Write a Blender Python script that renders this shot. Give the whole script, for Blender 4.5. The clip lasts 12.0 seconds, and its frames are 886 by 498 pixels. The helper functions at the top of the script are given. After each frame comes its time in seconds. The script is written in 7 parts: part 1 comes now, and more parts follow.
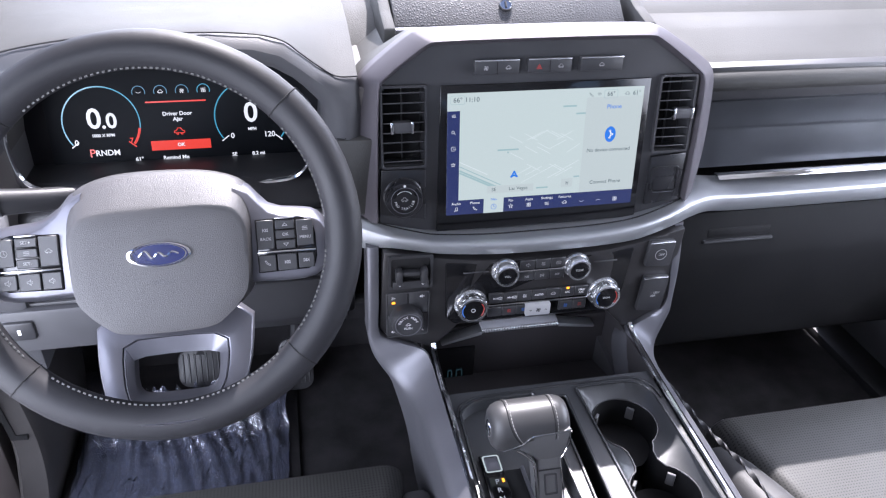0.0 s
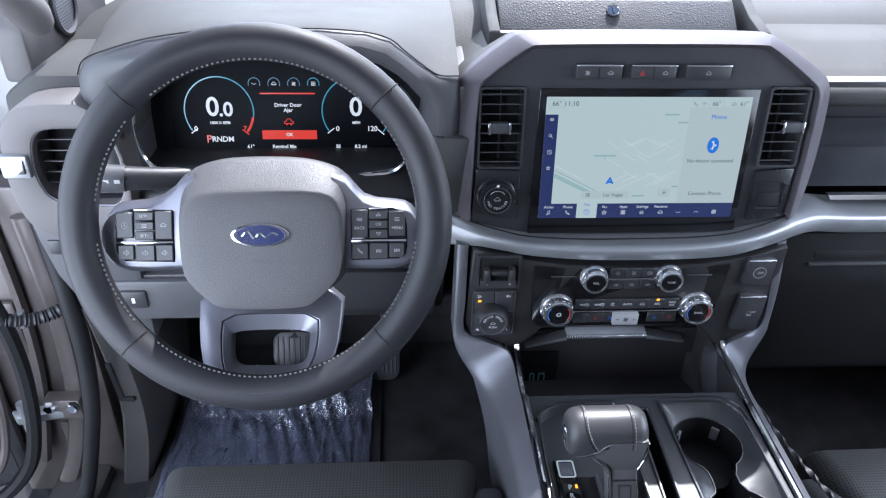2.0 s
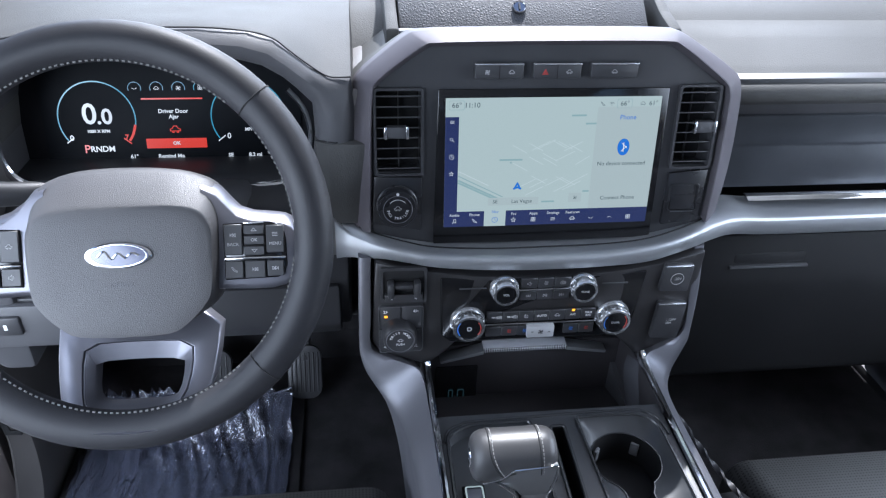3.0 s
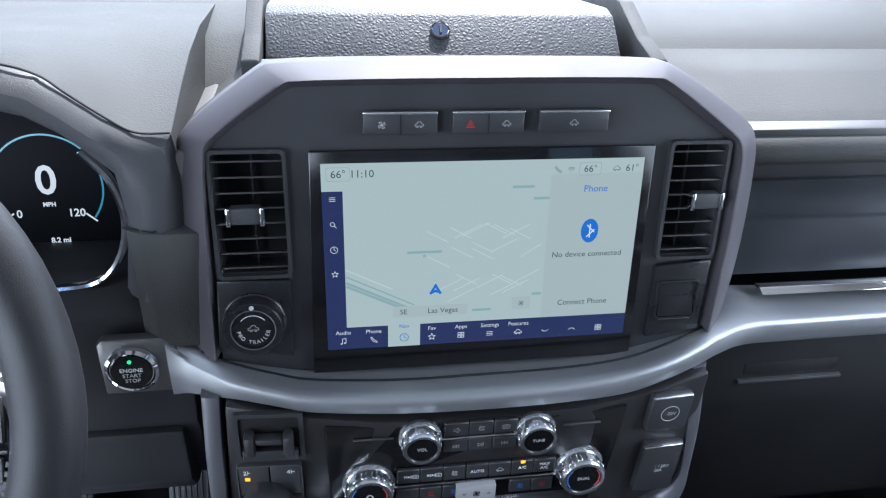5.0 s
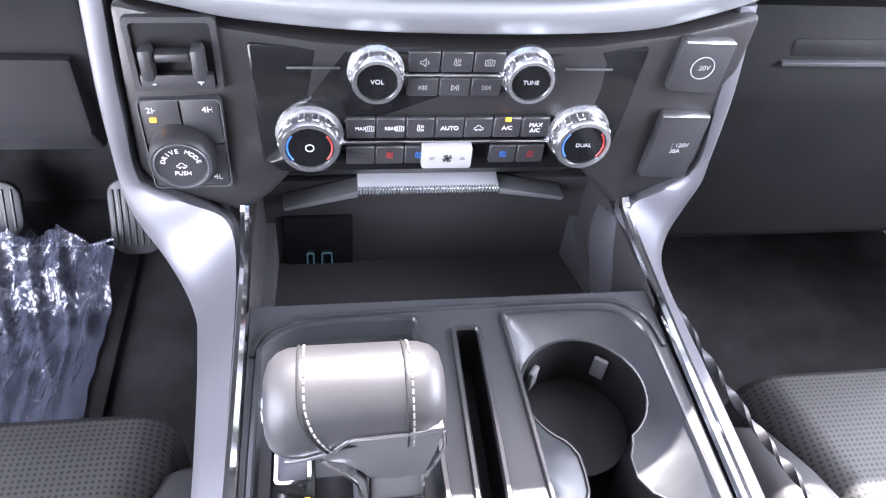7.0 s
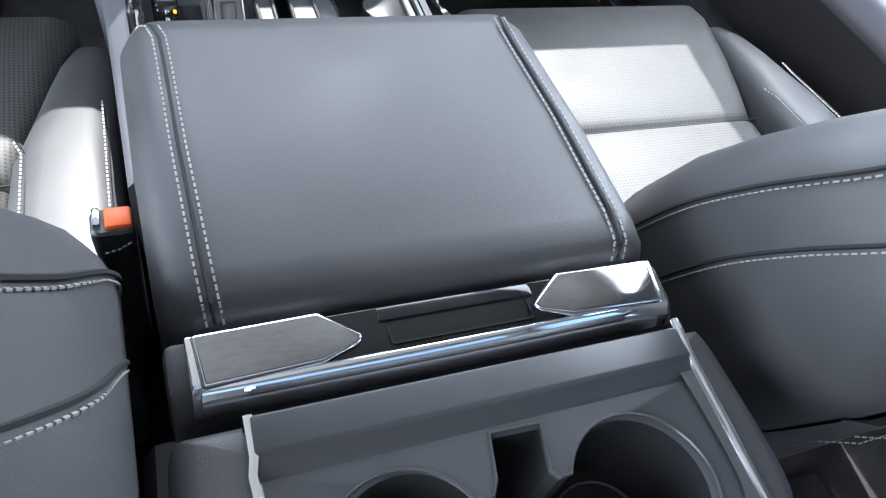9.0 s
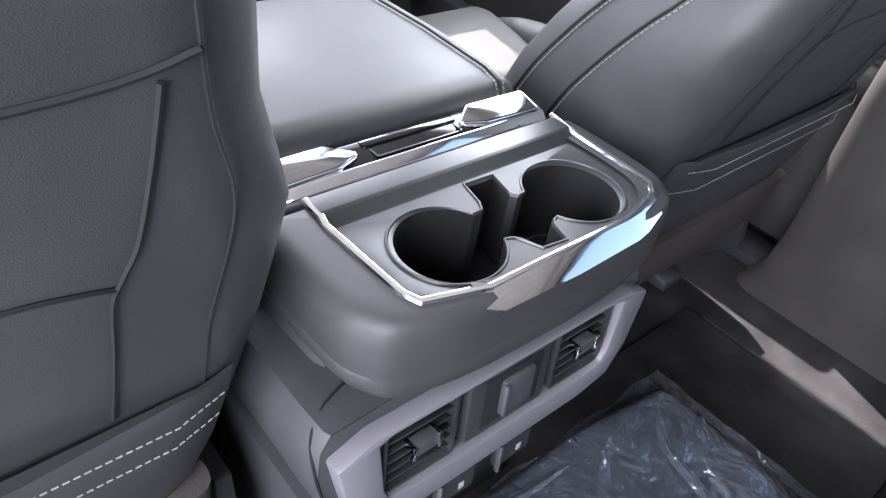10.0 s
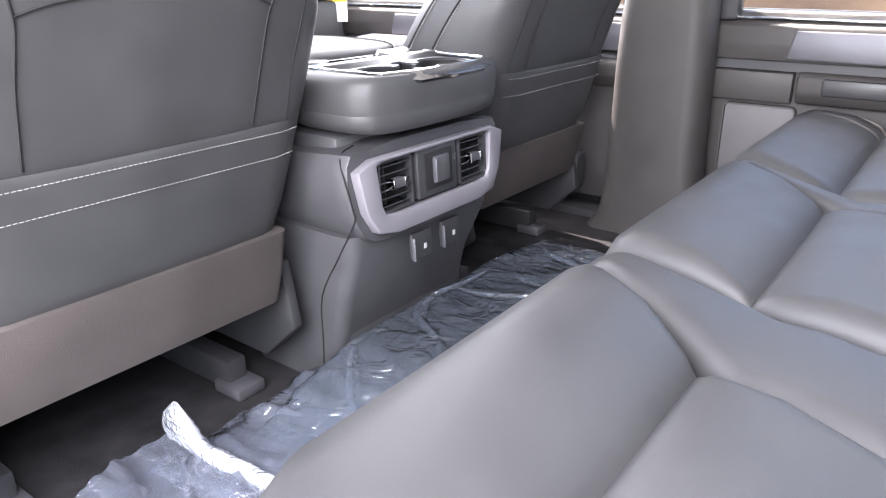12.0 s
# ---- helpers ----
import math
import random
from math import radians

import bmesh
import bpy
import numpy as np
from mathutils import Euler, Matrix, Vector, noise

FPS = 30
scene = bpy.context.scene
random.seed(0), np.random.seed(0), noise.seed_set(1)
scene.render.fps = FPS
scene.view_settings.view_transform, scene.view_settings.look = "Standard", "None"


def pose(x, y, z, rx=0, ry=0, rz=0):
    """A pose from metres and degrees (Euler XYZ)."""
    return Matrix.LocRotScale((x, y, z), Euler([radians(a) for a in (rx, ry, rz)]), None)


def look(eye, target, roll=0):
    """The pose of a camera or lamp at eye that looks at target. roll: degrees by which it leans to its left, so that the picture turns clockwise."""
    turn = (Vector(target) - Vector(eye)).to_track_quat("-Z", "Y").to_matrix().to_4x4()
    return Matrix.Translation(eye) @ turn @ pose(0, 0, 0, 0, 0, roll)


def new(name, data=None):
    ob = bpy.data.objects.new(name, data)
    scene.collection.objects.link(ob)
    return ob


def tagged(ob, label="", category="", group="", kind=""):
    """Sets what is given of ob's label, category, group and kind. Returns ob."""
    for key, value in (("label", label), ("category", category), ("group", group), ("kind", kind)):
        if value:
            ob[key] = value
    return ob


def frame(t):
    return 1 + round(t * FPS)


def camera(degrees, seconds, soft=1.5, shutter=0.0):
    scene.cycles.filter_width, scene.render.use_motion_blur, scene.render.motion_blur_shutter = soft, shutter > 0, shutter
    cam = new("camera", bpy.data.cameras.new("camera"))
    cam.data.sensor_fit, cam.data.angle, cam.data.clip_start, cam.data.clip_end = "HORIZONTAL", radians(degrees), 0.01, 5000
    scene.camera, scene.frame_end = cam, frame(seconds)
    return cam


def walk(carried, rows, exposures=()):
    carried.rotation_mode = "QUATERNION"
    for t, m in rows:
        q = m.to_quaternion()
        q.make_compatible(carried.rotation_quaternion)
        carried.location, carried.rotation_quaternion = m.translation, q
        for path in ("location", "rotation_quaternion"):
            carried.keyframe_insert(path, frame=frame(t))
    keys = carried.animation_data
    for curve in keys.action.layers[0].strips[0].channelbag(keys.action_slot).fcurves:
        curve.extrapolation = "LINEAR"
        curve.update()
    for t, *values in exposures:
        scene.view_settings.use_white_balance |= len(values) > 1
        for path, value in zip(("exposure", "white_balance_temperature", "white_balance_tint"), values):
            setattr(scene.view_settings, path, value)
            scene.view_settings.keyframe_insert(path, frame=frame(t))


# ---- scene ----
cam = camera(62.7, 12.0, 1.2)
PATH = [
    (0, (-0.315, -0.823, 1.338), (0.061, 0.817, 0.257), 2.4),
    (0.5, (-0.315, -0.837, 1.341), (-0.08, 0.823, 0.252), 2.1),
    (1, (-0.313, -0.838, 1.339), (-0.153, 0.835, 0.255), 1.8),
    (1.5, (-0.31, -0.838, 1.338), (-0.195, 0.842, 0.26), 1.6),
    (2, (-0.307, -0.839, 1.338), (-0.195, 0.843, 0.261), 1.5),
    (2.5, (-0.283, -0.83, 1.333), (-0.127, 0.848, 0.255), 1.8),
    (3, (-0.231, -0.789, 1.316), (-0.007, 0.89, 0.252), 2.1),
    (3.5, (-0.17, -0.723, 1.291), (0.107, 0.961, 0.248), 2.2),
    (3.7, (-0.152, -0.692, 1.281), (0.138, 0.996, 0.248), 2.3),
    (5.3, (-0.119, -0.504, 1.225), (0.176, 1.21, 0.239), 2.8),
    (5.5, (-0.116, -0.504, 1.211), (0.167, 1.211, 0.222), 2.6),
    (6, (-0.108, -0.494, 1.135), (0.167, 1.201, 0.111), 2.7),
    (6.5, (-0.1, -0.479, 1.073), (0.181, 1.118, -0.098), 4.1),
    (7, (-0.087, -0.478, 1.04), (0.217, 0.931, -0.347), 6.7),
    (7.2, (-0.082, -0.485, 1.044), (0.232, 0.846, -0.415), 8.0),
    (8.8, (-0.12, -0.899, 1.115), (0.505, 0.202, -0.433), 17.6),
    (9, (-0.144, -0.945, 1.106), (0.56, 0.146, -0.415), 18.0),
    (9.5, (-0.234, -1.043, 1.09), (0.676, 0.013, -0.344), 16.1),
    (10, (-0.346, -1.14, 1.066), (0.786, -0.06, -0.18), 9.9),
    (10.5, (-0.464, -1.241, 1.021), (0.856, -0.102, 0.04), 4.6),
    (11, (-0.585, -1.35, 0.902), (0.875, -0.183, 0.19), 0.7),
    (11.5, (-0.68, -1.408, 0.899), (0.812, -0.286, 0.181), 0.9),
    (12, (-0.835, -1.539, 0.886), (0.666, -0.43, 0.166), -0.1),
]
walk(cam, [(t, look(eye, target, roll)) for t, eye, target, roll in PATH], [(0, 2.28, 6100, 20), (0.5, 2.07, 5950, 17), (1.5, 1.97, 5800, 14), (3.5, 1.86, 5750, 11), (5.5, 1.83, 5750, 10), (6, 2.10, 5750, 14), (6.5, 2.95, 6050, 21), (7, 3.7, 6300, 21), (7.2, 3.95, 6300, 20), (7.6, 3.2, 6300, 16), (8.8, 2.80, 6050, 10), (9.5, 2.92, 6150, 11), (10, 3.1, 6550, 18), (10.5, 3.45, 6600, 22), (11, 3.72, 6450, 16), (12, 3.72, 6900, 19)])

# ---- light ----
world = bpy.data.worlds.new("world")
scene.world = world
world.use_nodes = True
_wn = world.node_tree.nodes
_sky = _wn.new("ShaderNodeTexSky")
_sky.sky_type = "NISHITA"
_sky.sun_disc = False
SUN_DIR = Vector((0.19, 0.56, 0.83)).normalized()
_sky.sun_elevation = math.asin(SUN_DIR.z)
_sky.sun_rotation = math.atan2(SUN_DIR.x, SUN_DIR.y)
_sky.air_density, _sky.dust_density = 1.0, 1.0
world.node_tree.links.new(_sky.outputs[0], _wn["Background"].inputs[0])
_wn["Background"].inputs[1].default_value = 0.075
sun_data = bpy.data.lights.new("sun", "SUN")
sun_data.energy, sun_data.angle, sun_data.color = 2.9, radians(0.55), (1.0, 0.96, 0.9)
sun = new("sun", sun_data)
sun.matrix_basis = look((1.9, 5.6, 8.3), (0, 0, 0))


def daylight(name, eye, target, w, h, watts):
    """Sky light that falls in through one of the open sides of the cab."""
    la = bpy.data.lights.new(name, "AREA")
    la.shape, la.size, la.size_y, la.energy, la.color = "RECTANGLE", w, h, watts, (0.90, 0.95, 1.0)
    new(name, la).matrix_basis = look(eye, target)


daylight("driver_door_daylight", (-1.04, -0.45, 0.85), (-0.2, -0.1, 0.42), 1.0, 1.0, 4.8)
daylight("rear_door_daylight", (-1.05, -1.45, 1.18), (0, -1.35, 0.6), 0.85, 0.70, 4.6)
daylight("windscreen_daylight", (0, 0.50, 1.38), (0, -0.35, 0.75), 1.4, 0.5, 4.4)
daylight("passenger_window_daylight", (0.84, -0.25, 1.12), (-0.3, -0.2, 0.55), 0.9, 0.55, 2.6)


# ---- small tools ----
def ring_round(hw, hd, r, n=5):
    """Rounded rectangle outline, counterclockwise, as (a, b) pairs."""
    r = min(r, hw * 0.999, hd * 0.999)
    out = []
    for cx, cy, a0 in ((hw - r, hd - r, 0), (-hw + r, hd - r, 90), (-hw + r, -hd + r, 180), (hw - r, -hd + r, 270)):
        for k in range(n + 1):
            a = radians(a0 + 90 * k / n)
            out.append((cx + r * math.cos(a), cy + r * math.sin(a)))
    return out


def smooth_line(pts, n=6, closed=False):
    """Catmull-Rom points through pts."""
    p = [Vector(q) for q in pts]
    out, m = [], len(p)
    for i in range(m if closed else m - 1):
        a, b, c, d = (p[(i + k) % m] if closed else p[min(max(i + k, 0), m - 1)] for k in (-1, 0, 1, 2))
        for k in range(n):
            t = k / n
            out.append(0.5 * (2 * b + (c - a) * t + (2 * a - 5 * b + 4 * c - d) * t * t + (3 * b - a - 3 * c + d) * t ** 3))
    if not closed:
        out.append(p[-1])
    return out


def bevelled(bm, w, seg=2):
    if w > 0:
        bmesh.ops.bevel(bm, geom=list(bm.edges), offset=w, segments=seg, profile=0.5, affect="EDGES", clamp_overlap=True)
    return bm


def box(sx, sy, sz, c=(0, 0, 0), w=0.0, seg=2, m=None):
    bm = bmesh.new()
    bmesh.ops.create_cube(bm, size=1, matrix=Matrix.Diagonal((sx, sy, sz, 1)))
    bevelled(bm, w, seg)
    bmesh.ops.translate(bm, verts=bm.verts, vec=c)
    if m is not None:
        bm.transform(m)
    return bm


def prism(pts, axis, a, b, w=0.0, seg=2, m=None):
    """A polygon drawn across the given axis, drawn out from a to b along it."""
    bm = bmesh.new()
    put = {"x": lambda p, q: (q, p[0], p[1]), "y": lambda p, q: (p[0], q, p[1]), "z": lambda p, q: (p[0], p[1], q)}[axis]
    lo, hi = [bm.verts.new(put(p, a)) for p in pts], [bm.verts.new(put(p, b)) for p in pts]
    n = len(pts)
    bm.faces.new(lo)
    bm.faces.new(hi[::-1])
    for i in range(n):
        bm.faces.new((lo[i], hi[i], hi[(i + 1) % n], lo[(i + 1) % n]))
    bmesh.ops.recalc_face_normals(bm, faces=bm.faces)
    bevelled(bm, w, seg)
    if m is not None:
        bm.transform(m)
    return bm


def frame_prism(outer, inner, axis, a, b, w=0.0, m=None, closed=True):
    """A ring between two outlines with as many points each, drawn out from a to b."""
    bm = bmesh.new()
    put = {"x": lambda p, q: (q, p[0], p[1]), "y": lambda p, q: (p[0], q, p[1]), "z": lambda p, q: (p[0], p[1], q)}[axis]
    v = [[bm.verts.new(put(p, q)) for p in o] for o, q in ((outer, a), (outer, b), (inner, b), (inner, a))]
    n = len(outer)
    for k in range(4):
        for i in range(n if closed else n - 1):
            j = (i + 1) % n
            bm.faces.new((v[k][i], v[k][j], v[(k + 1) % 4][j], v[(k + 1) % 4][i]))
    bmesh.ops.recalc_face_normals(bm, faces=bm.faces)
    if w > 0:
        sharp = [e for e in bm.edges if len(e.link_faces) == 2 and e.calc_face_angle(0) > 0.6]
        bmesh.ops.bevel(bm, geom=sharp, offset=w, segments=2, profile=0.5, affect="EDGES", clamp_overlap=True)
    if m is not None:
        bm.transform(m)
    return bm


def loft(rings, closed=True, caps=True, m=None):
    bm = bmesh.new()
    v = [[bm.verts.new(p) for p in r] for r in rings]
    n = len(rings[0])
    for a, b in zip(v, v[1:]):
        for i in range(n if closed else n - 1):
            j = (i + 1) % n
            bm.faces.new((a[i], a[j], b[j], b[i]))
    if caps and closed:
        bm.faces.new(v[0])
        bm.faces.new(v[-1][::-1])
    bmesh.ops.recalc_face_normals(bm, faces=bm.faces)
    if m is not None:
        bm.transform(m)
    return bm


def lathe(profile, seg=32, m=None):
    """Profile of (radius, height) turned round the local z axis."""
    rings = [[(r * math.cos(2 * math.pi * k / seg), r * math.sin(2 * math.pi * k / seg), h) for k in range(seg)] for r, h in profile]
    bm = loft(rings)
    if m is not None:
        bm.transform(m)
    return bm


def tube(pts, r, seg=8, closed=False, m=None, flat=1.0):
    p = [Vector(q) for q in pts]
    n = len(p)
    rings, up = [], None
    for i in range(n):
        d = (p[(i + 1) % n] - p[i - 1]) if closed else (p[min(i + 1, n - 1)] - p[max(i - 1, 0)])
        d.normalize()
        if up is None:
            up = Vector((0, 0, 1)) if abs(d.z) < 0.9 else Vector((0, 1, 0))
        s = d.cross(up).normalized()
        up = s.cross(d).normalized()
        rad = r(i / max(n - 1, 1)) if callable(r) else r
        rings.append([p[i] + (s * math.cos(2 * math.pi * k / seg) * rad + up * math.sin(2 * math.pi * k / seg) * rad * flat) for k in range(seg)])
    if closed:
        rings.append(rings[0])
    bm = loft(rings, caps=not closed)
    if closed:
        bmesh.ops.remove_doubles(bm, verts=bm.verts, dist=1e-6)
    if m is not None:
        bm.transform(m)
    return bm


def stitches(pts, r=0.0009, step=0.0062, gap=0.35):
    """A row of thread dashes along a line."""
    p = [Vector(q) for q in pts]
    bm, carry = bmesh.new(), 0.0
    for a, b in zip(p, p[1:]):
        d = b - a
        n = d.length
        if n < 1e-6:
            continue
        turn = d.to_track_quat("X", "Z").to_matrix().to_4x4()
        s = carry
        while s < n:
            bmesh.ops.create_cube(bm, size=1, matrix=Matrix.Translation(a + d * (s / n)) @ turn @ Matrix.Diagonal((step * (1 - gap), r * 2, r * 1.4, 1)))
            s += step
        carry = s - n
    return bm


def joined(*bms):
    out = bmesh.new()
    for b in bms:
        me = bpy.data.meshes.new("tmp")
        b.to_mesh(me)
        out.from_mesh(me)
        bpy.data.meshes.remove(me)
        b.free()
    return out


def mesh_of(name, bm, material, angle=38):
    me = bpy.data.meshes.new(name)
    bm.to_mesh(me)
    bm.free()
    for f in me.polygons:
        f.use_smooth = True
    me.set_sharp_from_angle(angle=radians(angle))
    me.materials.append(material)
    return me


def thing(name, loc, label, category, group="", kind=""):
    ob = new(name)
    ob.empty_display_size = 0.05
    ob.location = loc
    return tagged(ob, label, category, group, kind)


def part(name, bm, material, parent, label="", m=None, angle=38):
    """Links a bmesh (or a mesh that several pieces share) as one mesh object under a thing or a part."""
    me = bm if isinstance(bm, bpy.types.Mesh) else mesh_of(name, bm, material, angle)
    ob = new(name, me)
    if m is not None:
        ob.matrix_basis = m
    if parent is not None:
        ob.parent = parent
        if parent.type == "EMPTY":
            ob.matrix_parent_inverse = Matrix.Translation(-parent.location)
        else:
            ob.matrix_parent_inverse = parent.matrix_basis.inverted()
    return tagged(ob, label)


def lined(ob, material, deeper):
    """Gives the faces that lie deeper than the given local height a lining."""
    ob.data.materials.append(material)
    for f in ob.data.polygons:
        if deeper(f.center):
            f.material_index = 1
    return ob


def solo(name, bm, material, label, category, kind="", group="", angle=38):
    return tagged(new(name, mesh_of(name, bm, material, angle)), label, category, group, kind)


def letters(text, size, material, m, parent, name="lettering", align="CENTER", depth=0.0002, bold=0.0):
    cu = bpy.data.curves.new("t", "FONT")
    cu.body, cu.size, cu.align_x, cu.align_y = text, size, align, "CENTER"
    cu.extrude, cu.offset, cu.resolution_u = depth, bold, 3
    ob = bpy.data.objects.new("t", cu)
    scene.collection.objects.link(ob)
    me = bpy.data.meshes.new_from_object(ob.evaluated_get(bpy.context.evaluated_depsgraph_get()))
    bpy.data.objects.remove(ob)
    bpy.data.curves.remove(cu)
    me.name = name
    me.materials.clear()
    me.materials.append(material)
    return part(name, me, material, parent, m=m)


def arc_text(text, radius, mid, size, material, m, parent, spread=1.0, inward=False):
    """Letters set round a dial; mid is the angle of the middle of the word, in degrees."""
    step = math.degrees(size * 0.72 * spread / radius)
    for i, ch in enumerate(text):
        if ch == " ":
            continue
        k = i - (len(text) - 1) / 2
        a = mid + k * step if inward else mid - k * step
        letters(ch, size, material, m @ Matrix.Translation((radius * math.cos(radians(a)), radius * math.sin(radians(a)), 0)) @ pose(0, 0, 0, 0, 0, a + 90 if inward else a - 90), parent)


def eased(line, times=2, closed=True):
    """Cuts the corners of an outline of (a, b) pairs."""
    for _ in range(times):
        out, n = [], len(line)
        for i in range(n if closed else n - 1):
            (ax, ay), (bx, by) = line[i], line[(i + 1) % n]
            out += [(ax * 0.75 + bx * 0.25, ay * 0.75 + by * 0.25), (ax * 0.25 + bx * 0.75, ay * 0.25 + by * 0.75)]
        line = out if closed else [line[0]] + out + [line[-1]]
    return line


def deck_with_wells(outer, holes, z, deep, lip=0.003, taper=0.96):
    """A flat deck with wells sunk into it, from its outline and the outlines of the wells."""
    bm = bmesh.new()
    loops, edges = [], []
    for line in (outer, *holes):
        v = [bm.verts.new((x, y, z)) for x, y in line]
        loops.append(v)
        edges += [bm.edges.new((v[i], v[(i + 1) % len(v)])) for i in range(len(v))]
    bmesh.ops.triangle_fill(bm, use_beauty=True, use_dissolve=False, edges=edges)
    for v, line in zip(loops[1:], holes):
        cx, cy = sum(p[0] for p in line) / len(line), sum(p[1] for p in line) / len(line)
        last = v
        for k, dz in ((1 - lip / 0.05, lip), (taper, deep * 0.6), (taper * 0.98, deep)):
            ring = [bm.verts.new((cx + (x - cx) * k, cy + (y - cy) * k, z - dz)) for x, y in line]
            for i in range(len(ring)):
                j = (i + 1) % len(ring)
                bm.faces.new((last[i], last[j], ring[j], ring[i]))
            last = ring
        bm.faces.new(last)
    bmesh.ops.recalc_face_normals(bm, faces=bm.faces)
    return bm


# ---- materials ----
def mat(name, color, rough=0.5, metal=0.0, bump=0.0, scale=900.0, vary=0.12, kind="noise", coat=0.0, stretch=None, spec=0.5, blotch=14.0, sheen=0.0):
    """A surface with grain (fine relief) and slow variation of tone and gloss."""
    ma = bpy.data.materials.new(name)
    ma.use_nodes = True
    nt = ma.node_tree
    bs = nt.nodes["Principled BSDF"]
    bs.inputs["Roughness"].default_value, bs.inputs["Metallic"].default_value = rough, metal
    bs.inputs["Coat Weight"].default_value, bs.inputs["Coat Roughness"].default_value = coat, 0.08
    bs.inputs["Specular IOR Level"].default_value = spec
    bs.inputs["Sheen Weight"].default_value = sheen
    co = nt.nodes.new("ShaderNodeTexCoord").outputs["Object"]
    if stretch:
        mp = nt.nodes.new("ShaderNodeMapping")
        mp.inputs["Scale"].default_value = stretch
        nt.links.new(co, mp.inputs["Vector"])
        co = mp.outputs[0]
    n1 = nt.nodes.new("ShaderNodeTexNoise")
    n1.inputs["Scale"].default_value, n1.inputs["Detail"].default_value = blotch, 6
    nt.links.new(co, n1.inputs["Vector"])
    ramp = nt.nodes.new("ShaderNodeMapRange")
    ramp.inputs[1].default_value, ramp.inputs[2].default_value = 0.3, 0.7
    ramp.inputs[3].default_value, ramp.inputs[4].default_value = 1 - vary, 1 + vary
    nt.links.new(n1.outputs["Fac"], ramp.inputs[0])
    hs = nt.nodes.new("ShaderNodeHueSaturation")
    hs.inputs["Color"].default_value = (*color, 1)
    nt.links.new(ramp.outputs[0], hs.inputs["Value"])
    nt.links.new(hs.outputs[0], bs.inputs["Base Color"])
    rr = nt.nodes.new("ShaderNodeMapRange")
    rr.inputs[1].default_value, rr.inputs[2].default_value = 0.3, 0.7
    rr.inputs[3].default_value, rr.inputs[4].default_value = max(rough - 0.06, 0.02), min(rough + 0.06, 1)
    nt.links.new(n1.outputs["Fac"], rr.inputs[0])
    nt.links.new(rr.outputs[0], bs.inputs["Roughness"])
    if bump:
        if kind == "grain":
            n2 = nt.nodes.new("ShaderNodeTexVoronoi")
            n2.feature = "DISTANCE_TO_EDGE"
            n2.inputs["Scale"].default_value = scale
            out = n2.outputs["Distance"]
        elif kind in ("holes", "flat_holes"):
            n2 = nt.nodes.new("ShaderNodeTexVoronoi")
            n2.voronoi_dimensions = "2D" if kind == "flat_holes" else "3D"
            n2.inputs["Scale"].default_value, n2.inputs["Randomness"].default_value = scale, 0.0
            cut = nt.nodes.new("ShaderNodeMath")
            cut.operation = "GREATER_THAN"
            cut.inputs[1].default_value = 0.27
            nt.links.new(n2.outputs["Distance"], cut.inputs[0])
            out = cut.outputs[0]
            mx = nt.nodes.new("ShaderNodeMix")
            mx.data_type = "RGBA"
            mx.inputs[6].default_value = (0.003, 0.003, 0.003, 1)
            nt.links.new(out, mx.inputs[0])
            nt.links.new(hs.outputs[0], mx.inputs[7])
            nt.links.new(mx.outputs[2], bs.inputs["Base Color"])
        else:
            n2 = nt.nodes.new("ShaderNodeTexNoise")
            n2.inputs["Scale"].default_value, n2.inputs["Detail"].default_value = scale, 3
            out = n2.outputs["Fac"]
        nt.links.new(co, n2.inputs["Vector"])
        bp = nt.nodes.new("ShaderNodeBump")
        bp.inputs["Strength"].default_value, bp.inputs["Distance"].default_value = bump, 0.001
        nt.links.new(out, bp.inputs["Height"])
        nt.links.new(bp.outputs[0], bs.inputs["Normal"])
    return ma


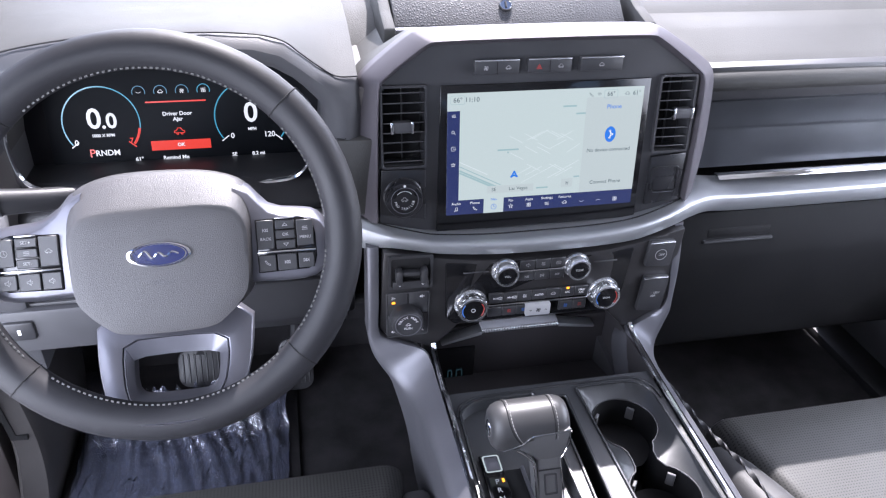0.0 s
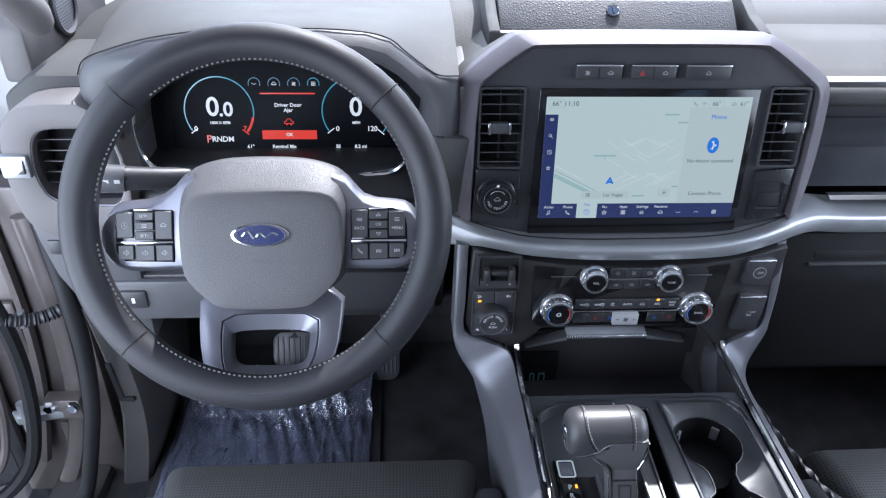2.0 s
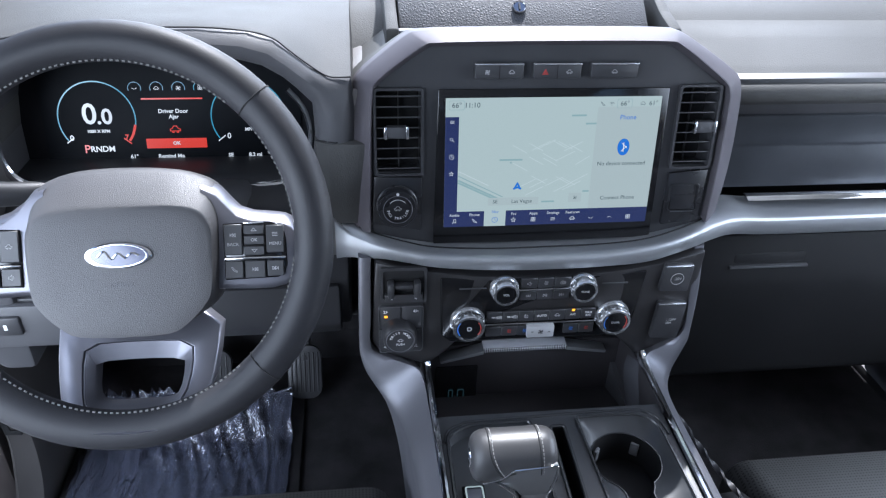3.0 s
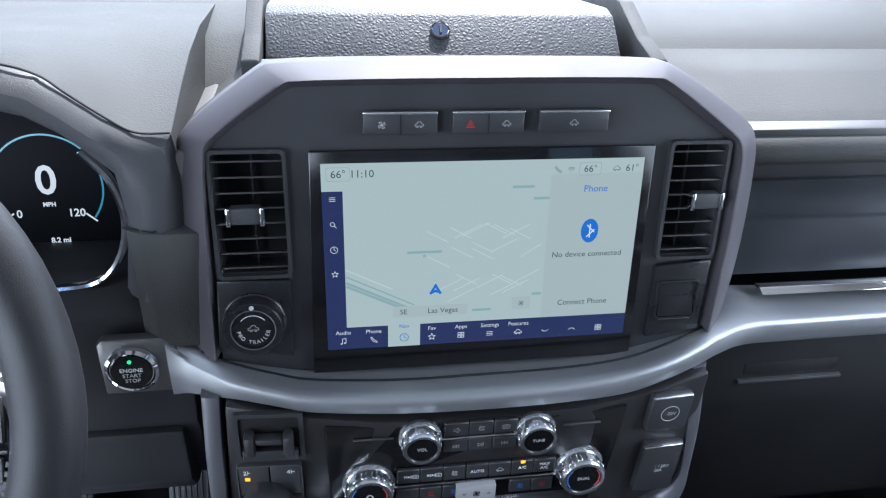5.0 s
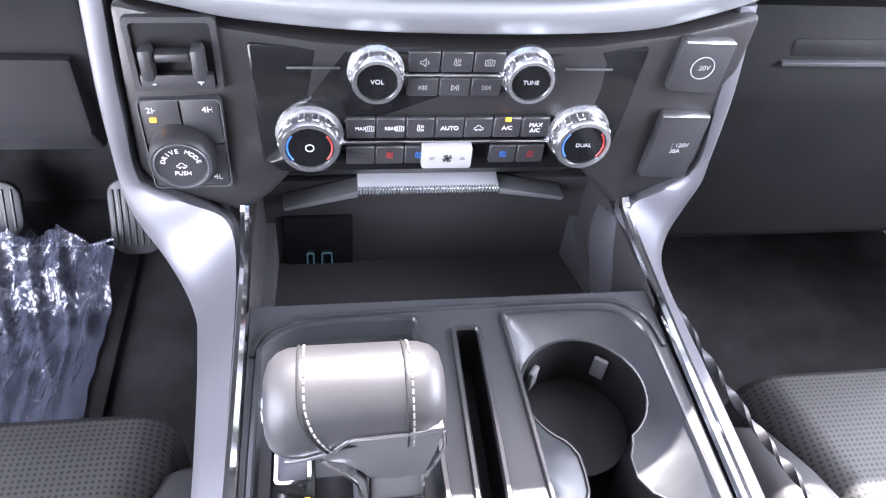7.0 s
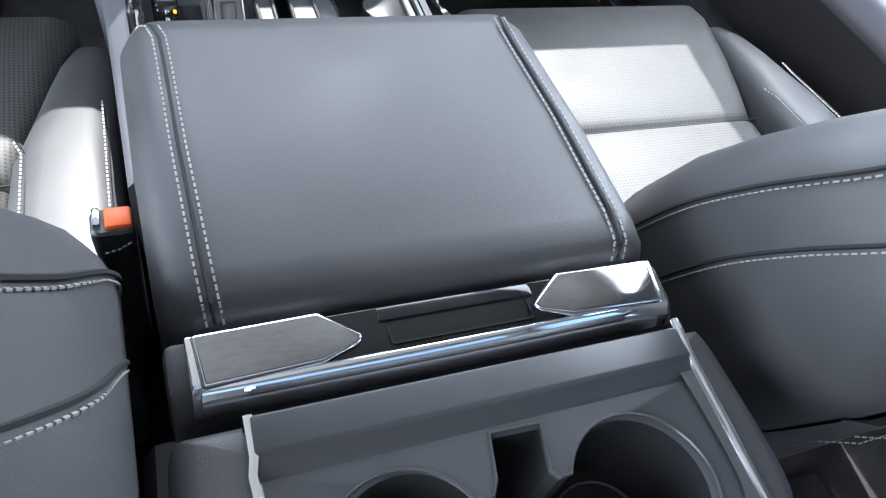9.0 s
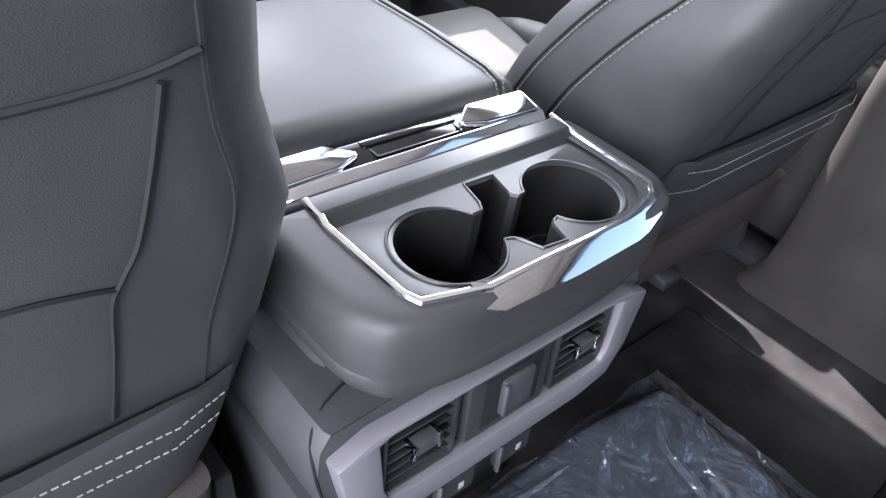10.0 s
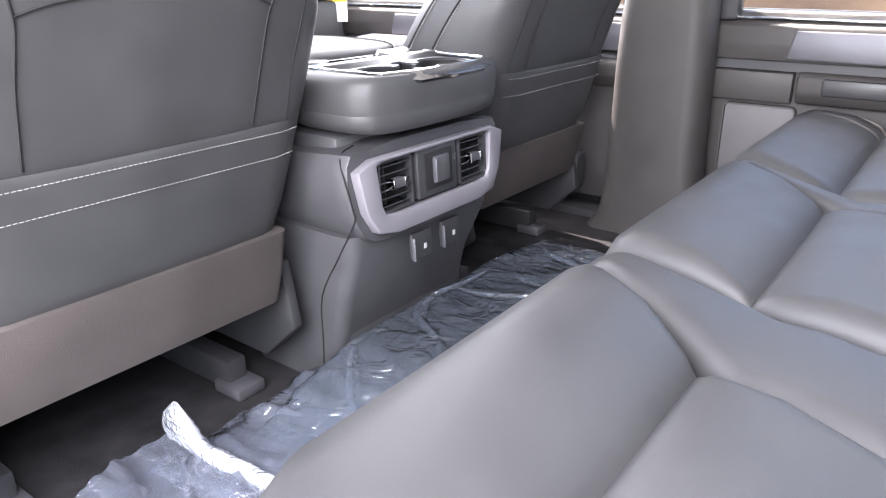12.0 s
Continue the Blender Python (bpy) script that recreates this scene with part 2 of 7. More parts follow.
ICONS = {
    "triangle": [[(-1, -0.8), (1, -0.8), (0, 0.9), (-1, -0.8)], [(-0.4, -0.45), (0.4, -0.45), (0, 0.25), (-0.4, -0.45)]],
    "speaker": [[(-0.8, -0.3), (-0.3, -0.3), (0.3, -0.9), (0.3, 0.9), (-0.3, 0.3), (-0.8, 0.3), (-0.8, -0.3)], [(0.7, -0.4), (0.9, 0), (0.7, 0.4)]],
    "phone": [[(-0.8, 0.8), (-0.5, 0.1), (-0.1, -0.4), (0.8, -0.8), (0.9, -0.4), (0.4, -0.2), (-0.2, 0.3), (-0.4, 0.8), (-0.8, 0.8)]],
    "car": [[(-1, -0.3), (-1, 0.1), (-0.6, 0.2), (-0.3, 0.7), (0.3, 0.7), (0.6, 0.2), (1, 0.1), (1, -0.3), (-1, -0.3)], [(-0.6, -0.3), (-0.6, -0.6), (-0.3, -0.6), (-0.3, -0.3)], [(0.3, -0.3), (0.3, -0.6), (0.6, -0.6), (0.6, -0.3)]],
    "seat": [[(-0.5, 0.9), (-0.7, -0.3), (-0.4, -0.6), (0.6, -0.6), (0.7, -0.3), (-0.2, -0.2), (-0.3, 0.9), (-0.5, 0.9)], [(0.1, 0.8), (0.3, 0.5), (0.1, 0.2)], [(0.5, 0.8), (0.7, 0.5), (0.5, 0.2)]],
    "defrost": [[(-0.9, -0.6), (-1, 0.5), (0, 0.8), (1, 0.5), (0.9, -0.6), (-0.9, -0.6)], [(-0.4, -0.3), (-0.5, 0.4)], [(0, -0.3), (0, 0.5)], [(0.4, -0.3), (0.5, 0.4)]],
    "fan": [[(0, 0), (-0.7, 0.6), (-0.1, 0.8), (0, 0)], [(0, 0), (0.7, -0.6), (0.1, -0.8), (0, 0)], [(0, 0), (0.6, 0.7), (0.8, 0.1), (0, 0)], [(0, 0), (-0.6, -0.7), (-0.8, -0.1), (0, 0)]],
    "skip": [[(-0.9, -0.5), (-0.1, 0), (-0.9, 0.5), (-0.9, -0.5)], [(-0.1, -0.5), (0.7, 0), (-0.1, 0.5), (-0.1, -0.5)], [(0.8, -0.5), (0.8, 0.5)]],
    "back": [[(0.8, -0.5), (0.1, 0), (0.8, 0.5), (0.8, -0.5)], [(0.1, -0.5), (-0.7, 0), (0.1, 0.5), (0.1, -0.5)], [(-0.8, -0.5), (-0.8, 0.5)]],
    "play": [[(-0.7, -0.6), (0.2, 0), (-0.7, 0.6), (-0.7, -0.6)], [(0.4, -0.6), (0.4, 0.6)], [(0.75, -0.6), (0.75, 0.6)]],
    "up": [[(-0.8, -0.4), (0, 0.5), (0.8, -0.4), (-0.8, -0.4)]],
    "down": [[(-0.8, 0.4), (0, -0.5), (0.8, 0.4), (-0.8, 0.4)]],
    "menu": [[(-0.8, 0.5), (0.8, 0.5)], [(-0.8, 0), (0.8, 0)], [(-0.8, -0.5), (0.8, -0.5)]],
    "ring": [[(math.cos(a * 0.5236), math.sin(a * 0.5236)) for a in range(13)], [(0, 0.6), (0, 0), (0.45, -0.2)]],
    "lens": [[(0.6 * math.cos(a * 0.5236) - 0.2, 0.6 * math.sin(a * 0.5236) + 0.2) for a in range(13)], [(0.25, -0.25), (0.9, -0.9)]],
    "star": [[((1.0 if a % 2 == 0 else 0.42) * math.sin(a * 0.6283), (1.0 if a % 2 == 0 else 0.42) * math.cos(a * 0.6283)) for a in range(11)]],
    "note": [[(-0.3, -0.6), (-0.3, 0.8), (0.6, 0.9), (0.6, -0.4)], [(-0.3, -0.6), (-0.7, -0.8), (-0.7, -0.5), (-0.3, -0.6)], [(0.6, -0.4), (0.2, -0.6), (0.2, -0.3), (0.6, -0.4)]],
    "grid": [[(-0.8, 0.2), (-0.8, 0.8), (-0.1, 0.8), (-0.1, 0.2), (-0.8, 0.2)], [(0.1, 0.2), (0.1, 0.8), (0.8, 0.8), (0.8, 0.2), (0.1, 0.2)], [(-0.8, -0.7), (-0.8, -0.1), (-0.1, -0.1), (-0.1, -0.7), (-0.8, -0.7)], [(0.1, -0.7), (0.1, -0.1), (0.8, -0.1), (0.8, -0.7), (0.1, -0.7)]],
    "arrow": [[(-0.9, -0.7), (0, 0.9), (0.9, -0.7), (0, -0.3), (-0.9, -0.7)]],
    "wave": [[(-0.9, 0.2), (-0.4, -0.2), (0.4, -0.2), (0.9, 0.2)]],
    "cap": [[(-0.9, -0.2), (-0.4, 0.2), (0.4, 0.2), (0.9, -0.2)]],
    "signal": [[(-0.9, 0.1), (-0.5, 0.6), (0.5, 0.6), (0.9, 0.1)], [(-0.5, -0.2), (-0.2, 0.2), (0.2, 0.2), (0.5, -0.2)], [(-0.1, -0.6), (0.1, -0.6)]],
}


def icon(kind, x, y, up, size, material, m, parent, line=0.16):
    """A line drawing of a common sign, as flat strokes in the local x-y plane."""
    bm = bmesh.new()
    h = line * size * 0.5
    for stroke in ICONS[kind]:
        for (ax, ay), (bx, by) in zip(stroke, stroke[1:]):
            a, b = Vector((x + ax * size, y + ay * size, up)), Vector((x + bx * size, y + by * size, up))
            d = (b - a).normalized()
            n = Vector((-d.y, d.x, 0)) * h
            a, b = a - d * h, b + d * h
            bm.faces.new([bm.verts.new(p) for p in (a - n, b - n, b + n, a + n)])
    bm.transform(m)
    return part("symbol", bm, material, parent)


def glow(name, color, strength=1.0):
    ma = bpy.data.materials.new(name)
    ma.use_nodes = True
    bs = ma.node_tree.nodes["Principled BSDF"]
    bs.inputs["Base Color"].default_value = (0.01, 0.01, 0.01, 1)
    bs.inputs["Roughness"].default_value = 0.25
    bs.inputs["Emission Color"].default_value = (*color, 1)
    bs.inputs["Emission Strength"].default_value = strength
    return ma


M_DASH = mat("dash_slate", (0.068, 0.0672, 0.0650), 0.62, bump=0.45, scale=520, vary=0.08, spec=0.13)
M_DARK = mat("dark_moulding", (0.06, 0.06, 0.065), 0.5, bump=0.25, scale=1100)
M_BLACK = mat("black_plastic", (0.034, 0.034, 0.037), 0.42, bump=0.12, scale=1200)
M_GLOSS = mat("piano_black", (0.008, 0.008, 0.009), 0.12, vary=0.05, coat=0.15, spec=0.4)
# near-black for seams, and for hollows whose shade is put into the colour
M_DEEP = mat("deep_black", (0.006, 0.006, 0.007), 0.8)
M_SATIN = mat("satin_silver", (0.155, 0.155, 0.172), 0.46, metal=0.65, bump=0.05, scale=700, vary=0.06)
M_GRAPHITE = mat("brushed_graphite", (0.24, 0.235, 0.235), 0.32, metal=0.8, bump=0.06, scale=300, vary=0.1, stretch=(0.12, 3, 3))
M_BRUSH = mat("brushed_silver", (0.36, 0.37, 0.385), 0.44, metal=0.7, bump=0.08, scale=260, vary=0.1, stretch=(0.12, 3, 3))
M_PLUM = mat("bezel_graphite", (0.085, 0.078, 0.087), 0.55, metal=0.25, bump=0.05, scale=800, vary=0.05, spec=0.2)
M_SPOKE = mat("spoke_silver", (0.175, 0.175, 0.20), 0.36, metal=0.7, bump=0.04, scale=700, vary=0.05)
M_LAVENDER = mat("satin_lavender", (0.19, 0.18, 0.20), 0.42, metal=0.1, bump=0.08, scale=1100, vary=0.05)
M_KNOB = mat("knob_chrome", (0.72, 0.73, 0.75), 0.24, metal=0.95, vary=0.04)
M_SMOKE = mat("smoked_chrome", (0.34, 0.34, 0.35), 0.10, metal=1.0, vary=0.03)
M_CHROME = mat("chrome", (0.82, 0.83, 0.85), 0.07, metal=1.0, vary=0.03)
M_LEATHER = mat("black_leather", (0.046, 0.046, 0.048), 0.50, bump=0.17, scale=780, kind="grain", vary=0.1)
M_PERF = mat("perforated_leather", (0.034, 0.034, 0.032), 0.58, bump=0.5, scale=230, kind="flat_holes", vary=0.08)
M_WHEEL = mat("wheel_leather", (0.021, 0.021, 0.024), 0.52, bump=0.14, scale=700, kind="grain", spec=0.32)
M_PAD = mat("wheel_cover", (0.066, 0.064, 0.066), 0.5, bump=0.4, scale=700, kind="grain", vary=0.05)
M_SLAT = mat("vent_slat", (0.055, 0.055, 0.058), 0.38, vary=0.05)
M_LINER = mat("black_rubber", (0.012, 0.012, 0.013), 0.6, spec=0.25)
M_THREAD = mat("grey_thread", (0.27, 0.265, 0.26), 0.8)
M_RIMTHREAD = mat("dark_thread", (0.12, 0.12, 0.115), 0.8)
M_CARPET = mat("black_carpet", (0.032, 0.031, 0.033), 0.95, bump=1.0, scale=700, vary=0.3, spec=0.0)
M_PANEL = mat("seat_back_board", (0.060, 0.050, 0.047), 0.8, bump=0.5, scale=600, vary=0.15)
M_TRIM = mat("pillar_trim", (0.105, 0.097, 0.095), 0.55, bump=0.2, scale=900)
M_PILLAR = mat("dark_pillar_trim", (0.05, 0.046, 0.045), 0.55, bump=0.2, scale=900)
M_PAINT = mat("grey_paint", (0.07, 0.07, 0.073), 0.3, metal=0.3, coat=0.6, vary=0.05)
M_WHITE = mat("printed_white", (0.75, 0.75, 0.75), 0.6)
M_GREYPRINT = mat("printed_grey", (0.38, 0.38, 0.38), 0.6)
M_REDPRINT = mat("printed_red", (0.5, 0.04, 0.03), 0.5)
M_BLUEPRINT = mat("printed_blue", (0.04, 0.2, 0.7), 0.5)
M_BLUE = mat("badge_blue", (0.006, 0.012, 0.07), 0.2, coat=1.0)
M_ORANGE = mat("buckle_orange", (0.75, 0.13, 0.03), 0.4)
M_CLOTH = mat("roof_lining", (0.35, 0.34, 0.33), 0.95, bump=0.4, scale=900)
M_GROUND = mat("asphalt", (0.24, 0.235, 0.225), 0.9, bump=0.5, scale=120, vary=0.2, blotch=0.8)
M_EARTH = mat("earth_bank", (0.25, 0.15, 0.09), 0.95, bump=0.6, scale=9, vary=0.3, blotch=1.3)
M_PAPER = mat("paper", (0.85, 0.85, 0.85), 0.8)
M_YELLOW = mat("yellow_print", (0.9, 0.55, 0.05), 0.7)
def film_mat(name, milky, tint, folds=(1, 1, 1), gain=1.7, fine=0.55):
    """Thin clear plastic: see-through, with a gloss that follows Fresnel and a faint milky share."""
    ma = bpy.data.materials.new(name)
    ma.use_nodes = True
    nt = ma.node_tree
    clear, gloss, cloud = (nt.nodes.new(k) for k in ("ShaderNodeBsdfTransparent", "ShaderNodeBsdfGlossy", "ShaderNodeBsdfDiffuse"))
    clear.inputs["Color"].default_value = (0.93, 0.94, 0.97, 1)
    gloss.inputs["Roughness"].default_value = 0.05
    cloud.inputs["Color"].default_value = (*tint, 1)
    fres, amount, base, top = nt.nodes.new("ShaderNodeFresnel"), nt.nodes.new("ShaderNodeMath"), nt.nodes.new("ShaderNodeMixShader"), nt.nodes.new("ShaderNodeMixShader")
    fres.inputs["IOR"].default_value = 1.55
    amount.operation, amount.use_clamp = "MULTIPLY_ADD", True
    amount.inputs[1].default_value, amount.inputs[2].default_value = gain, 0.02
    base.inputs[0].default_value = milky
    place = nt.nodes.new("ShaderNodeMapping")
    place.inputs["Scale"].default_value = folds
    nt.links.new(nt.nodes.new("ShaderNodeTexCoord").outputs["Object"], place.inputs["Vector"])
    crinkle = nt.nodes.new("ShaderNodeTexNoise")
    crinkle.inputs["Scale"].default_value, crinkle.inputs["Detail"].default_value, crinkle.inputs["Distortion"].default_value = 30, 3, 1.2
    bump = nt.nodes.new("ShaderNodeBump")
    bump.inputs["Strength"].default_value, bump.inputs["Distance"].default_value = 0.9, 0.014
    nt.links.new(place.outputs[0], crinkle.inputs["Vector"])
    # fine crinkles gathered in patches over the broad folds
    tiny, patch, gate, mix_, total = nt.nodes.new("ShaderNodeTexNoise"), nt.nodes.new("ShaderNodeTexNoise"), nt.nodes.new("ShaderNodeMapRange"), nt.nodes.new("ShaderNodeMath"), nt.nodes.new("ShaderNodeMath")
    tiny.inputs["Scale"].default_value, tiny.inputs["Detail"].default_value, tiny.inputs["Distortion"].default_value = 95, 2, 0.8
    patch.inputs["Scale"].default_value, patch.inputs["Detail"].default_value = 5.5, 1
    gate.inputs["From Min"].default_value, gate.inputs["From Max"].default_value = 0.47, 0.60
    mix_.operation, total.operation = "MULTIPLY", "MULTIPLY_ADD"
    total.inputs[1].default_value = fine
    nt.links.new(place.outputs[0], tiny.inputs["Vector"])
    nt.links.new(place.outputs[0], patch.inputs["Vector"])
    nt.links.new(patch.outputs["Fac"], gate.inputs["Value"])
    nt.links.new(tiny.outputs["Fac"], mix_.inputs[0])
    nt.links.new(gate.outputs[0], mix_.inputs[1])
    nt.links.new(mix_.outputs[0], total.inputs[0])
    nt.links.new(crinkle.outputs["Fac"], total.inputs[2])
    nt.links.new(total.outputs[0], bump.inputs["Height"])
    for node in (gloss, fres):
        nt.links.new(bump.outputs[0], node.inputs["Normal"])
    nt.links.new(fres.outputs[0], amount.inputs[0])
    nt.links.new(clear.outputs[0], base.inputs[1])
    nt.links.new(cloud.outputs[0], base.inputs[2])
    nt.links.new(amount.outputs[0], top.inputs[0])
    nt.links.new(base.outputs[0], top.inputs[1])
    nt.links.new(gloss.outputs[0], top.inputs[2])
    nt.links.new(top.outputs[0], nt.nodes["Material Output"].inputs[0])
    return ma


# the bluish milky tints stand in for sky reflected in clear film
M_FILM = film_mat("clear_film", 0.15, (0.30, 0.36, 0.45), (1.0, 0.7, 1), 2.3, 0.32)
M_FILM_SOFT = film_mat("sheen_tinted_film", 0.13, (0.42, 0.47, 0.60), (1.0, 0.5, 1), 1.6, 0.06)
M_FILM_BLUE = film_mat("sky_tinted_film", 0.17, (0.42, 0.46, 0.66), (2.4, 0.6, 1), 4.0, 0.06)
M_GLASS = bpy.data.materials.new("window_glass")
M_GLASS.use_nodes = True
_bs = M_GLASS.node_tree.nodes["Principled BSDF"]
_bs.inputs["Base Color"].default_value, _bs.inputs["Roughness"].default_value = (0.75, 0.78, 0.78, 1), 0.0
_bs.inputs["Transmission Weight"].default_value, _bs.inputs["IOR"].default_value = 1.0, 1.05
G_MAP = glow("screen_map", (0.62, 0.74, 0.69), 0.185)
G_CARD = glow("screen_card", (0.60, 0.70, 0.66), 0.18)
G_NAVY = glow("screen_navy", (0.026, 0.042, 0.16), 0.16)
G_WHITE = glow("screen_white", (0.85, 0.9, 0.92), 0.21)
G_INK = glow("screen_ink", (0.06, 0.1, 0.12), 0.18)
G_ROAD = glow("screen_road", (0.35, 0.52, 0.5), 0.205)
G_FAINT = glow("screen_faint", (0.72, 0.82, 0.78), 0.205)
G_BLUE = glow("screen_blue", (0.02, 0.2, 0.72), 0.205)
G_RED = glow("screen_red", (0.75, 0.05, 0.03), 0.24)
G_ARC = glow("screen_arc", (0.05, 0.2, 0.3), 0.21)
G_CYAN = glow("screen_cyan", (0.05, 0.36, 0.50), 0.19)
G_AMBER = glow("amber_lamp", (1.0, 0.35, 0.02), 0.6)
G_GREEN = glow("green_lamp", (0.05, 0.9, 0.2), 0.5)

# ---- setting: ground, cab shell ----
solo("ground", prism([(-60, -60), (60, -60), (60, 60), (-60, 60)], "z", -0.72, -0.62), M_GROUND, "grey asphalt car park", "ground", "structure")
solo("backdrop", prism([(14, -0.62), (14.5, 1.9), (18, 2.6), (18, -0.62)], "y", -30, 30), M_EARTH, "brown earth bank far beyond the windows", "bank", "structure")
solo("floor", prism([(-0.86, 0.42), (0.86, 0.42), (0.86, -2.0), (-0.86, -2.0)], "z", 0.24, 0.285), M_CARPET, "black carpeted cab floor", "floor", "structure")
solo("firewall", prism([(0.42, 0.24), (0.50, 0.24), (0.80, 0.62), (0.80, 1.0), (0.72, 1.0), (0.72, 0.64), (0.42, 0.36)], "x", -0.86, 0.86), M_CARPET, "black carpeted front wall of the footwells", "wall", "structure")
solo("ceiling", prism([(0.04, 1.50), (-0.04, 1.55), (-1.9, 1.56), (-2.02, 1.50), (-2.02, 1.60), (-0.02, 1.61), (0.06, 1.55)], "x", -0.80, 0.80), M_CLOTH, "light grey roof lining", "ceiling", "structure")
solo("wall_rear", joined(box(1.72, 0.08, 0.83, (0, -2.04, 0.655)), box(1.6, 0.08, 0.12, (0, -2.04, 1.48))), M_TRIM, "dark grey rear wall of the cab", "wall", "structure")
# sills along the door openings
solo("sill_left", box(0.09, 2.5, 0.10, (-0.87, -0.80, 0.255), 0.012), M_PILLAR, "dark grey door sill trim", "sill", "structure")
solo("sill_right", box(0.09, 2.5, 0.10, (0.87, -0.80, 0.255), 0.012), M_BLACK, "dark grey door sill trim", "sill", "structure")
solo("body_side_right", prism([(-2.05, -0.2), (0.9, -0.2), (0.9, 0.80), (-2.05, 0.80)], "x", 0.985, 1.02), M_PAINT, "grey painted body side", "body side", "structure")
solo("body_front_left", joined(prism([(-1.25, -0.2), (-0.80, -0.2), (-0.80, 1.05), (-1.25, 1.0)], "y", 0.17, 0.24, 0.01), prism([(0.02, -0.2), (0.9, -0.2), (0.9, 1.0), (0.25, 1.0)], "x", -1.02, -0.98, 0.008)), M_PAINT, "grey painted front wing beside the open door", "wing", "structure")
solo("body_pan", box(2.0, 3.0, 0.06, (0, -0.6, 0.19), 0.01), M_PAINT, "grey painted floor pan", "body", "structure")
# roof rails and windscreen pillars
for s, side in ((-1, "left"), (1, "right")):
    solo("roof_rail_" + side, tube([(s * 0.80, -0.02, 1.52), (s * 0.82, -1.0, 1.53), (s * 0.80, -2.04, 1.50)], 0.045, 8), M_TRIM, "grey trimmed roof rail", "rail", "structure")
    solo("pillar_front_" + side, loft([[(s * (0.80 + a), y + b, z) for a, b in ring_round(0.035, 0.055, 0.02, 3)] for y, z in ((0.62, 1.02), (0.30, 1.28), (0.0, 1.53))]), M_TRIM, "grey trimmed windscreen pillar", "pillar", "structure")
    if s > 0:
        solo("pillar_middle_" + side, loft([[(s * (x + a), y + b, z) for a, b in ring_round(0.06, w, 0.04, 4)] for x, y, z, w in ((0.815, -0.955, 0.285, 0.160), (0.82, -0.948, 0.33, 0.126), (0.825, -0.942, 0.40, 0.112), (0.828, -0.940, 0.50, 0.108), (0.826, -0.940, 0.66, 0.106), (0.822, -0.942, 0.78, 0.102), (0.815, -0.948, 0.90, 0.090), (0.81, -0.95, 1.15, 0.072), (0.80, -0.96, 1.53, 0.060))]), M_PILLAR, "grey plastic middle door pillar trim", "pillar", "structure")
    solo("pillar_rear_" + side, box(0.09, 0.16, 1.3, (s * 0.84, -1.97, 0.90), 0.02), M_TRIM, "grey trimmed rear pillar", "pillar", "structure")

# driver's door jamb
M_JAMB = mat("jamb_metal", (0.10, 0.085, 0.082), 0.42, metal=0.35, coat=0.3, bump=0.06, scale=60, vary=0.18, blotch=9)
solo("door_jamb", joined(prism([(-0.985, 0.24), (-0.80, 0.24), (-0.795, 0.60), (-0.80, 0.86), (-0.985, 0.86)], "y", 0.075, 0.12, 0.006), tube(smooth_line([(-0.835, 0.066, 0.82), (-0.828, 0.062, 0.66), (-0.838, 0.060, 0.50), (-0.868, 0.056, 0.36), (-0.905, 0.040, 0.27)]), 0.016, 8, flat=0.7), tube(smooth_line([(-0.885, 0.070, 0.84), (-0.880, 0.068, 0.66), (-0.892, 0.066, 0.50), (-0.925, 0.060, 0.34)]), 0.009, 6), box(0.05, 0.012, 0.10, (-0.915, 0.070, 0.62), 0.005), box(0.035, 0.010, 0.05, (-0.865, 0.066, 0.40), 0.004)), M_JAMB, "brown-grey metal door jamb with folded flanges", "door jamb", "structure")
wire = thing("door_cable", (-0.84, 0.0, 0.68), "ribbed black cable sleeve between jamb and door", "cable")
part("sleeve", tube([(-0.785 - 0.002 * k, 0.045 - 0.0012 * k, 0.690 - 0.012 * math.sin(k * 0.08)) for k in range(48)], lambda u: 0.0095 + 0.0018 * math.sin(u * 120), 10), M_BLACK, wire)
part("grommet", lathe([(0, 0.010), (0.014, 0.008), (0.020, 0), (0, 0)], 16), M_LINER, wire, m=pose(-0.786, 0.052, 0.690, 70, 0, 30))
part("clip", box(0.010, 0.016, 0.026, (-0.850, 0.012, 0.681), 0.003), M_BRUSH, wire)
solo("door_seal", tube(smooth_line([(-0.800, 0.04, 0.86), (-0.778, 0.01, 0.77), (-0.771, 0.0, 0.72), (-0.772, 0.0, 0.63), (-0.786, 0.0, 0.52), (-0.810, -0.002, 0.42), (-0.832, -0.01, 0.34), (-0.845, -0.05, 0.312), (-0.85, -0.4, 0.308)], 8), 0.0125, 10), M_LINER, "black rubber door seal", "seal", "structure")
KICK = smooth_line([(0.74, -0.790, -0.745), (0.66, -0.784, -0.748), (0.57, -0.774, -0.735), (0.47, -0.770, -0.729), (0.38, -0.783, -0.736), (0.285, -0.803, -0.755)], 4)
solo("kick_panel", loft([[(k.y, 0.052, k.x), (k.y + 0.006, 0.046, k.x), (k.z - 0.006, 0.052, k.x), (k.z, 0.064, k.x), (k.z + 0.004, 0.30, k.x), (k.y, 0.30, k.x)] for k in KICK]), M_PILLAR, "dark grey plastic kick panel in the driver footwell", "panel", "structure")
solo("kick_slot", prism([(-0.772, 0.566), (-0.764, 0.566), (-0.757, 0.494), (-0.742, 0.492), (-0.742, 0.484), (-0.766, 0.486)], "y", 0.0445, 0.058, 0.001), M_DEEP, "dark slot in the kick panel", "slot", "structure")


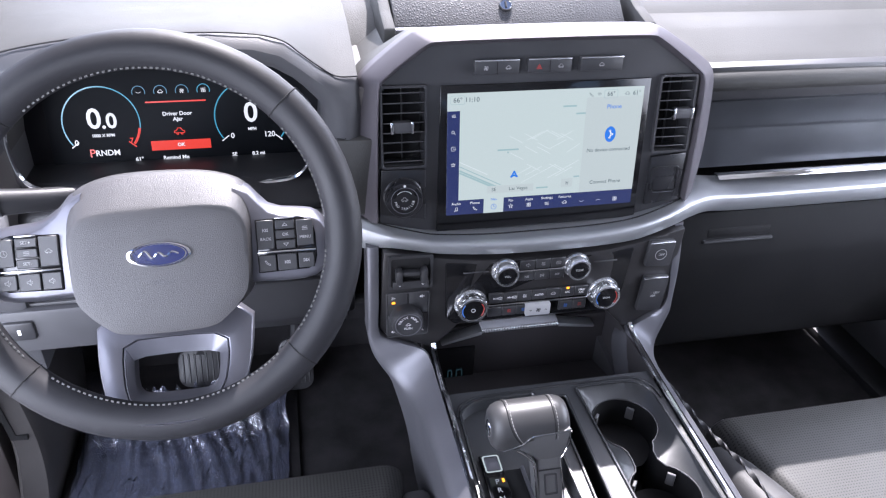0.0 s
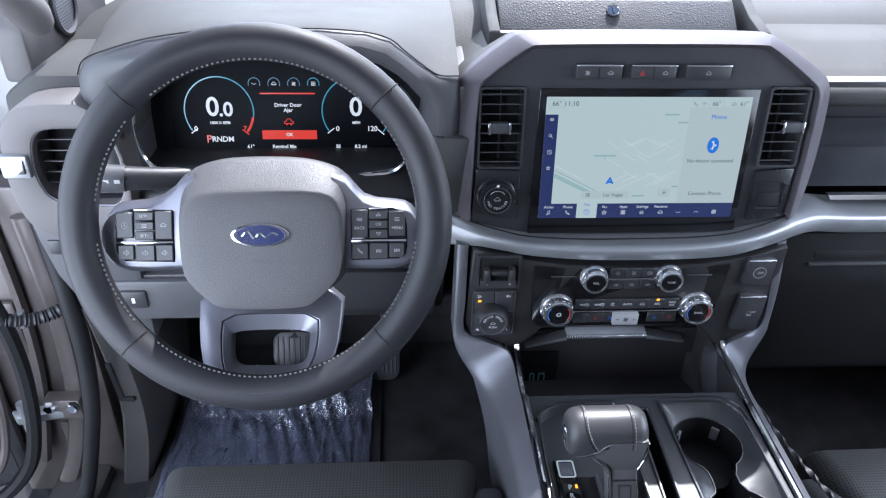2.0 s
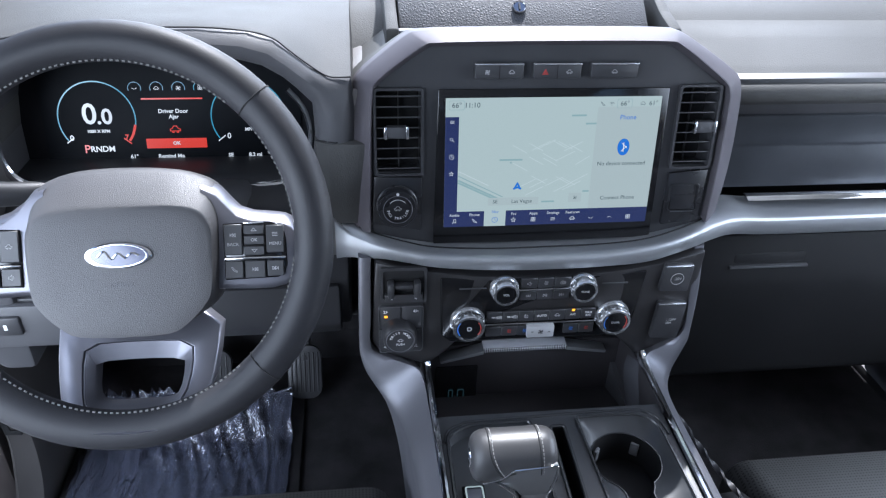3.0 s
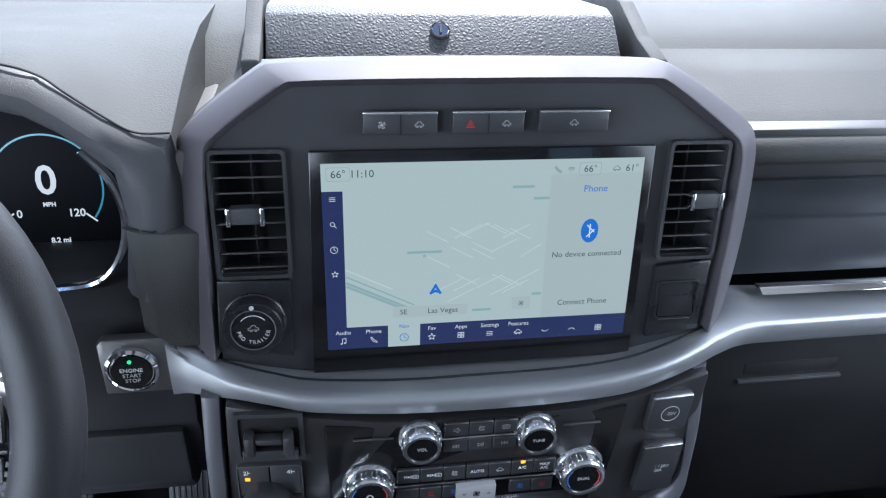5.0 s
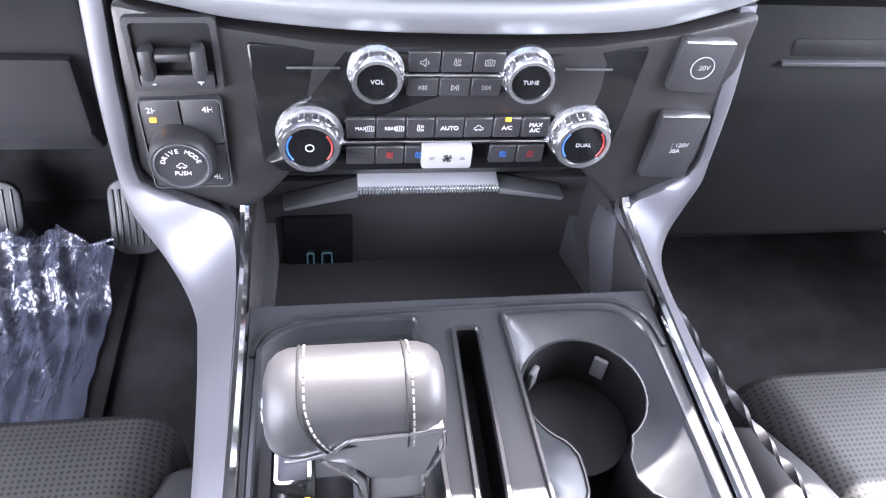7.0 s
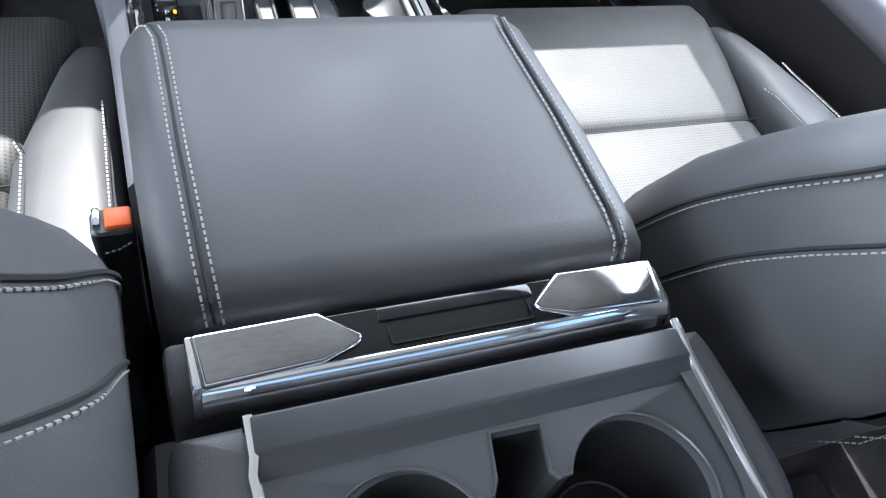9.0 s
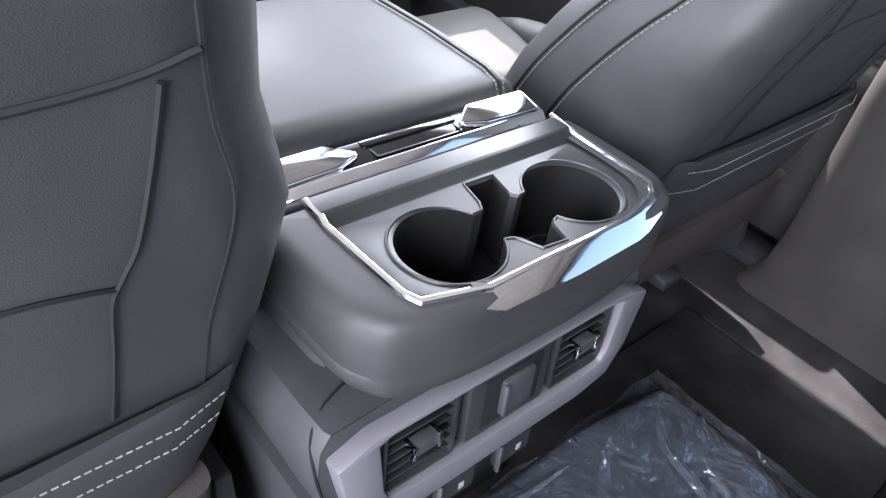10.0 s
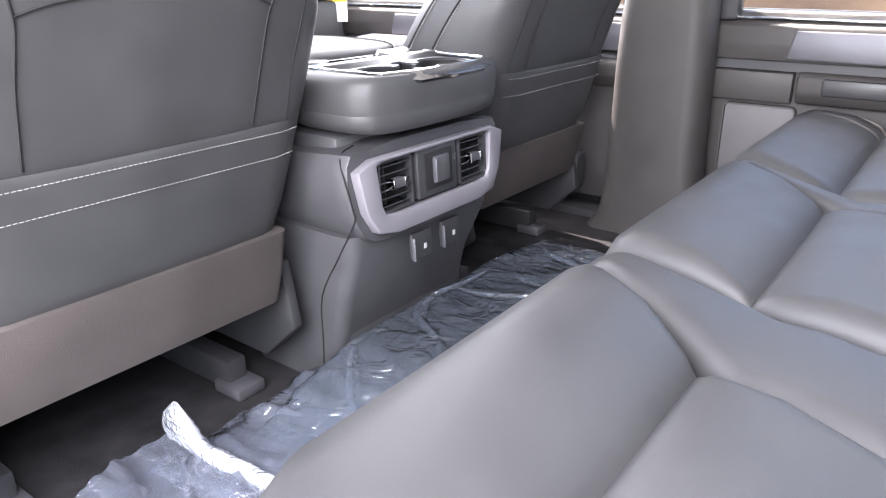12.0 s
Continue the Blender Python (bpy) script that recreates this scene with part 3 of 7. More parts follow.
# driver's door, swung open to the front left
DD = pose(-0.97, 0.10, 0.0, 0, 0, -66)
dd = thing("driver_door", (-0.97, 0.10, 0.30), "dark grey driver door swung wide open", "door")
part("door_shell", prism([(0.0, 0.30), (0.0, 0.98), (-1.08, 0.98), (-1.08, 0.30)], "x", -0.055, 0.055, 0.015), M_PAINT, dd, m=DD)
part("door_card", prism([(-0.07, 0.36), (-0.06, 0.94), (-1.02, 0.94), (-1.02, 0.36)], "x", 0.05, 0.085, 0.012), M_DARK, dd, m=DD)
part("armrest", prism([(-0.25, 0.66), (-0.25, 0.71), (-0.85, 0.70), (-0.85, 0.65)], "x", 0.08, 0.14, 0.012), M_BLACK, dd, m=DD)
part("door_pocket", prism([(-0.12, 0.38), (-0.10, 0.50), (-0.90, 0.50), (-0.90, 0.38)], "x", 0.08, 0.12, 0.015), M_BLACK, dd, m=DD)
part("edge_seal", tube([(0.045, -0.02, 0.31), (0.045, -0.02, 0.96)], 0.011, 8), M_BLACK, dd, m=DD)
hinge = part("hinge", box(0.058, 0.026, 0.040, (-0.848, 0.040, 0.485), 0.004), M_JAMB, dd, "worn metal hinge on the jamb")
part("hinge_arm", prism([(-0.915, 0.012), (-0.828, 0.032), (-0.822, 0.050), (-0.90, 0.040), (-0.93, 0.030)], "z", 0.468, 0.484, 0.003), M_BRUSH, hinge, "bare metal hinge arm")
part("hinge_pin", lathe([(0, -0.030), (0.008, -0.030), (0.008, 0.030), (0, 0.030)], 14), M_BRUSH, hinge, m=pose(-0.905, 0.022, 0.478))
for dx in (-0.018, 0.018):
    part("bolt", lathe([(0.0, 0.008), (0.008, 0.008), (0.010, 0.0), (0.0, 0.0)], 6), M_CHROME, hinge, m=pose(-0.848 + dx, 0.027, 0.494, 90, 0, 0))
part("weatherstrip", tube(smooth_line([(-0.905, -0.010, 0.86), (-0.872, -0.005, 0.72), (-0.868, 0.0, 0.60), (-0.886, 0.0, 0.47), (-0.920, -0.005, 0.382), (-0.985, -0.03, 0.330), (-1.10, -0.09, 0.322)], 7), 0.0115, 8), M_LINER, dd, "black rubber weatherstrip")
part("inner_strip", tube(smooth_line([(-0.935, -0.020, 0.84), (-0.905, -0.018, 0.66), (-0.915, -0.016, 0.50), (-0.955, -0.028, 0.40), (-1.05, -0.08, 0.365)], 7), 0.007, 8), M_JAMB, dd)
part("window_frame", joined(box(0.05, 0.05, 0.55, (0, -0.14, 1.25), 0.01), box(0.05, 0.05, 0.55, (0, -1.05, 1.25), 0.01), box(0.05, 0.94, 0.05, (0, -0.60, 1.51), 0.01)), M_BLACK, dd, m=DD)
dg_ = part("pane", box(0.005, 0.88, 0.52, (0, -0.60, 1.24)), M_GLASS, dd, m=DD)
dg_.visible_shadow = False


# ---- doors on the passenger side ----
M_MESH = mat("speaker_mesh", (0.125, 0.12, 0.125), 0.6, bump=0.3, scale=520, kind="holes")


def side_door(y0, y1, label, name, split):
    """A door card: y1 is its front edge; split is where the silver insert begins."""
    d = thing(name, (0.92, (y0 + y1) / 2, 0.30), label, "door", kind="structure")
    part("door_shell", prism([(y0, 0.32), (y1, 0.32), (y1, 0.80), (y0, 0.80)], "x", 0.89, 0.97, 0.01), M_PILLAR, d)
    part("edge_seal", tube([(0.885, y1 + 0.004, 0.33), (0.885, y1 + 0.004, 0.80)], 0.012, 8), M_BLACK, d)
    part("upper_roll", prism([(0.868, 0.700), (0.864, 0.735), (0.868, 0.770), (0.882, 0.782), (0.905, 0.782), (0.905, 0.700)], "y", y0, y1, 0.004), M_PILLAR, d)
    part("silver_insert", prism([(split, 0.706), (split - 0.012, 0.764), (y0 + 0.03, 0.766), (y0 + 0.03, 0.700)], "x", 0.858, 0.872, 0.004), M_SATIN, d, "brushed silver insert")
    part("waist_gap", prism([(0.872, 0.680), (0.880, 0.702), (0.90, 0.702), (0.90, 0.680)], "y", y0, y1), M_BLACK, d)
    part("armrest", prism([(0.866, 0.615), (0.852, 0.640), (0.852, 0.672), (0.864, 0.682), (0.90, 0.682), (0.90, 0.615)], "y", y0 + 0.02, split - 0.03, 0.006), M_PILLAR, d)
    part("pull_recess", box(0.012, 0.16, 0.035, (0.853, split - 0.16, 0.655), 0.005), M_BLACK, d)
    part("front_pad", prism([(0.870, 0.612), (0.866, 0.676), (0.90, 0.680), (0.90, 0.612)], "y", split - 0.02, y1 - 0.008, 0.004), M_PILLAR, d)
    part("lower_pocket", box(0.06, (y1 - y0) * 0.8, 0.10, (0.872, (y0 + y1) / 2, 0.39), 0.02), M_DARK, d)
    yc = y1 - 0.118
    part("speaker_frame", frame_prism([(yc + a, 0.525 + b) for a, b in ring_round(0.076, 0.080, 0.012)], [(yc + a, 0.525 + b) for a, b in ring_round(0.073, 0.077, 0.010)], "x", 0.872, 0.892), M_PILLAR, d)
    part("grille_mesh", box(0.008, 0.146, 0.154, (0.880, yc, 0.525), 0.003), M_MESH, d, "grey perforated speaker mesh")
    part("window_sill", box(0.012, y1 - y0 - 0.04, 0.006, (0.884, (y0 + y1) / 2, 0.786), 0.002), M_CHROME, d)
    part("window_frame", joined(box(0.05, 0.05, 0.72, (0.885, y0 + 0.025, 1.14), 0.01), box(0.05, 0.05, 0.72, (0.885, y1 - 0.025, 1.14), 0.01), box(0.05, y1 - y0, 0.05, (0.88, (y0 + y1) / 2, 1.49), 0.01)), M_BLACK, d)
    g = part("pane", box(0.004, y1 - y0 - 0.1, 0.68, (0.895, (y0 + y1) / 2, 1.13)), M_GLASS, d)
    g.visible_shadow = False
    return d


side_door(-1.88, -1.025, "grey rear passenger door with speaker grille", "door_1", -1.185)
fd = side_door(-0.86, 0.40, "grey front passenger door with silver trim", "door_2", -0.10)
part("arm_ledge", prism([(0.862, 0.610), (0.800, 0.625), (0.778, 0.650), (0.776, 0.690), (0.790, 0.702), (0.862, 0.706)], "y", -0.74, -0.02, 0.010), M_LAVENDER, fd, "pale grey padded armrest ledge")
part("pull_cup", prism([(0.846, 0.703), (0.808, 0.703), (0.812, 0.7075), (0.846, 0.7075)], "y", -0.42, -0.24, 0.002), M_BLACK, fd)

# ---- dashboard ----
dash = thing("dashboard", (0, 0.3, 0.6), "dark slate moulded dashboard with silver trim band", "dashboard")
# sunlit top slab up to the windscreen
part("top_pad", loft([[(x, y, z - (0.055 if x < -0.7 else 0)) for y, z in ((0.16, 1.02), (0.22, 1.062), (0.35, 1.075), (0.62, 1.055), (0.78, 1.03), (0.78, 0.98), (0.16, 0.98))] for x in (-0.80, -0.66, -0.25, 0.25, 0.66, 0.80)]), M_DASH, dash)
# passenger side
part("passenger_pad", prism([(0.056, 0.986), (0.043, 0.994), (0.040, 1.003), (0.047, 1.012), (0.09, 1.026), (0.16, 1.044), (0.24, 1.060), (0.24, 0.97), (0.056, 0.97)], "x", 0.215, 0.80, 0.004), M_DASH, dash)
part("shadow_gap", box(0.585, 0.05, 0.05, (0.5075, 0.080, 0.996), 0.004), M_BLACK, dash)
part("middle_panel", prism([(0.050, 0.972), (0.075, 0.92), (0.060, 0.862), (0.16, 0.862), (0.16, 0.972)], "x", 0.20, 0.80, 0.004), mat("dash_panel", (0.060, 0.064, 0.072), 0.34, metal=0.5, bump=0.05), dash)
part("chrome_strip", prism([(0.030, 0.857), (0.040, 0.8625), (0.05, 0.860), (0.042, 0.854)], "x", 0.295, 0.80, 0.0015), M_CHROME, dash)
M_GLOVE = mat("glove_black", (0.020, 0.020, 0.021), 0.55, bump=0.2, scale=900, spec=0.2)
glove = part("glove_box", prism([(0.035, 0.80), (0.030, 0.72), (0.075, 0.50), (0.14, 0.46), (0.30, 0.46), (0.30, 0.80)], "x", 0.215, 0.78, 0.012), M_GLOVE, dash)
part("glove_handle", box(0.11, 0.012, 0.018, (0.355, 0.037, 0.762), 0.004), M_GLOVE, glove)
part("glove_handle_lip", box(0.12, 0.008, 0.004, (0.355, 0.031, 0.749), 0.001), M_DARK, glove)
# trim band: rises to each side of the screen and runs back to the passenger door
BAND = [(-0.262, 0.005, 0.868, -0.006, 0.866, -0.006, 0.810), (-0.247, 0.000, 0.860, -0.012, 0.853, -0.012, 0.815), (-0.225, -0.016, 0.857, -0.028, 0.850, -0.027, 0.822), (-0.205, -0.024, 0.853, -0.042, 0.849, -0.039, 0.828), (-0.175, -0.030, 0.846, -0.053, 0.8465, -0.050, 0.828), (-0.140, -0.036, 0.841, -0.062, 0.8430, -0.059, 0.8255), (-0.070, -0.040, 0.8385, -0.066, 0.8395, -0.062, 0.8205), (0.0, -0.040, 0.8385, -0.067, 0.8392, -0.063, 0.8195), (0.070, -0.039, 0.839, -0.066, 0.8405, -0.062, 0.8200), (0.125, -0.036, 0.842, -0.062, 0.8460, -0.059, 0.8225), (0.165, -0.030, 0.849, -0.054, 0.8510, -0.051, 0.828), (0.200, -0.021, 0.857, -0.040, 0.8545, -0.038, 0.831), (0.225, -0.006, 0.860, -0.027, 0.8555, -0.026, 0.832), (0.260, 0.020, 0.860, -0.014, 0.8550, -0.012, 0.830), (0.330, 0.040, 0.846, 0.004, 0.8430, 0.007, 0.816), (0.500, 0.050, 0.842, 0.012, 0.8390, 0.014, 0.812), (0.800, 0.052, 0.842, 0.015, 0.8390, 0.017, 0.812)]
back_line, crease, foot_line = (smooth_line([(b[0], b[k], b[k + 1]) for b in BAND], 6) for k in (1, 3, 5))
part("trim_band", loft([[(r.x, y, z) for y, z in ((r.y + 0.030, r.z - 0.003), (r.y, r.z), (f.y * 0.5 + r.y * 0.5, f.z * 0.5 + r.z * 0.5 + 0.0004), (f.y + 0.0045, f.z + 0.0004), (f.y + 0.0012, f.z - 0.0010), (f.y, f.z - 0.0035), (f.y * 0.5 + b.y * 0.5 - 0.0006, f.z * 0.5 + b.z * 0.5), (b.y, b.z + 0.0025), (b.y + 0.0012, b.z + 0.0006), (b.y + 0.005, b.z), (r.y + 0.030, b.z + 0.002))] for r, f, b in zip(back_line, crease, foot_line)]), M_BRUSH, dash, "brushed silver trim band", angle=50)
part("band_shadow", tube([(r.x, r.y + 0.001, r.z + 0.0006) for r in back_line[10:-24]], 0.0011, 5), M_DEEP, dash)

# instrument hood on the driver side
SEAM = [(-0.690, 0.93), (-0.690, 1.00), (-0.686, 1.040), (-0.674, 1.059), (-0.64, 1.072), (-0.60, 1.083), (-0.55, 1.091), (-0.50, 1.095), (-0.40, 1.096), (-0.345, 1.092), (-0.318, 1.084), (-0.302, 1.071), (-0.282, 1.055), (-0.261, 1.0415), (-0.236, 1.0405), (-0.232, 1.01), (-0.232, 0.90)]
OPEN = [(-0.645, 0.905), (-0.648, 0.97), (-0.640, 1.00), (-0.625, 1.022), (-0.60, 1.040), (-0.57, 1.052), (-0.53, 1.060), (-0.50, 1.063), (-0.40, 1.064), (-0.364, 1.061), (-0.334, 1.053), (-0.312, 1.040), (-0.298, 1.027), (-0.281, 1.008), (-0.280, 0.97), (-0.284, 0.94), (-0.290, 0.905)]
between = lambda k: [(x * (1 - k) + u * k, z * (1 - k) + w * k) for (x, z), (u, w) in zip(SEAM, OPEN)]
part("hood_front", loft([[(x, y, z) for x, z in between(k)] for k, y in ((0.0, 0.014), (0.12, 0.004), (0.35, -0.004), (0.65, -0.002), (0.9, 0.010), (1.0, 0.022), (1.0, 0.14))], closed=False), M_DARK, dash, "rolled leather brow over the instruments", angle=50)
part("instrument_hood", loft([[(x, y, z + up + (top - z) * k if z > 1.03 else z) for x, z in SEAM] for y, up, top, k in ((0.014, 0.0, 1.09, 0.0), (0.022, 0.002, 1.09, 0.0), (0.07, 0.001, 1.088, 0.3), (0.13, 0.0, 1.085, 0.65), (0.20, 0.0, 1.078, 0.95), (0.32, 0.0, 1.072, 1.0))], closed=False), M_DASH, dash)
part("hood_seam", tube(smooth_line([(x, 0.012, z + 0.001) for x, z in SEAM[2:-2]], 5), 0.0009, 6), M_DEEP, dash)
part("cheek_seam", tube([(-0.279, 0.004, 0.969), (-0.256, -0.005, 0.969), (-0.234, 0.011, 0.969)], 0.0009, 5), M_DEEP, dash)
part("cheek_panel", prism([(-0.281, 0.016), (-0.278, 0.004), (-0.266, -0.004), (-0.245, -0.007), (-0.222, -0.007), (-0.222, 0.06), (-0.281, 0.06)], "z", 0.862, 0.9675, 0.002), M_DASH, dash)
# side face between hood and screen, and knee panels
part("driver_cheek", prism([(-0.255, 0.80), (-0.255, 1.02), (-0.22, 1.03), (-0.22, 0.80)], "y", 0.012, 0.2, 0.004), M_TRIM, dash)
part("column_shroud", loft([[(-0.452 + a, y, z + b) for a, b in ring_round(hw, hh, 0.03, 4)] for y, z, hw, hh in ((-0.13, 0.905, 0.055, 0.035), (0.0, 0.875, 0.075, 0.040), (0.10, 0.855, 0.14, 0.03))]), M_DARK, dash)
part("lower_dash", prism([(0.05, 0.905), (0.012, 0.88), (0.005, 0.77), (0.03, 0.68), (0.10, 0.64), (0.2, 0.64), (0.2, 0.905)], "x", -0.72, -0.247, 0.006), M_BLACK, dash)
part("knee_panel", prism([(-0.002, 0.765), (0.0, 0.70), (0.02, 0.672), (0.06, 0.672), (0.06, 0.765)], "x", -0.70, -0.26, 0.006), M_BLACK, dash)
# filler block: the dark space below the dash is put into its colour
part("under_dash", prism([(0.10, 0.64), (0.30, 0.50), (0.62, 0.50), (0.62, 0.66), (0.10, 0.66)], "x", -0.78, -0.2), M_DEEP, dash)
# corner module round the outer vent
C_OUT = [(-0.645, 1.016), (-0.754, 1.015), (-0.777, 0.991), (-0.785, 0.966), (-0.791, 0.920), (-0.787, 0.873), (-0.777, 0.848), (-0.748, 0.833), (-0.70, 0.828), (-0.645, 0.828)]
C_IN = [(-0.650, 0.986), (-0.725, 0.986), (-0.745, 0.976), (-0.752, 0.955), (-0.755, 0.928), (-0.752, 0.905), (-0.744, 0.890), (-0.725, 0.882), (-0.70, 0.880), (-0.650, 0.880)]
part("corner_trim", frame_prism(eased(C_OUT, 2), eased(C_IN, 2), "y", -0.016, 0.045, 0.009), M_TRIM, dash, "pale grey trim round the outer vent")
part("vent_rim", tube(smooth_line([(x, -0.013, z) for x, z in eased(C_IN, 2)], 2, True), 0.0013, 6, True), M_SATIN, dash)
part("corner_body", prism([(-0.80, 0.80), (-0.80, 1.0), (-0.76, 1.03), (-0.64, 1.03), (-0.66, 0.80)], "y", 0.045, 0.2, 0.01), M_DASH, dash)
cc_ = part("corner_chrome", box(0.034, 0.012, 0.030, (-0.773, -0.017, 0.937), 0.003), M_BRUSH, dash)
part("chrome_inset", box(0.012, 0.003, 0.018, (-0.766, -0.0235, 0.938), 0.001), M_SMOKE, cc_)
sf_ = part("side_fall", prism([(-0.786, 0.852), (-0.782, 0.822), (-0.772, 0.768), (-0.748, 0.715), (-0.70, 0.655), (-0.66, 0.655), (-0.66, 0.852)], "y", -0.008, 0.1, 0.008), M_DARK, dash)
part("fall_slot", box(0.018, 0.006, 0.022, (-0.761, -0.008, 0.815), 0.003), M_BLACK, sf_)
# closing panels at the foot of the windscreen pillars
part("end_panel", prism([(0.10, 0.62), (0.10, 1.02), (0.80, 1.05), (0.80, 0.62)], "x", 0.79, 0.90, 0.01), M_DARK, dash)
sp_ = part("sail_panel", prism([(0.12, 0.99), (0.12, 1.06), (0.30, 1.24), (0.42, 1.20), (0.42, 1.00)], "x", -0.83, -0.79, 0.008), M_TRIM, dash)
part("tweeter_ring", tube([(-0.786, 0.250 + 0.036 * math.cos(a * math.pi / 14), 1.058 + 0.036 * math.sin(a * math.pi / 14)) for a in range(28)], 0.004, 6, True), M_DARK, sp_)
part("tweeter_mesh", lathe([(0, 0.002), (0.034, 0.001), (0.035, 0), (0, 0)], 28), mat("tweeter_holes", (0.10, 0.10, 0.11), 0.6, bump=1.0, scale=240, kind="flat_holes"), sp_, "round perforated tweeter", m=pose(-0.788, 0.250, 1.058, 0, 90, 0))
gh = thing("grab_handle", (-0.79, 0.06, 1.10), "pale grey grab handle on the windscreen pillar", "grab handle")
part("grip", tube(smooth_line([(-0.765, 0.125, 1.068), (-0.762, 0.085, 1.10), (-0.768, 0.03, 1.15), (-0.78, -0.03, 1.21)]), lambda u: 0.015 + 0.009 * math.sin(math.pi * min(u * 1.6, 1)), 12), M_TRIM, gh)
# demister slot and speaker on the far left
part("demister_slot", box(0.20, 0.03, 0.012, (-0.58, 0.36, 1.074), 0.004), M_DARK, dash)


def slat_vent(name, parent, m, w, h, n, tab=True, dark=False, shift=0.0):
    """An air outlet in the local x-y plane: dark box, slats across it, one gripping tab."""
    v = part(name, frame_prism([(a, b) for a, b in ring_round(w / 2 + 0.003, h / 2 + 0.003, 0.004, 2)], [(a, b) for a, b in ring_round(w / 2, h / 2, 0.003, 2)], "z", -0.01, 0.002), M_BLACK, parent, m=m)
    # back of the duct, its depth of shade painted near-black
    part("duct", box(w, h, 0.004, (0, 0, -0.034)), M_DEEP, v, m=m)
    part("vane", box(0.0015, h, 0.004, (w * 0.02, 0, -0.024)), M_BLACK, v, m=m)
    slat = mesh_of("slat", box(w, 0.0015, 0.009, (0, 0, -0.0055), 0.0006, 2), M_BLACK if dark else M_SLAT)
    for k in range(n):
        part("slat", slat, M_SLAT, v, m=m @ pose(0, -h / 2 + h * (k + 0.5) / n, 0, -16, 0, 0))
    if tab:
        t = part("tab", box(0.026, 0.0135, 0.012, (shift, 0.002, 0.002), 0.002), M_DARK, v, m=m)
        for s in (-1, 1):
            part("tab_cap", box(0.0035, 0.0150, 0.013, (shift + s * 0.0125, 0.002, 0.003), 0.001), M_CHROME, t, m=m)
    return v


# ---- centre screen stack ----
ST = pose(0, 0, 1.02, 82.5, 0, 0)
stack = thing("screen_console", (0, 0.1, 0.86), "graphite framed centre console with touch screen and air vents", "centre console")
B_OUT = [(-0.2385, -0.168), (-0.2400, -0.080), (-0.2375, 0.006), (-0.2320, 0.0230), (-0.1760, 0.0665), (-0.1600, 0.0740), (0.1380, 0.0745), (0.1560, 0.0690), (0.2275, 0.0245), (0.2370, 0.0110), (0.2408, -0.012), (0.2415, -0.095), (0.2320, -0.168)]
B_IN = [(-0.2187, -0.162), (-0.2169, -0.066), (-0.2131, 0.0110), (-0.2085, 0.0205), (-0.1560, 0.0590), (-0.1440, 0.0632), (0.1280, 0.0645), (0.1410, 0.0605), (0.2020, 0.0180), (0.2090, 0.0095), (0.2122, -0.006), (0.2115, -0.080), (0.2077, -0.162)]
B_OUT, B_IN = eased(B_OUT, 2, False), eased(B_IN, 2, False)
B_FACE = [(x * 0.985, (y + 0.06) * 0.955 - 0.06) for x, y in B_IN]
part("bezel", loft([[(x + (u - x) * k, y + (v - y) * k, z) for (x, y), (u, v) in zip(B_OUT, B_IN)] for k, z in ((0.0, -0.040), (0.0, -0.022), (0.06, -0.0185), (0.90, 0.0040), (0.96, 0.0052), (1.0, 0.0052))] + [[(x, y, 0.0040) for x, y in B_IN], [(x, y, -0.0045) for x, y in B_FACE]], closed=False, m=ST), M_PLUM, stack, angle=50)
face = deck_with_wells([(-0.2120, -0.185)] + B_FACE + [(0.2025, -0.185)], [[(x + a, y + b) for a, b in ring_round(w / 2, 0.049, 0.003, 2)] for x, y, w in ((-0.183, -0.040, 0.052), (0.1765, -0.039, 0.047))], -0.004, 0.042, 0.0004, 0.985)
face.transform(ST)
part("face", face, M_BLACK, stack)
HB = [(x, 1.0160 + 0.9914 * y) for x, y in B_OUT]
part("hood_body", loft([[(x * k, y, 0.87 + (z - 0.87) * q) for x, z in HB] for y, k, q in ((0.030, 0.998, 0.997), (0.07, 1.008, 0.965), (0.112, 1.02, 0.885), (0.20, 1.05, 0.845), (0.30, 1.07, 0.83))], closed=False), M_DASH, stack)
# lidded tray on top
tray = thing("dash_bin", (0, 0.18, 1.05), "lockable storage bin lid in the dash top", "storage bin")
for x0, x1 in ((-0.192, -0.176), (0.170, 0.186)):
    part("bin_side", prism([(0.104, 1.045), (0.104, 1.0695), (0.150, 1.080), (0.205, 1.102), (0.34, 1.102), (0.34, 1.045)], "x", x0, x1, 0.003), M_DASH, tray)
part("bin_lip", prism([(0.110, 1.050), (0.110, 1.0655), (0.117, 1.0675), (0.119, 1.060), (0.126, 1.0605), (0.128, 1.050)], "x", -0.176, 0.170, 0.001), M_SATIN, tray)
part("bin_lid", prism([(0.134, 1.050), (0.134, 1.062), (0.172, 1.094), (0.190, 1.098), (0.32, 1.085), (0.32, 1.050)], "x", -0.174, 0.154, 0.003), mat("coarse_grain", (0.055, 0.055, 0.058), 0.55, bump=0.9, scale=260, kind="grain", vary=0.12), tray)
part("lid_line", box(0.326, 0.002, 0.0016, (-0.010, 0.1325, 1.0625), 0.0004), M_DEEP, tray)
part("lock_ring", lathe([(0.0, 0.0035), (0.0072, 0.0035), (0.0082, 0.0048), (0.0094, 0.003), (0.0094, 0.0), (0.0, 0.0)], 24), M_SMOKE, tray, m=pose(-0.017, 0.1575, 1.0815, 40))
part("lock_slot", box(0.002, 0.009, 0.002, (0, 0, 0.0045)), M_BLACK, tray, m=pose(-0.017, 0.1575, 1.0815, 40))
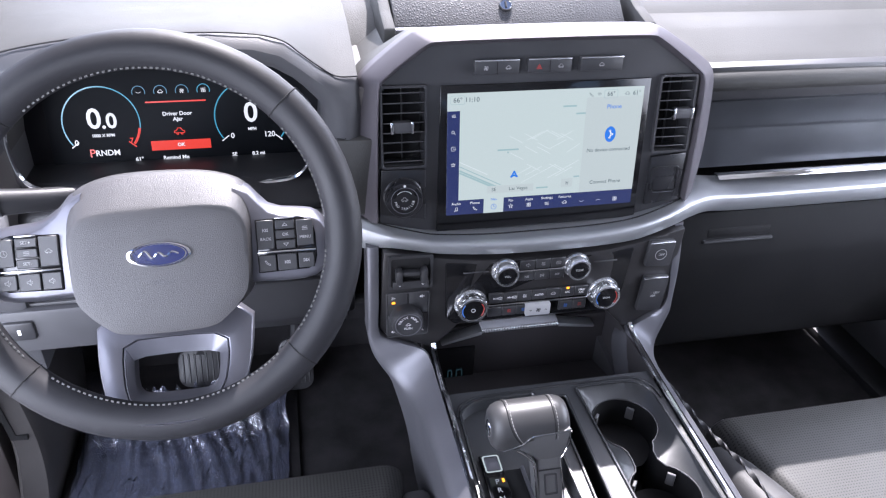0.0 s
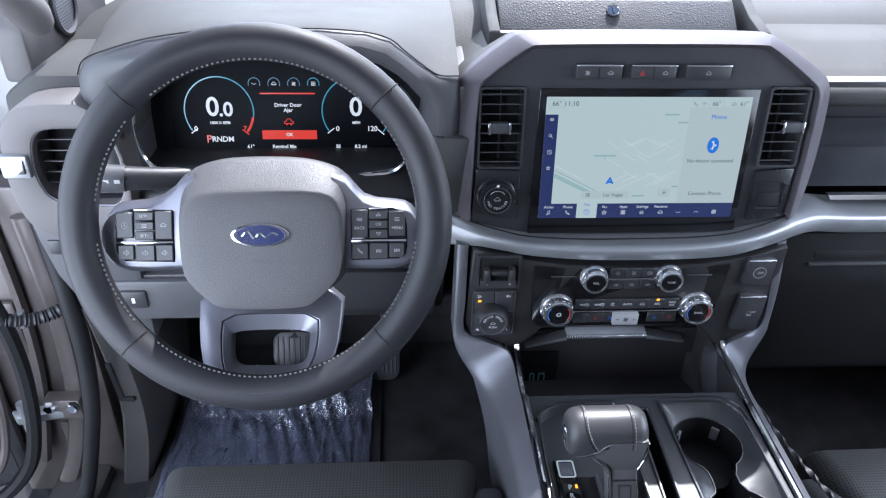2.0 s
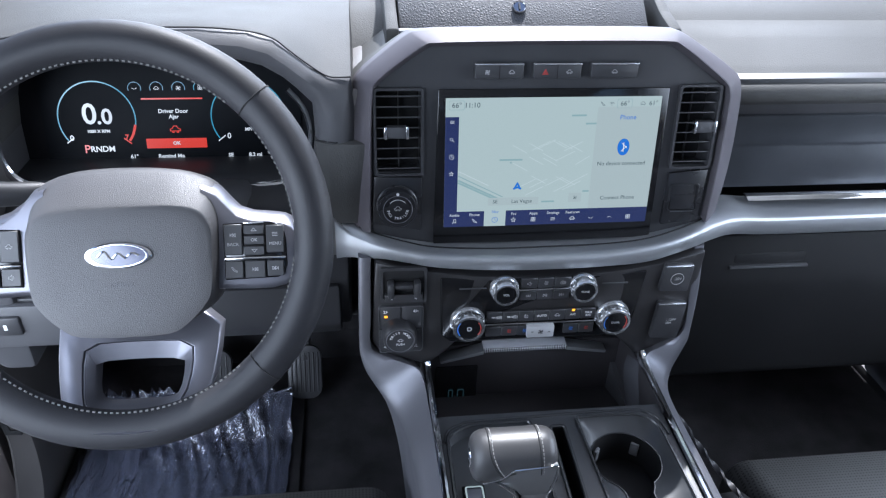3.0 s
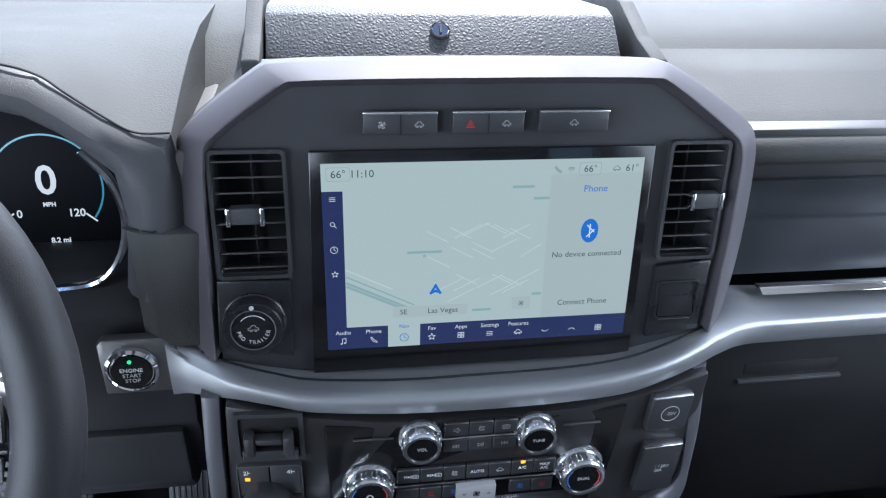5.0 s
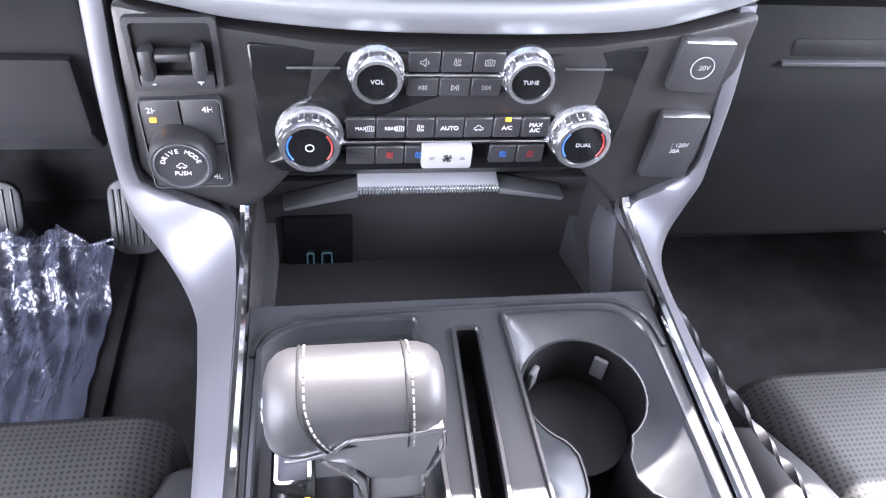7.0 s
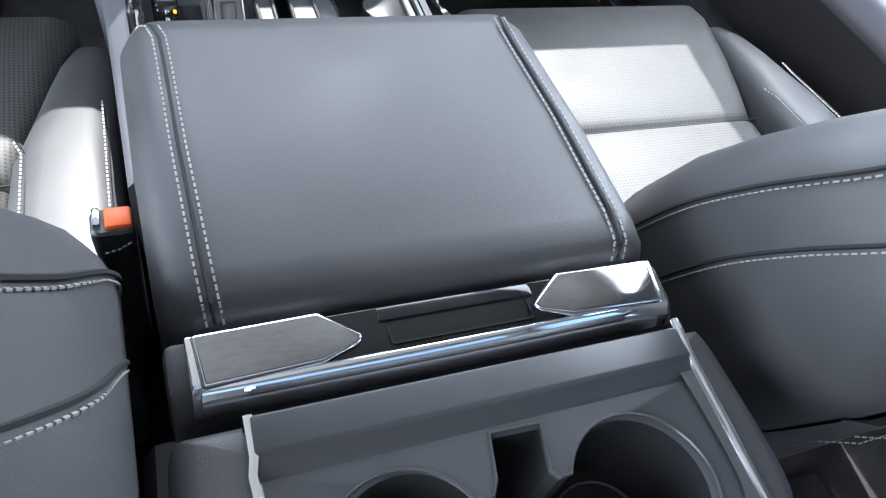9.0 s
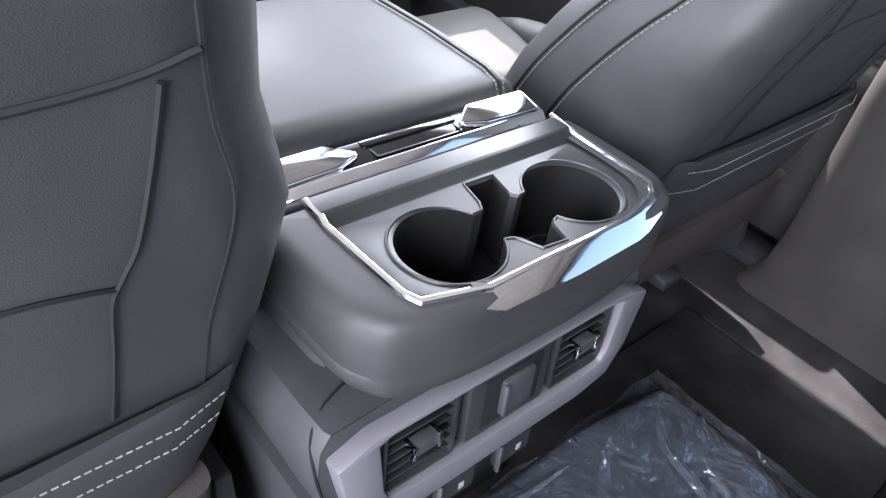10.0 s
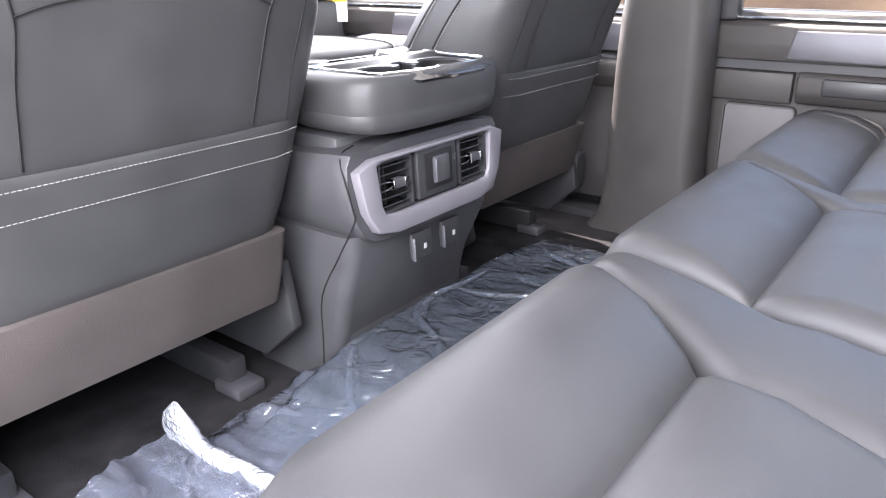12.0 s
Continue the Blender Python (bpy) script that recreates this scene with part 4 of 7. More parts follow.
# vents and switches round the screen
slat_vent("vent", stack, ST @ Matrix.Translation((-0.183, -0.040, 0.0)), 0.052, 0.098, 8, shift=-0.003)
slat_vent("vent", stack, ST @ Matrix.Translation((0.1765, -0.039, 0.0)), 0.047, 0.098, 8, shift=0.0085)
for xs in (-0.0685, -0.0015, 0.066):
    b = part("switch", box(0.056, 0.017, 0.008, (xs, 0.0305, 0.0), 0.0015, m=ST), M_BLACK, stack)
    part("switch_edge", box(0.056, 0.0022, 0.004, (xs, 0.0385, 0.0038), 0.0008, m=ST), M_KNOB, b)
    if xs < 0.05:
        part("switch_gap", box(0.0008, 0.0165, 0.0005, (xs, 0.0305, 0.0042), m=ST), M_DEEP, b)
    for s in (-0.014, 0.014) if xs < 0.05 else (0.0,):
        hazard = s < 0 and abs(xs) < 0.01
        icon("triangle" if hazard else ("fan" if (s < 0) else "car"), xs + s, 0.0295, 0.0043, 0.0032, M_REDPRINT if hazard else M_GREYPRINT, ST, b)

# screen
disp = thing("touch_screen", (0, -0.02, 0.93), "wide lit touch screen showing a pale map", "screen")
part("glass", prism([(-0.1375, 0.0095), (0.1375, 0.0095), (0.1375, -0.182), (-0.1415, -0.182)], "z", -0.004, 0.0005, 0.001, m=ST), M_GLOSS, disp)


def screen_rect(name, x0, x1, y0, y1, material, parent, up=0.0, m=ST):
    """A lit field on a display, from its edges in the display's plane."""
    return part(name, box(x1 - x0, y1 - y0, 0.0002, ((x0 + x1) / 2, (y0 + y1) / 2, 0.0008 + up), m=m), material, parent)


mp = screen_rect("map_field", -0.129, 0.129, -0.160, 0.0, G_MAP, disp)
screen_rect("card", 0.052, 0.129, -0.140, -0.012, G_CARD, mp, 0.0003)
screen_rect("side_bar", -0.129, -0.113, -0.140, -0.022, G_NAVY, mp, 0.0003)
screen_rect("task_bar", -0.129, 0.129, -0.160, -0.140, G_NAVY, mp, 0.0003)
screen_rect("task_active", -0.079, -0.052, -0.160, -0.136, G_MAP, mp, 0.0006)


def screen_text(s, x, y, size, material, align="CENTER", up=0.0018, m=ST, parent=None, bold=0.0):
    letters(s, size, material, m @ Matrix.Translation((x, y, up)), parent or mp, "caption", align, 0.0, bold)


for s, x in (("Audio", -0.116), ("Phone", -0.091), ("Fav", -0.042), ("Apps", -0.017), ("Settings", 0.008), ("Features", 0.033)):
    screen_text(s, x, -0.1445, 0.0052, G_WHITE)
screen_text("Nav", -0.0655, -0.1410, 0.0052, G_BLUE, up=0.0021)
screen_text("66°", -0.116, -0.0085, 0.0085, G_INK)
screen_text("11:10", -0.098, -0.0085, 0.0085, G_INK)
screen_text("66°", 0.084, -0.0085, 0.0080, G_INK)
screen_text("61°", 0.119, -0.0085, 0.0080, G_INK)
screen_text("Phone", 0.090, -0.025, 0.0080, G_BLUE)
screen_text("No device connected", 0.088, -0.082, 0.0070, G_INK)
screen_text("Connect Phone", 0.088, -0.1265, 0.0070, G_INK)
screen_text("SE", -0.066, -0.128, 0.0065, G_INK)
screen_text("Las Vegas", -0.033, -0.128, 0.0066, G_INK)

for k, y in (("menu", -0.028), ("lens", -0.049), ("ring", -0.070), ("star", -0.091)):
    icon(k, -0.121, y, 0.0019, 0.0028, G_WHITE, ST, mp)
for k, x in (("note", -0.116), ("phone", -0.091), ("star", -0.042), ("grid", -0.017), ("menu", 0.008), ("car", 0.033), ("wave", 0.057), ("cap", 0.081), ("grid", 0.105)):
    icon(k, x, -0.1525, 0.0019, 0.0032, G_WHITE, ST, mp)
icon("ring", -0.0655, -0.1515, 0.0021, 0.0036, G_BLUE, ST, mp)
icon("arrow", -0.0395, -0.1085, 0.0019, 0.0042, G_BLUE, ST, mp, 0.5)
for k, x in (("phone", 0.057), ("signal", 0.068), ("car", 0.106)):
    icon(k, x, -0.0085, 0.0019, 0.0030, G_INK, ST, mp, 0.12)
for x in (-0.116, 0.084):
    part("value_frame", frame_prism([(x + a, -0.0085 + b) for a, b in ring_round(0.0092, 0.0055, 0.002, 3)], [(x + a, -0.0085 + b) for a, b in ring_round(0.0088, 0.0051, 0.002, 3)], "z", 0.0010, 0.0012, m=ST), G_ROAD, mp)
# wireless sign: a plain blue oval with white strokes
part("wireless_oval", prism([(0.0885 + 0.0075 * math.cos(a * 0.3142), -0.0615 + 0.0105 * math.sin(a * 0.3142)) for a in range(20)], "z", 0.0013, 0.0015, m=ST), G_BLUE, mp)
part("wireless_bar", joined(box(0.0010, 0.012, 0.0001, (0.0885, -0.0615, 0.0017)), box(0.0010, 0.009, 0.0001, (0, 0, 0), m=pose(0.0892, -0.0595, 0.0017, 0, 0, 45)), box(0.0010, 0.009, 0.0001, (0, 0, 0), m=pose(0.0892, -0.0635, 0.0017, 0, 0, -45))), G_WHITE, mp, m=ST)


def road(x0, y0, x1, y1, w, material, up=0.0010):
    d = Vector((x1 - x0, y1 - y0, 0))
    return part("road_line", box(d.length, w, 0.00012, (0, 0, 0), m=ST @ pose((x0 + x1) / 2, (y0 + y1) / 2, up, 0, 0, math.degrees(math.atan2(d.y, d.x)))), material, mp)


for dy in (0.0, 0.0055, 0.0085):
    road(-0.1125, -0.094 - dy, -0.057, -0.122 - dy * 0.9, 0.0022 if dy else 0.0012, G_ROAD)
road(-0.1125, -0.088, -0.075, -0.107, 0.0008, G_FAINT)
rng = random.Random(5)
for i in range(12):
    x, y = rng.uniform(-0.04, 0.035), rng.uniform(-0.125, -0.06)
    road(x, y, min(x + 0.022, 0.048), y + 0.011, 0.0006, G_FAINT)
    x, y = rng.uniform(-0.03, 0.04), rng.uniform(-0.115, -0.06)
    road(x, y, max(x - 0.018, -0.05), y + 0.010, 0.0006, G_FAINT)
for x, y, w in ((-0.049, -0.075, 0.028), (0.030, -0.022, 0.018), (0.046, -0.032, 0.014), (0.000, -0.1295, 0.016), (-0.049, -0.0785, 0.002), (0.047, -0.117, 0.008)):
    part("map_name", box(w, 0.0022, 0.0001, (x, y, 0.0011), m=ST), G_ROAD, mp)
screen_rect("place_plate", -0.075, -0.012, -0.133, -0.123, G_CARD, mp, 0.0002)
screen_rect("zoom_plate", 0.026, 0.042, -0.131, -0.119, G_CARD, mp, 0.0002)
icon("fan", 0.034, -0.125, 0.0019, 0.0026, G_INK, ST, mp, 0.12)

# ---- controls under the screen ----
LP = pose(0, -0.060, 0, 90, 0, 0)
ctrl = thing("control_panel", (0, -0.03, 0.75), "black climate and audio control panel with chrome knobs", "control panel")
P_OUT = [(0.15, 0.822), (0.09, 0.812), (0.0, 0.808), (-0.09, 0.812), (-0.15, 0.822), (-0.210, 0.836), (-0.2165, 0.718), (-0.206, 0.699), (-0.156, 0.677), (-0.150, 0.672), (-0.128, 0.692), (-0.112, 0.7105), (0.100, 0.7105), (0.116, 0.694), (0.134, 0.674), (0.141, 0.676), (0.186, 0.700), (0.196, 0.72), (0.199, 0.836)]
part("panel", prism(P_OUT, "z", -0.05, 0.0, 0.004, m=LP), mat("panel_black", (0.022, 0.021, 0.022), 0.36, bump=0.06, scale=1200), ctrl)
part("gloss_field", prism([(-0.135, 0.812), (-0.132, 0.722), (-0.120, 0.7115), (0.108, 0.7115), (0.120, 0.722), (0.128, 0.812), (0.0, 0.8065)], "z", -0.004, 0.0015, 0.003, m=LP), M_GLOSS, ctrl)


def knob(x, z, r, d, face, text, size, parent):
    """A ribbed chrome ring round a black face, standing out of the panel."""
    m = LP @ Matrix.Translation((x, z, 0))
    k = part("knob", lathe([(0, 0), (r * 1.12, 0), (r * 1.12, 0.003), (r * 0.98, 0.004), (r, d * 0.35), (r, d * 0.85), (r * 0.93, d), (r * 0.80, d), (r * 0.78, d - 0.002), (0, d - 0.002)], 40), M_KNOB, parent, "knurled chrome knob", m=m)
    part("knob_face", lathe([(0, d - 0.0015), (r * 0.77, d - 0.0015), (r * 0.77, d - 0.003), (0, d - 0.003)], 32), M_GLOSS, k, m=m)
    rib = mesh_of("rib", box(r * 0.08, r * 0.22, d * 0.42, (r * 0.985, 0, d * 0.6), 0.0006, 1), M_KNOB)
    for i in range(14):
        part("rib", rib, M_KNOB, k, m=m @ pose(0, 0, 0, 0, 0, 25.714 * i))
    if text:
        letters(text, size * 0.75, M_GREYPRINT, m @ Matrix.Translation((0, 0, d - 0.0012)), k)
    else:
        part("power_mark", frame_prism([(0.003 * math.cos(a * 0.3927), 0.003 * math.sin(a * 0.3927)) for a in range(16)], [(0.0024 * math.cos(a * 0.3927), 0.0024 * math.sin(a * 0.3927)) for a in range(16)], "z", d - 0.0014, d - 0.0011), M_WHITE, k, m=m)
    return k


knob(-0.055, 0.794, 0.0165, 0.018, M_GLOSS, "VOL", 0.006, ctrl)
knob(0.045, 0.794, 0.0165, 0.018, M_GLOSS, "TUNE", 0.0055, ctrl)
kl = knob(-0.099, 0.745, 0.0205, 0.020, M_GLOSS, "", 0.005, ctrl)
kr = knob(0.091, 0.745, 0.0205, 0.020, M_GLOSS, "DUAL", 0.0058, ctrl)
for k, x in ((kl, -0.099), (kr, 0.091)):
    for s, ma in ((-1, M_BLUEPRINT), (1, M_REDPRINT)):
        part("arc_mark", tube([(0.0148 * math.cos(radians(a)) * s, 0.0148 * math.sin(radians(a)), 0.0187) for a in range(-40, 41, 10)], 0.0006, 4), ma, k, m=LP @ Matrix.Translation((x, 0.745, 0)))
part("chrome_line", box(0.070, 0.003, 0.004, (-0.004, 0.7915, 0.003), 0.001, m=LP), M_CHROME, ctrl)
part("chrome_line", box(0.150, 0.003, 0.004, (-0.004, 0.7385, 0.003), 0.001, m=LP), M_CHROME, ctrl)


def key(x, z, w, h, parent, text="", ink=M_WHITE, size=0.0045, lamp=None, sign="", dz=0.0):
    k = part("button", box(w - 0.0007, h - 0.0007, 0.004, (x, z, 0.002), 0.0008, 1, m=LP), M_BLACK, parent)
    if text:
        letters(text, size, ink, LP @ Matrix.Translation((x, z + dz, 0.0042)), k)
    if sign:
        icon(sign, x + (0.004 if text else 0), z, 0.0043, 0.0032, ink, LP, k)
    if lamp:
        part("lamp", box(0.004, 0.003, 0.0006, (x, z + h * 0.42, 0.0043), m=LP), lamp, k)
    return k


for i in range(3):
    key(-0.024 + 0.0215 * i, 0.8010, 0.0215, 0.0155, ctrl, "", M_GREYPRINT, sign=("speaker", "seat", "defrost")[i])
    key(-0.024 + 0.0215 * i, 0.7825, 0.0215, 0.0145, ctrl, "", M_GREYPRINT, sign=("back", "play", "skip")[i])
for i, s in enumerate(("MAX", "REAR", "", "AUTO", "", "A/C", "MAX\nA/C")):
    key(-0.0645 + 0.0205 * i, 0.7500, 0.0205, 0.0170, ctrl, s, M_WHITE, 0.0036 if s in ("MAX", "REAR") else 0.0045, G_AMBER if s == "A/C" else None, {"": "seat" if i == 2 else "car"}.get(s, ""))
    if s in ("MAX", "REAR"):
        icon("defrost", -0.0645 + 0.0205 * i + 0.0060, 0.7500, 0.0044, 0.0030, M_WHITE, LP, ctrl)
for i, ma in ((0, M_BLACK), (1, M_REDPRINT), (2, M_BLUEPRINT), (5, M_BLUEPRINT), (6, M_REDPRINT)):
    key(-0.0645 + 0.0205 * i, 0.7270, 0.0205, 0.0160, ctrl, "", ma, sign="seat")
M_ROCK = mat("rocker_silver", (0.42, 0.42, 0.43), 0.42, metal=0.2, vary=0.05)
fan = part("fan_rocker", box(0.036, 0.0185, 0.011, (-0.0035, 0.7275, 0.004), 0.002, m=LP), M_ROCK, ctrl, "silver fan rocker")
icon("fan", -0.0035, 0.7280, 0.0097, 0.0036, M_BLACK, LP, fan, 0.25)
icon("down", -0.0145, 0.7280, 0.0097, 0.0020, M_BLACK, LP, fan, 0.25)
icon("up", 0.0075, 0.7280, 0.0097, 0.0020, M_BLACK, LP, fan, 0.25)
for x, w in ((-0.0945, 0.034), (0.088, 0.034)):
    part("panel_crease", box(w, 0.0016, 0.002, (x, 0.7955, 0.0018), 0.0006, m=LP), M_DARK, ctrl)
# trailer brake and drive mode
brk = part("brake_switch", frame_prism([(-0.178 + a, 0.805 + b) for a, b in ring_round(0.027, 0.025, 0.003)], [(-0.178 + a, 0.805 + b) for a, b in ring_round(0.0235, 0.0215, 0.003)], "z", -0.002, 0.004, m=LP), M_BLACK, ctrl)
part("well", box(0.047, 0.043, 0.001, (-0.178, 0.805, 0.0008), m=LP), M_DEEP, brk)
for s in (-1, 1):
    part("lever", box(0.008, 0.022, 0.014, (-0.178 + s * 0.015, 0.804, 0.009), 0.003, m=LP), M_BLACK, brk)
part("lever_bar", box(0.022, 0.006, 0.010, (-0.178, 0.808, 0.008), 0.002, m=LP), M_BLACK, brk)
part("base_key", box(0.044, 0.011, 0.006, (-0.178, 0.788, 0.004), 0.001, m=LP), M_BLACK, brk)
letters("-", 0.008, M_WHITE, LP @ Matrix.Translation((-0.192, 0.788, 0.0073)), brk)
letters("+", 0.008, M_WHITE, LP @ Matrix.Translation((-0.164, 0.788, 0.0073)), brk)
dm = part("drive_mode", frame_prism([(-0.181 + a, 0.738 + b) for a, b in ring_round(0.0265, 0.036, 0.004)], [(-0.181 + a, 0.738 + b) for a, b in ring_round(0.0255, 0.035, 0.004)], "z", -0.002, 0.004, m=LP), M_DARK, ctrl)
for sx in (-1, 1):
    for sz in (-1, 1):
        part("key", box(0.0245, 0.034, 0.003, (-0.181 + sx * 0.0128, 0.738 + sz * 0.0175, 0.0015), 0.0008, m=LP), M_BLACK, dm)
for s, sx, sz in (("2H", -1, 1), ("4H", 1, 1), ("4A", -1, -1), ("4L", 1, -1)):
    letters(s, 0.0062, M_WHITE, LP @ Matrix.Translation((-0.181 + sx * 0.0175, 0.738 + sz * 0.0275, 0.0032)), dm)
part("lamp", box(0.004, 0.003, 0.0008, (-0.199, 0.7585, 0.0034), m=LP), G_AMBER, dm)
mk = LP @ Matrix.Translation((-0.183, 0.733, 0.0))
part("dial", lathe([(0, 0), (0.0225, 0), (0.0222, 0.010), (0.0215, 0.0185), (0.0200, 0.0205), (0.0170, 0.0205), (0.0165, 0.0195), (0, 0.0195)], 40), M_BLACK, dm, m=mk)
arc_text("DRIVE MODE", 0.0120, 90, 0.0047, M_WHITE, mk @ Matrix.Translation((0, 0, 0.0198)), dm)
letters("PUSH", 0.0047, M_WHITE, mk @ Matrix.Translation((0, -0.0065, 0.0198)), dm)
icon("car", 0, 0.0, 0.0199, 0.0032, M_WHITE, mk, dm)
part("dial_ring", tube([(0.0178 * math.cos(a * math.pi / 16), 0.0178 * math.sin(a * math.pi / 16), 0.0205) for a in range(32)], 0.0006, 5, True, m=mk), M_SATIN, dm)
# outlets
for z, h, x, txt in ((0.801, 0.040, 0.166, "120V"), (0.734, 0.058, 0.168, "AC 120V\n20A")):
    o = part("outlet_door", box(0.038, h, 0.010, (x, z, 0.002), 0.003, m=LP @ Matrix.Translation((x, z, 0)) @ pose(0, 0, 0, 0, 0, -3) @ Matrix.Translation((-x, -z, 0))), M_BLACK, ctrl)
    part("outlet_edge", box(0.036, 0.0018, 0.004, (x, z + h / 2 - 0.0014, 0.006), 0.001, m=LP), M_KNOB, o)
    if h < 0.05:
        part("outlet_mark", frame_prism([(x + 0.0085 * math.cos(a * 0.2618), z + 0.0085 * math.sin(a * 0.2618)) for a in range(24)], [(x + 0.0079 * math.cos(a * 0.2618), z + 0.0079 * math.sin(a * 0.2618)) for a in range(24)], "z", 0.0070, 0.0074, m=LP), M_GREYPRINT, o)
    letters(txt, 0.0052, M_GREYPRINT, LP @ Matrix.Translation((x, z, 0.0073)), o)
part("under_slope", prism([(-0.050, 0.7105), (0.004, 0.657), (0.02, 0.657), (0.02, 0.7105)], "x", -0.125, 0.112), M_BLACK, ctrl)
kn_ = part("knurled_lip", prism([(-0.012, 0.6475), (-0.010, 0.6540), (0.010, 0.6575), (0.010, 0.645)], "x", -0.0635, 0.0560, 0.0012), mat("knurled_silver", (0.58, 0.58, 0.62), 0.42, metal=0.15, bump=0.25, scale=500, vary=0.05), ctrl, "knurled silver lip")
bar_ = mesh_of("knurl", box(0.0012, 0.004, 0.0075, (0, -0.0112, 0.6505), 0.0004, 1), M_KNOB)
for i in range(48):
    part("knurl", bar_, M_KNOB, kn_, m=Matrix.Translation((-0.0625 + 0.1175 * i / 47, 0, 0)))
part("lip_wing", prism([(-0.126, 0.634), (-0.0635, 0.651), (-0.0635, 0.6445), (-0.124, 0.6305)], "y", -0.012, 0.008, 0.001), M_BRUSH, ctrl)
part("lip_wing", prism([(0.116, 0.640), (0.056, 0.652), (0.056, 0.6455), (0.114, 0.6365)], "y", -0.012, 0.008, 0.001), M_BRUSH, ctrl)
# the control panel bows back towards its sides
BOW_FROM = Vector((-0.10, -0.48, 1.08))


def bowed(p):
    back = 1.0 * max(abs(p.x + 0.008) - 0.07, 0.0) ** 2
    return p + (p - BOW_FROM) * (back / (p.y - BOW_FROM.y))


DIAL_AT = Vector((-0.183, -0.060, 0.733))


def bow(ob):
    flat = ob.matrix_basis == Matrix.Identity(4)
    mid = sum((v.co for v in ob.data.vertices), Vector()) / len(ob.data.vertices) if flat else ob.matrix_basis.translation.copy()
    rigid = bowed(DIAL_AT) - DIAL_AT if math.hypot(mid.x - DIAL_AT.x, mid.z - DIAL_AT.z) < 0.019 and mid.y < -0.066 else None
    if flat:
        for v in ob.data.vertices:
            v.co = v.co + rigid if rigid else bowed(v.co)
        for c in ob.children:
            bow(c)
    else:
        ob.matrix_basis.translation = mid + rigid if rigid else bowed(mid)


bpy.context.view_layer.update()
for ob in ctrl.children:
    if ob.name.split(".")[0] not in ("knurled_lip", "lip_wing", "under_slope"):
        bow(ob)
# trailer knob and blank switch beside the screen
M_DIALBLACK = mat("dial_black", (0.016, 0.016, 0.018), 0.30, vary=0.05)
tk = part("trailer_knob_plate", prism([(-0.213, -0.092), (-0.156, -0.094), (-0.157, -0.163), (-0.216, -0.152)], "z", -0.004, 0.003, 0.002, m=ST), M_DIALBLACK, stack)
mt = ST @ Matrix.Translation((-0.186, -0.128, 0.002))
part("trailer_knob", lathe([(0, 0), (0.0250, 0), (0.0250, 0.0035), (0.0240, 0.0045), (0.0236, 0.0150), (0.0222, 0.0172), (0.0178, 0.0176), (0.0170, 0.0150), (0, 0.0150)], 48), M_DIALBLACK, tk, m=mt)
arc_text("PRO TRAILER", 0.0118, 270, 0.0044, M_WHITE, mt @ Matrix.Translation((0, 0, 0.0154)), tk, 1.0, True)
icon("car", 0, 0.0005, 0.0155, 0.0040, M_GREYPRINT, mt, tk)
part("dial_arc", tube([(0.0118 * math.cos(radians(a)), 0.0118 * math.sin(radians(a)), 0.0155) for a in range(40, 141, 10)], 0.0004, 4, m=mt), M_WHITE, tk)
part("knob_ring", tube([(0.0172 * math.cos(a * math.pi / 16), 0.0172 * math.sin(a * math.pi / 16), 0.0174) for a in range(32)], 0.0005, 5, True, m=mt), M_SATIN, tk)
part("knob_dot", lathe([(0, 0.001), (0.0018, 0.001), (0.0018, 0), (0, 0)], 10), M_WHITE, tk, m=mt @ Matrix.Translation((0, 0.0195, 0.0174)))
sw = part("blank_plate", prism([(0.1515, -0.096), (0.2015, -0.092), (0.1985, -0.159), (0.1495, -0.165)], "z", -0.004, 0.003, 0.002, m=ST), M_DIALBLACK, stack)
part("blank_recess", frame_prism([(0.1735 + a, -0.128 + b) for a, b in ring_round(0.0195, 0.0185, 0.004, 3)], [(0.1735 + a, -0.128 + b) for a, b in ring_round(0.0172, 0.0162, 0.003, 3)], "z", -0.002, 0.0052, 0.001, ST), M_DIALBLACK, sw)
part("blank_key", prism([(-0.1440, 0.0030), (-0.1435, 0.0055), (-0.1130, 0.0012), (-0.1125, -0.001)], "x", 0.1570, 0.1900, 0.001, m=ST), M_DIALBLACK, sw)
part("blank_glint", box(0.030, 0.0012, 0.002, (0.1735, -0.1462, 0.0040), 0.0004, m=ST), M_SATIN, sw)

# starter button plate at the end of the band
stp = part("starter_plate", prism([(-0.316, 0.866), (-0.311, 0.871), (-0.264, 0.871), (-0.258, 0.867), (-0.240, 0.840), (-0.240, 0.815), (-0.316, 0.815)], "y", -0.005, 0.005, 0.002), M_GRAPHITE, dash, "brushed plate for the starter button")
ms = pose(-0.290, -0.006, 0.843, 90)
part("starter_ring", lathe([(0, 0), (0.0215, 0), (0.0215, 0.005), (0.019, 0.007), (0.0175, 0.005), (0, 0.005)], 36), M_CHROME, stp, m=ms)
part("starter_button", lathe([(0, 0.0065), (0.0165, 0.0065), (0.017, 0.004), (0, 0.004)], 36), M_GLOSS, stp, m=ms)
letters("ENGINE", 0.0052, M_WHITE, ms @ Matrix.Translation((0, 0.002, 0.0068)), stp)
letters("START\nSTOP", 0.0052, M_GREYPRINT, ms @ Matrix.Translation((0, -0.006, 0.0068)), stp)
part("starter_lamp", lathe([(0, 0.001), (0.0016, 0.001), (0.0016, 0), (0, 0)], 10), G_GREEN, stp, m=ms @ Matrix.Translation((0, 0.011, 0.0064)))
slat_vent("outer_vent", dash, pose(-0.701, 0.004, 0.933, 90, 0, 0), 0.100, 0.102, 7, False)

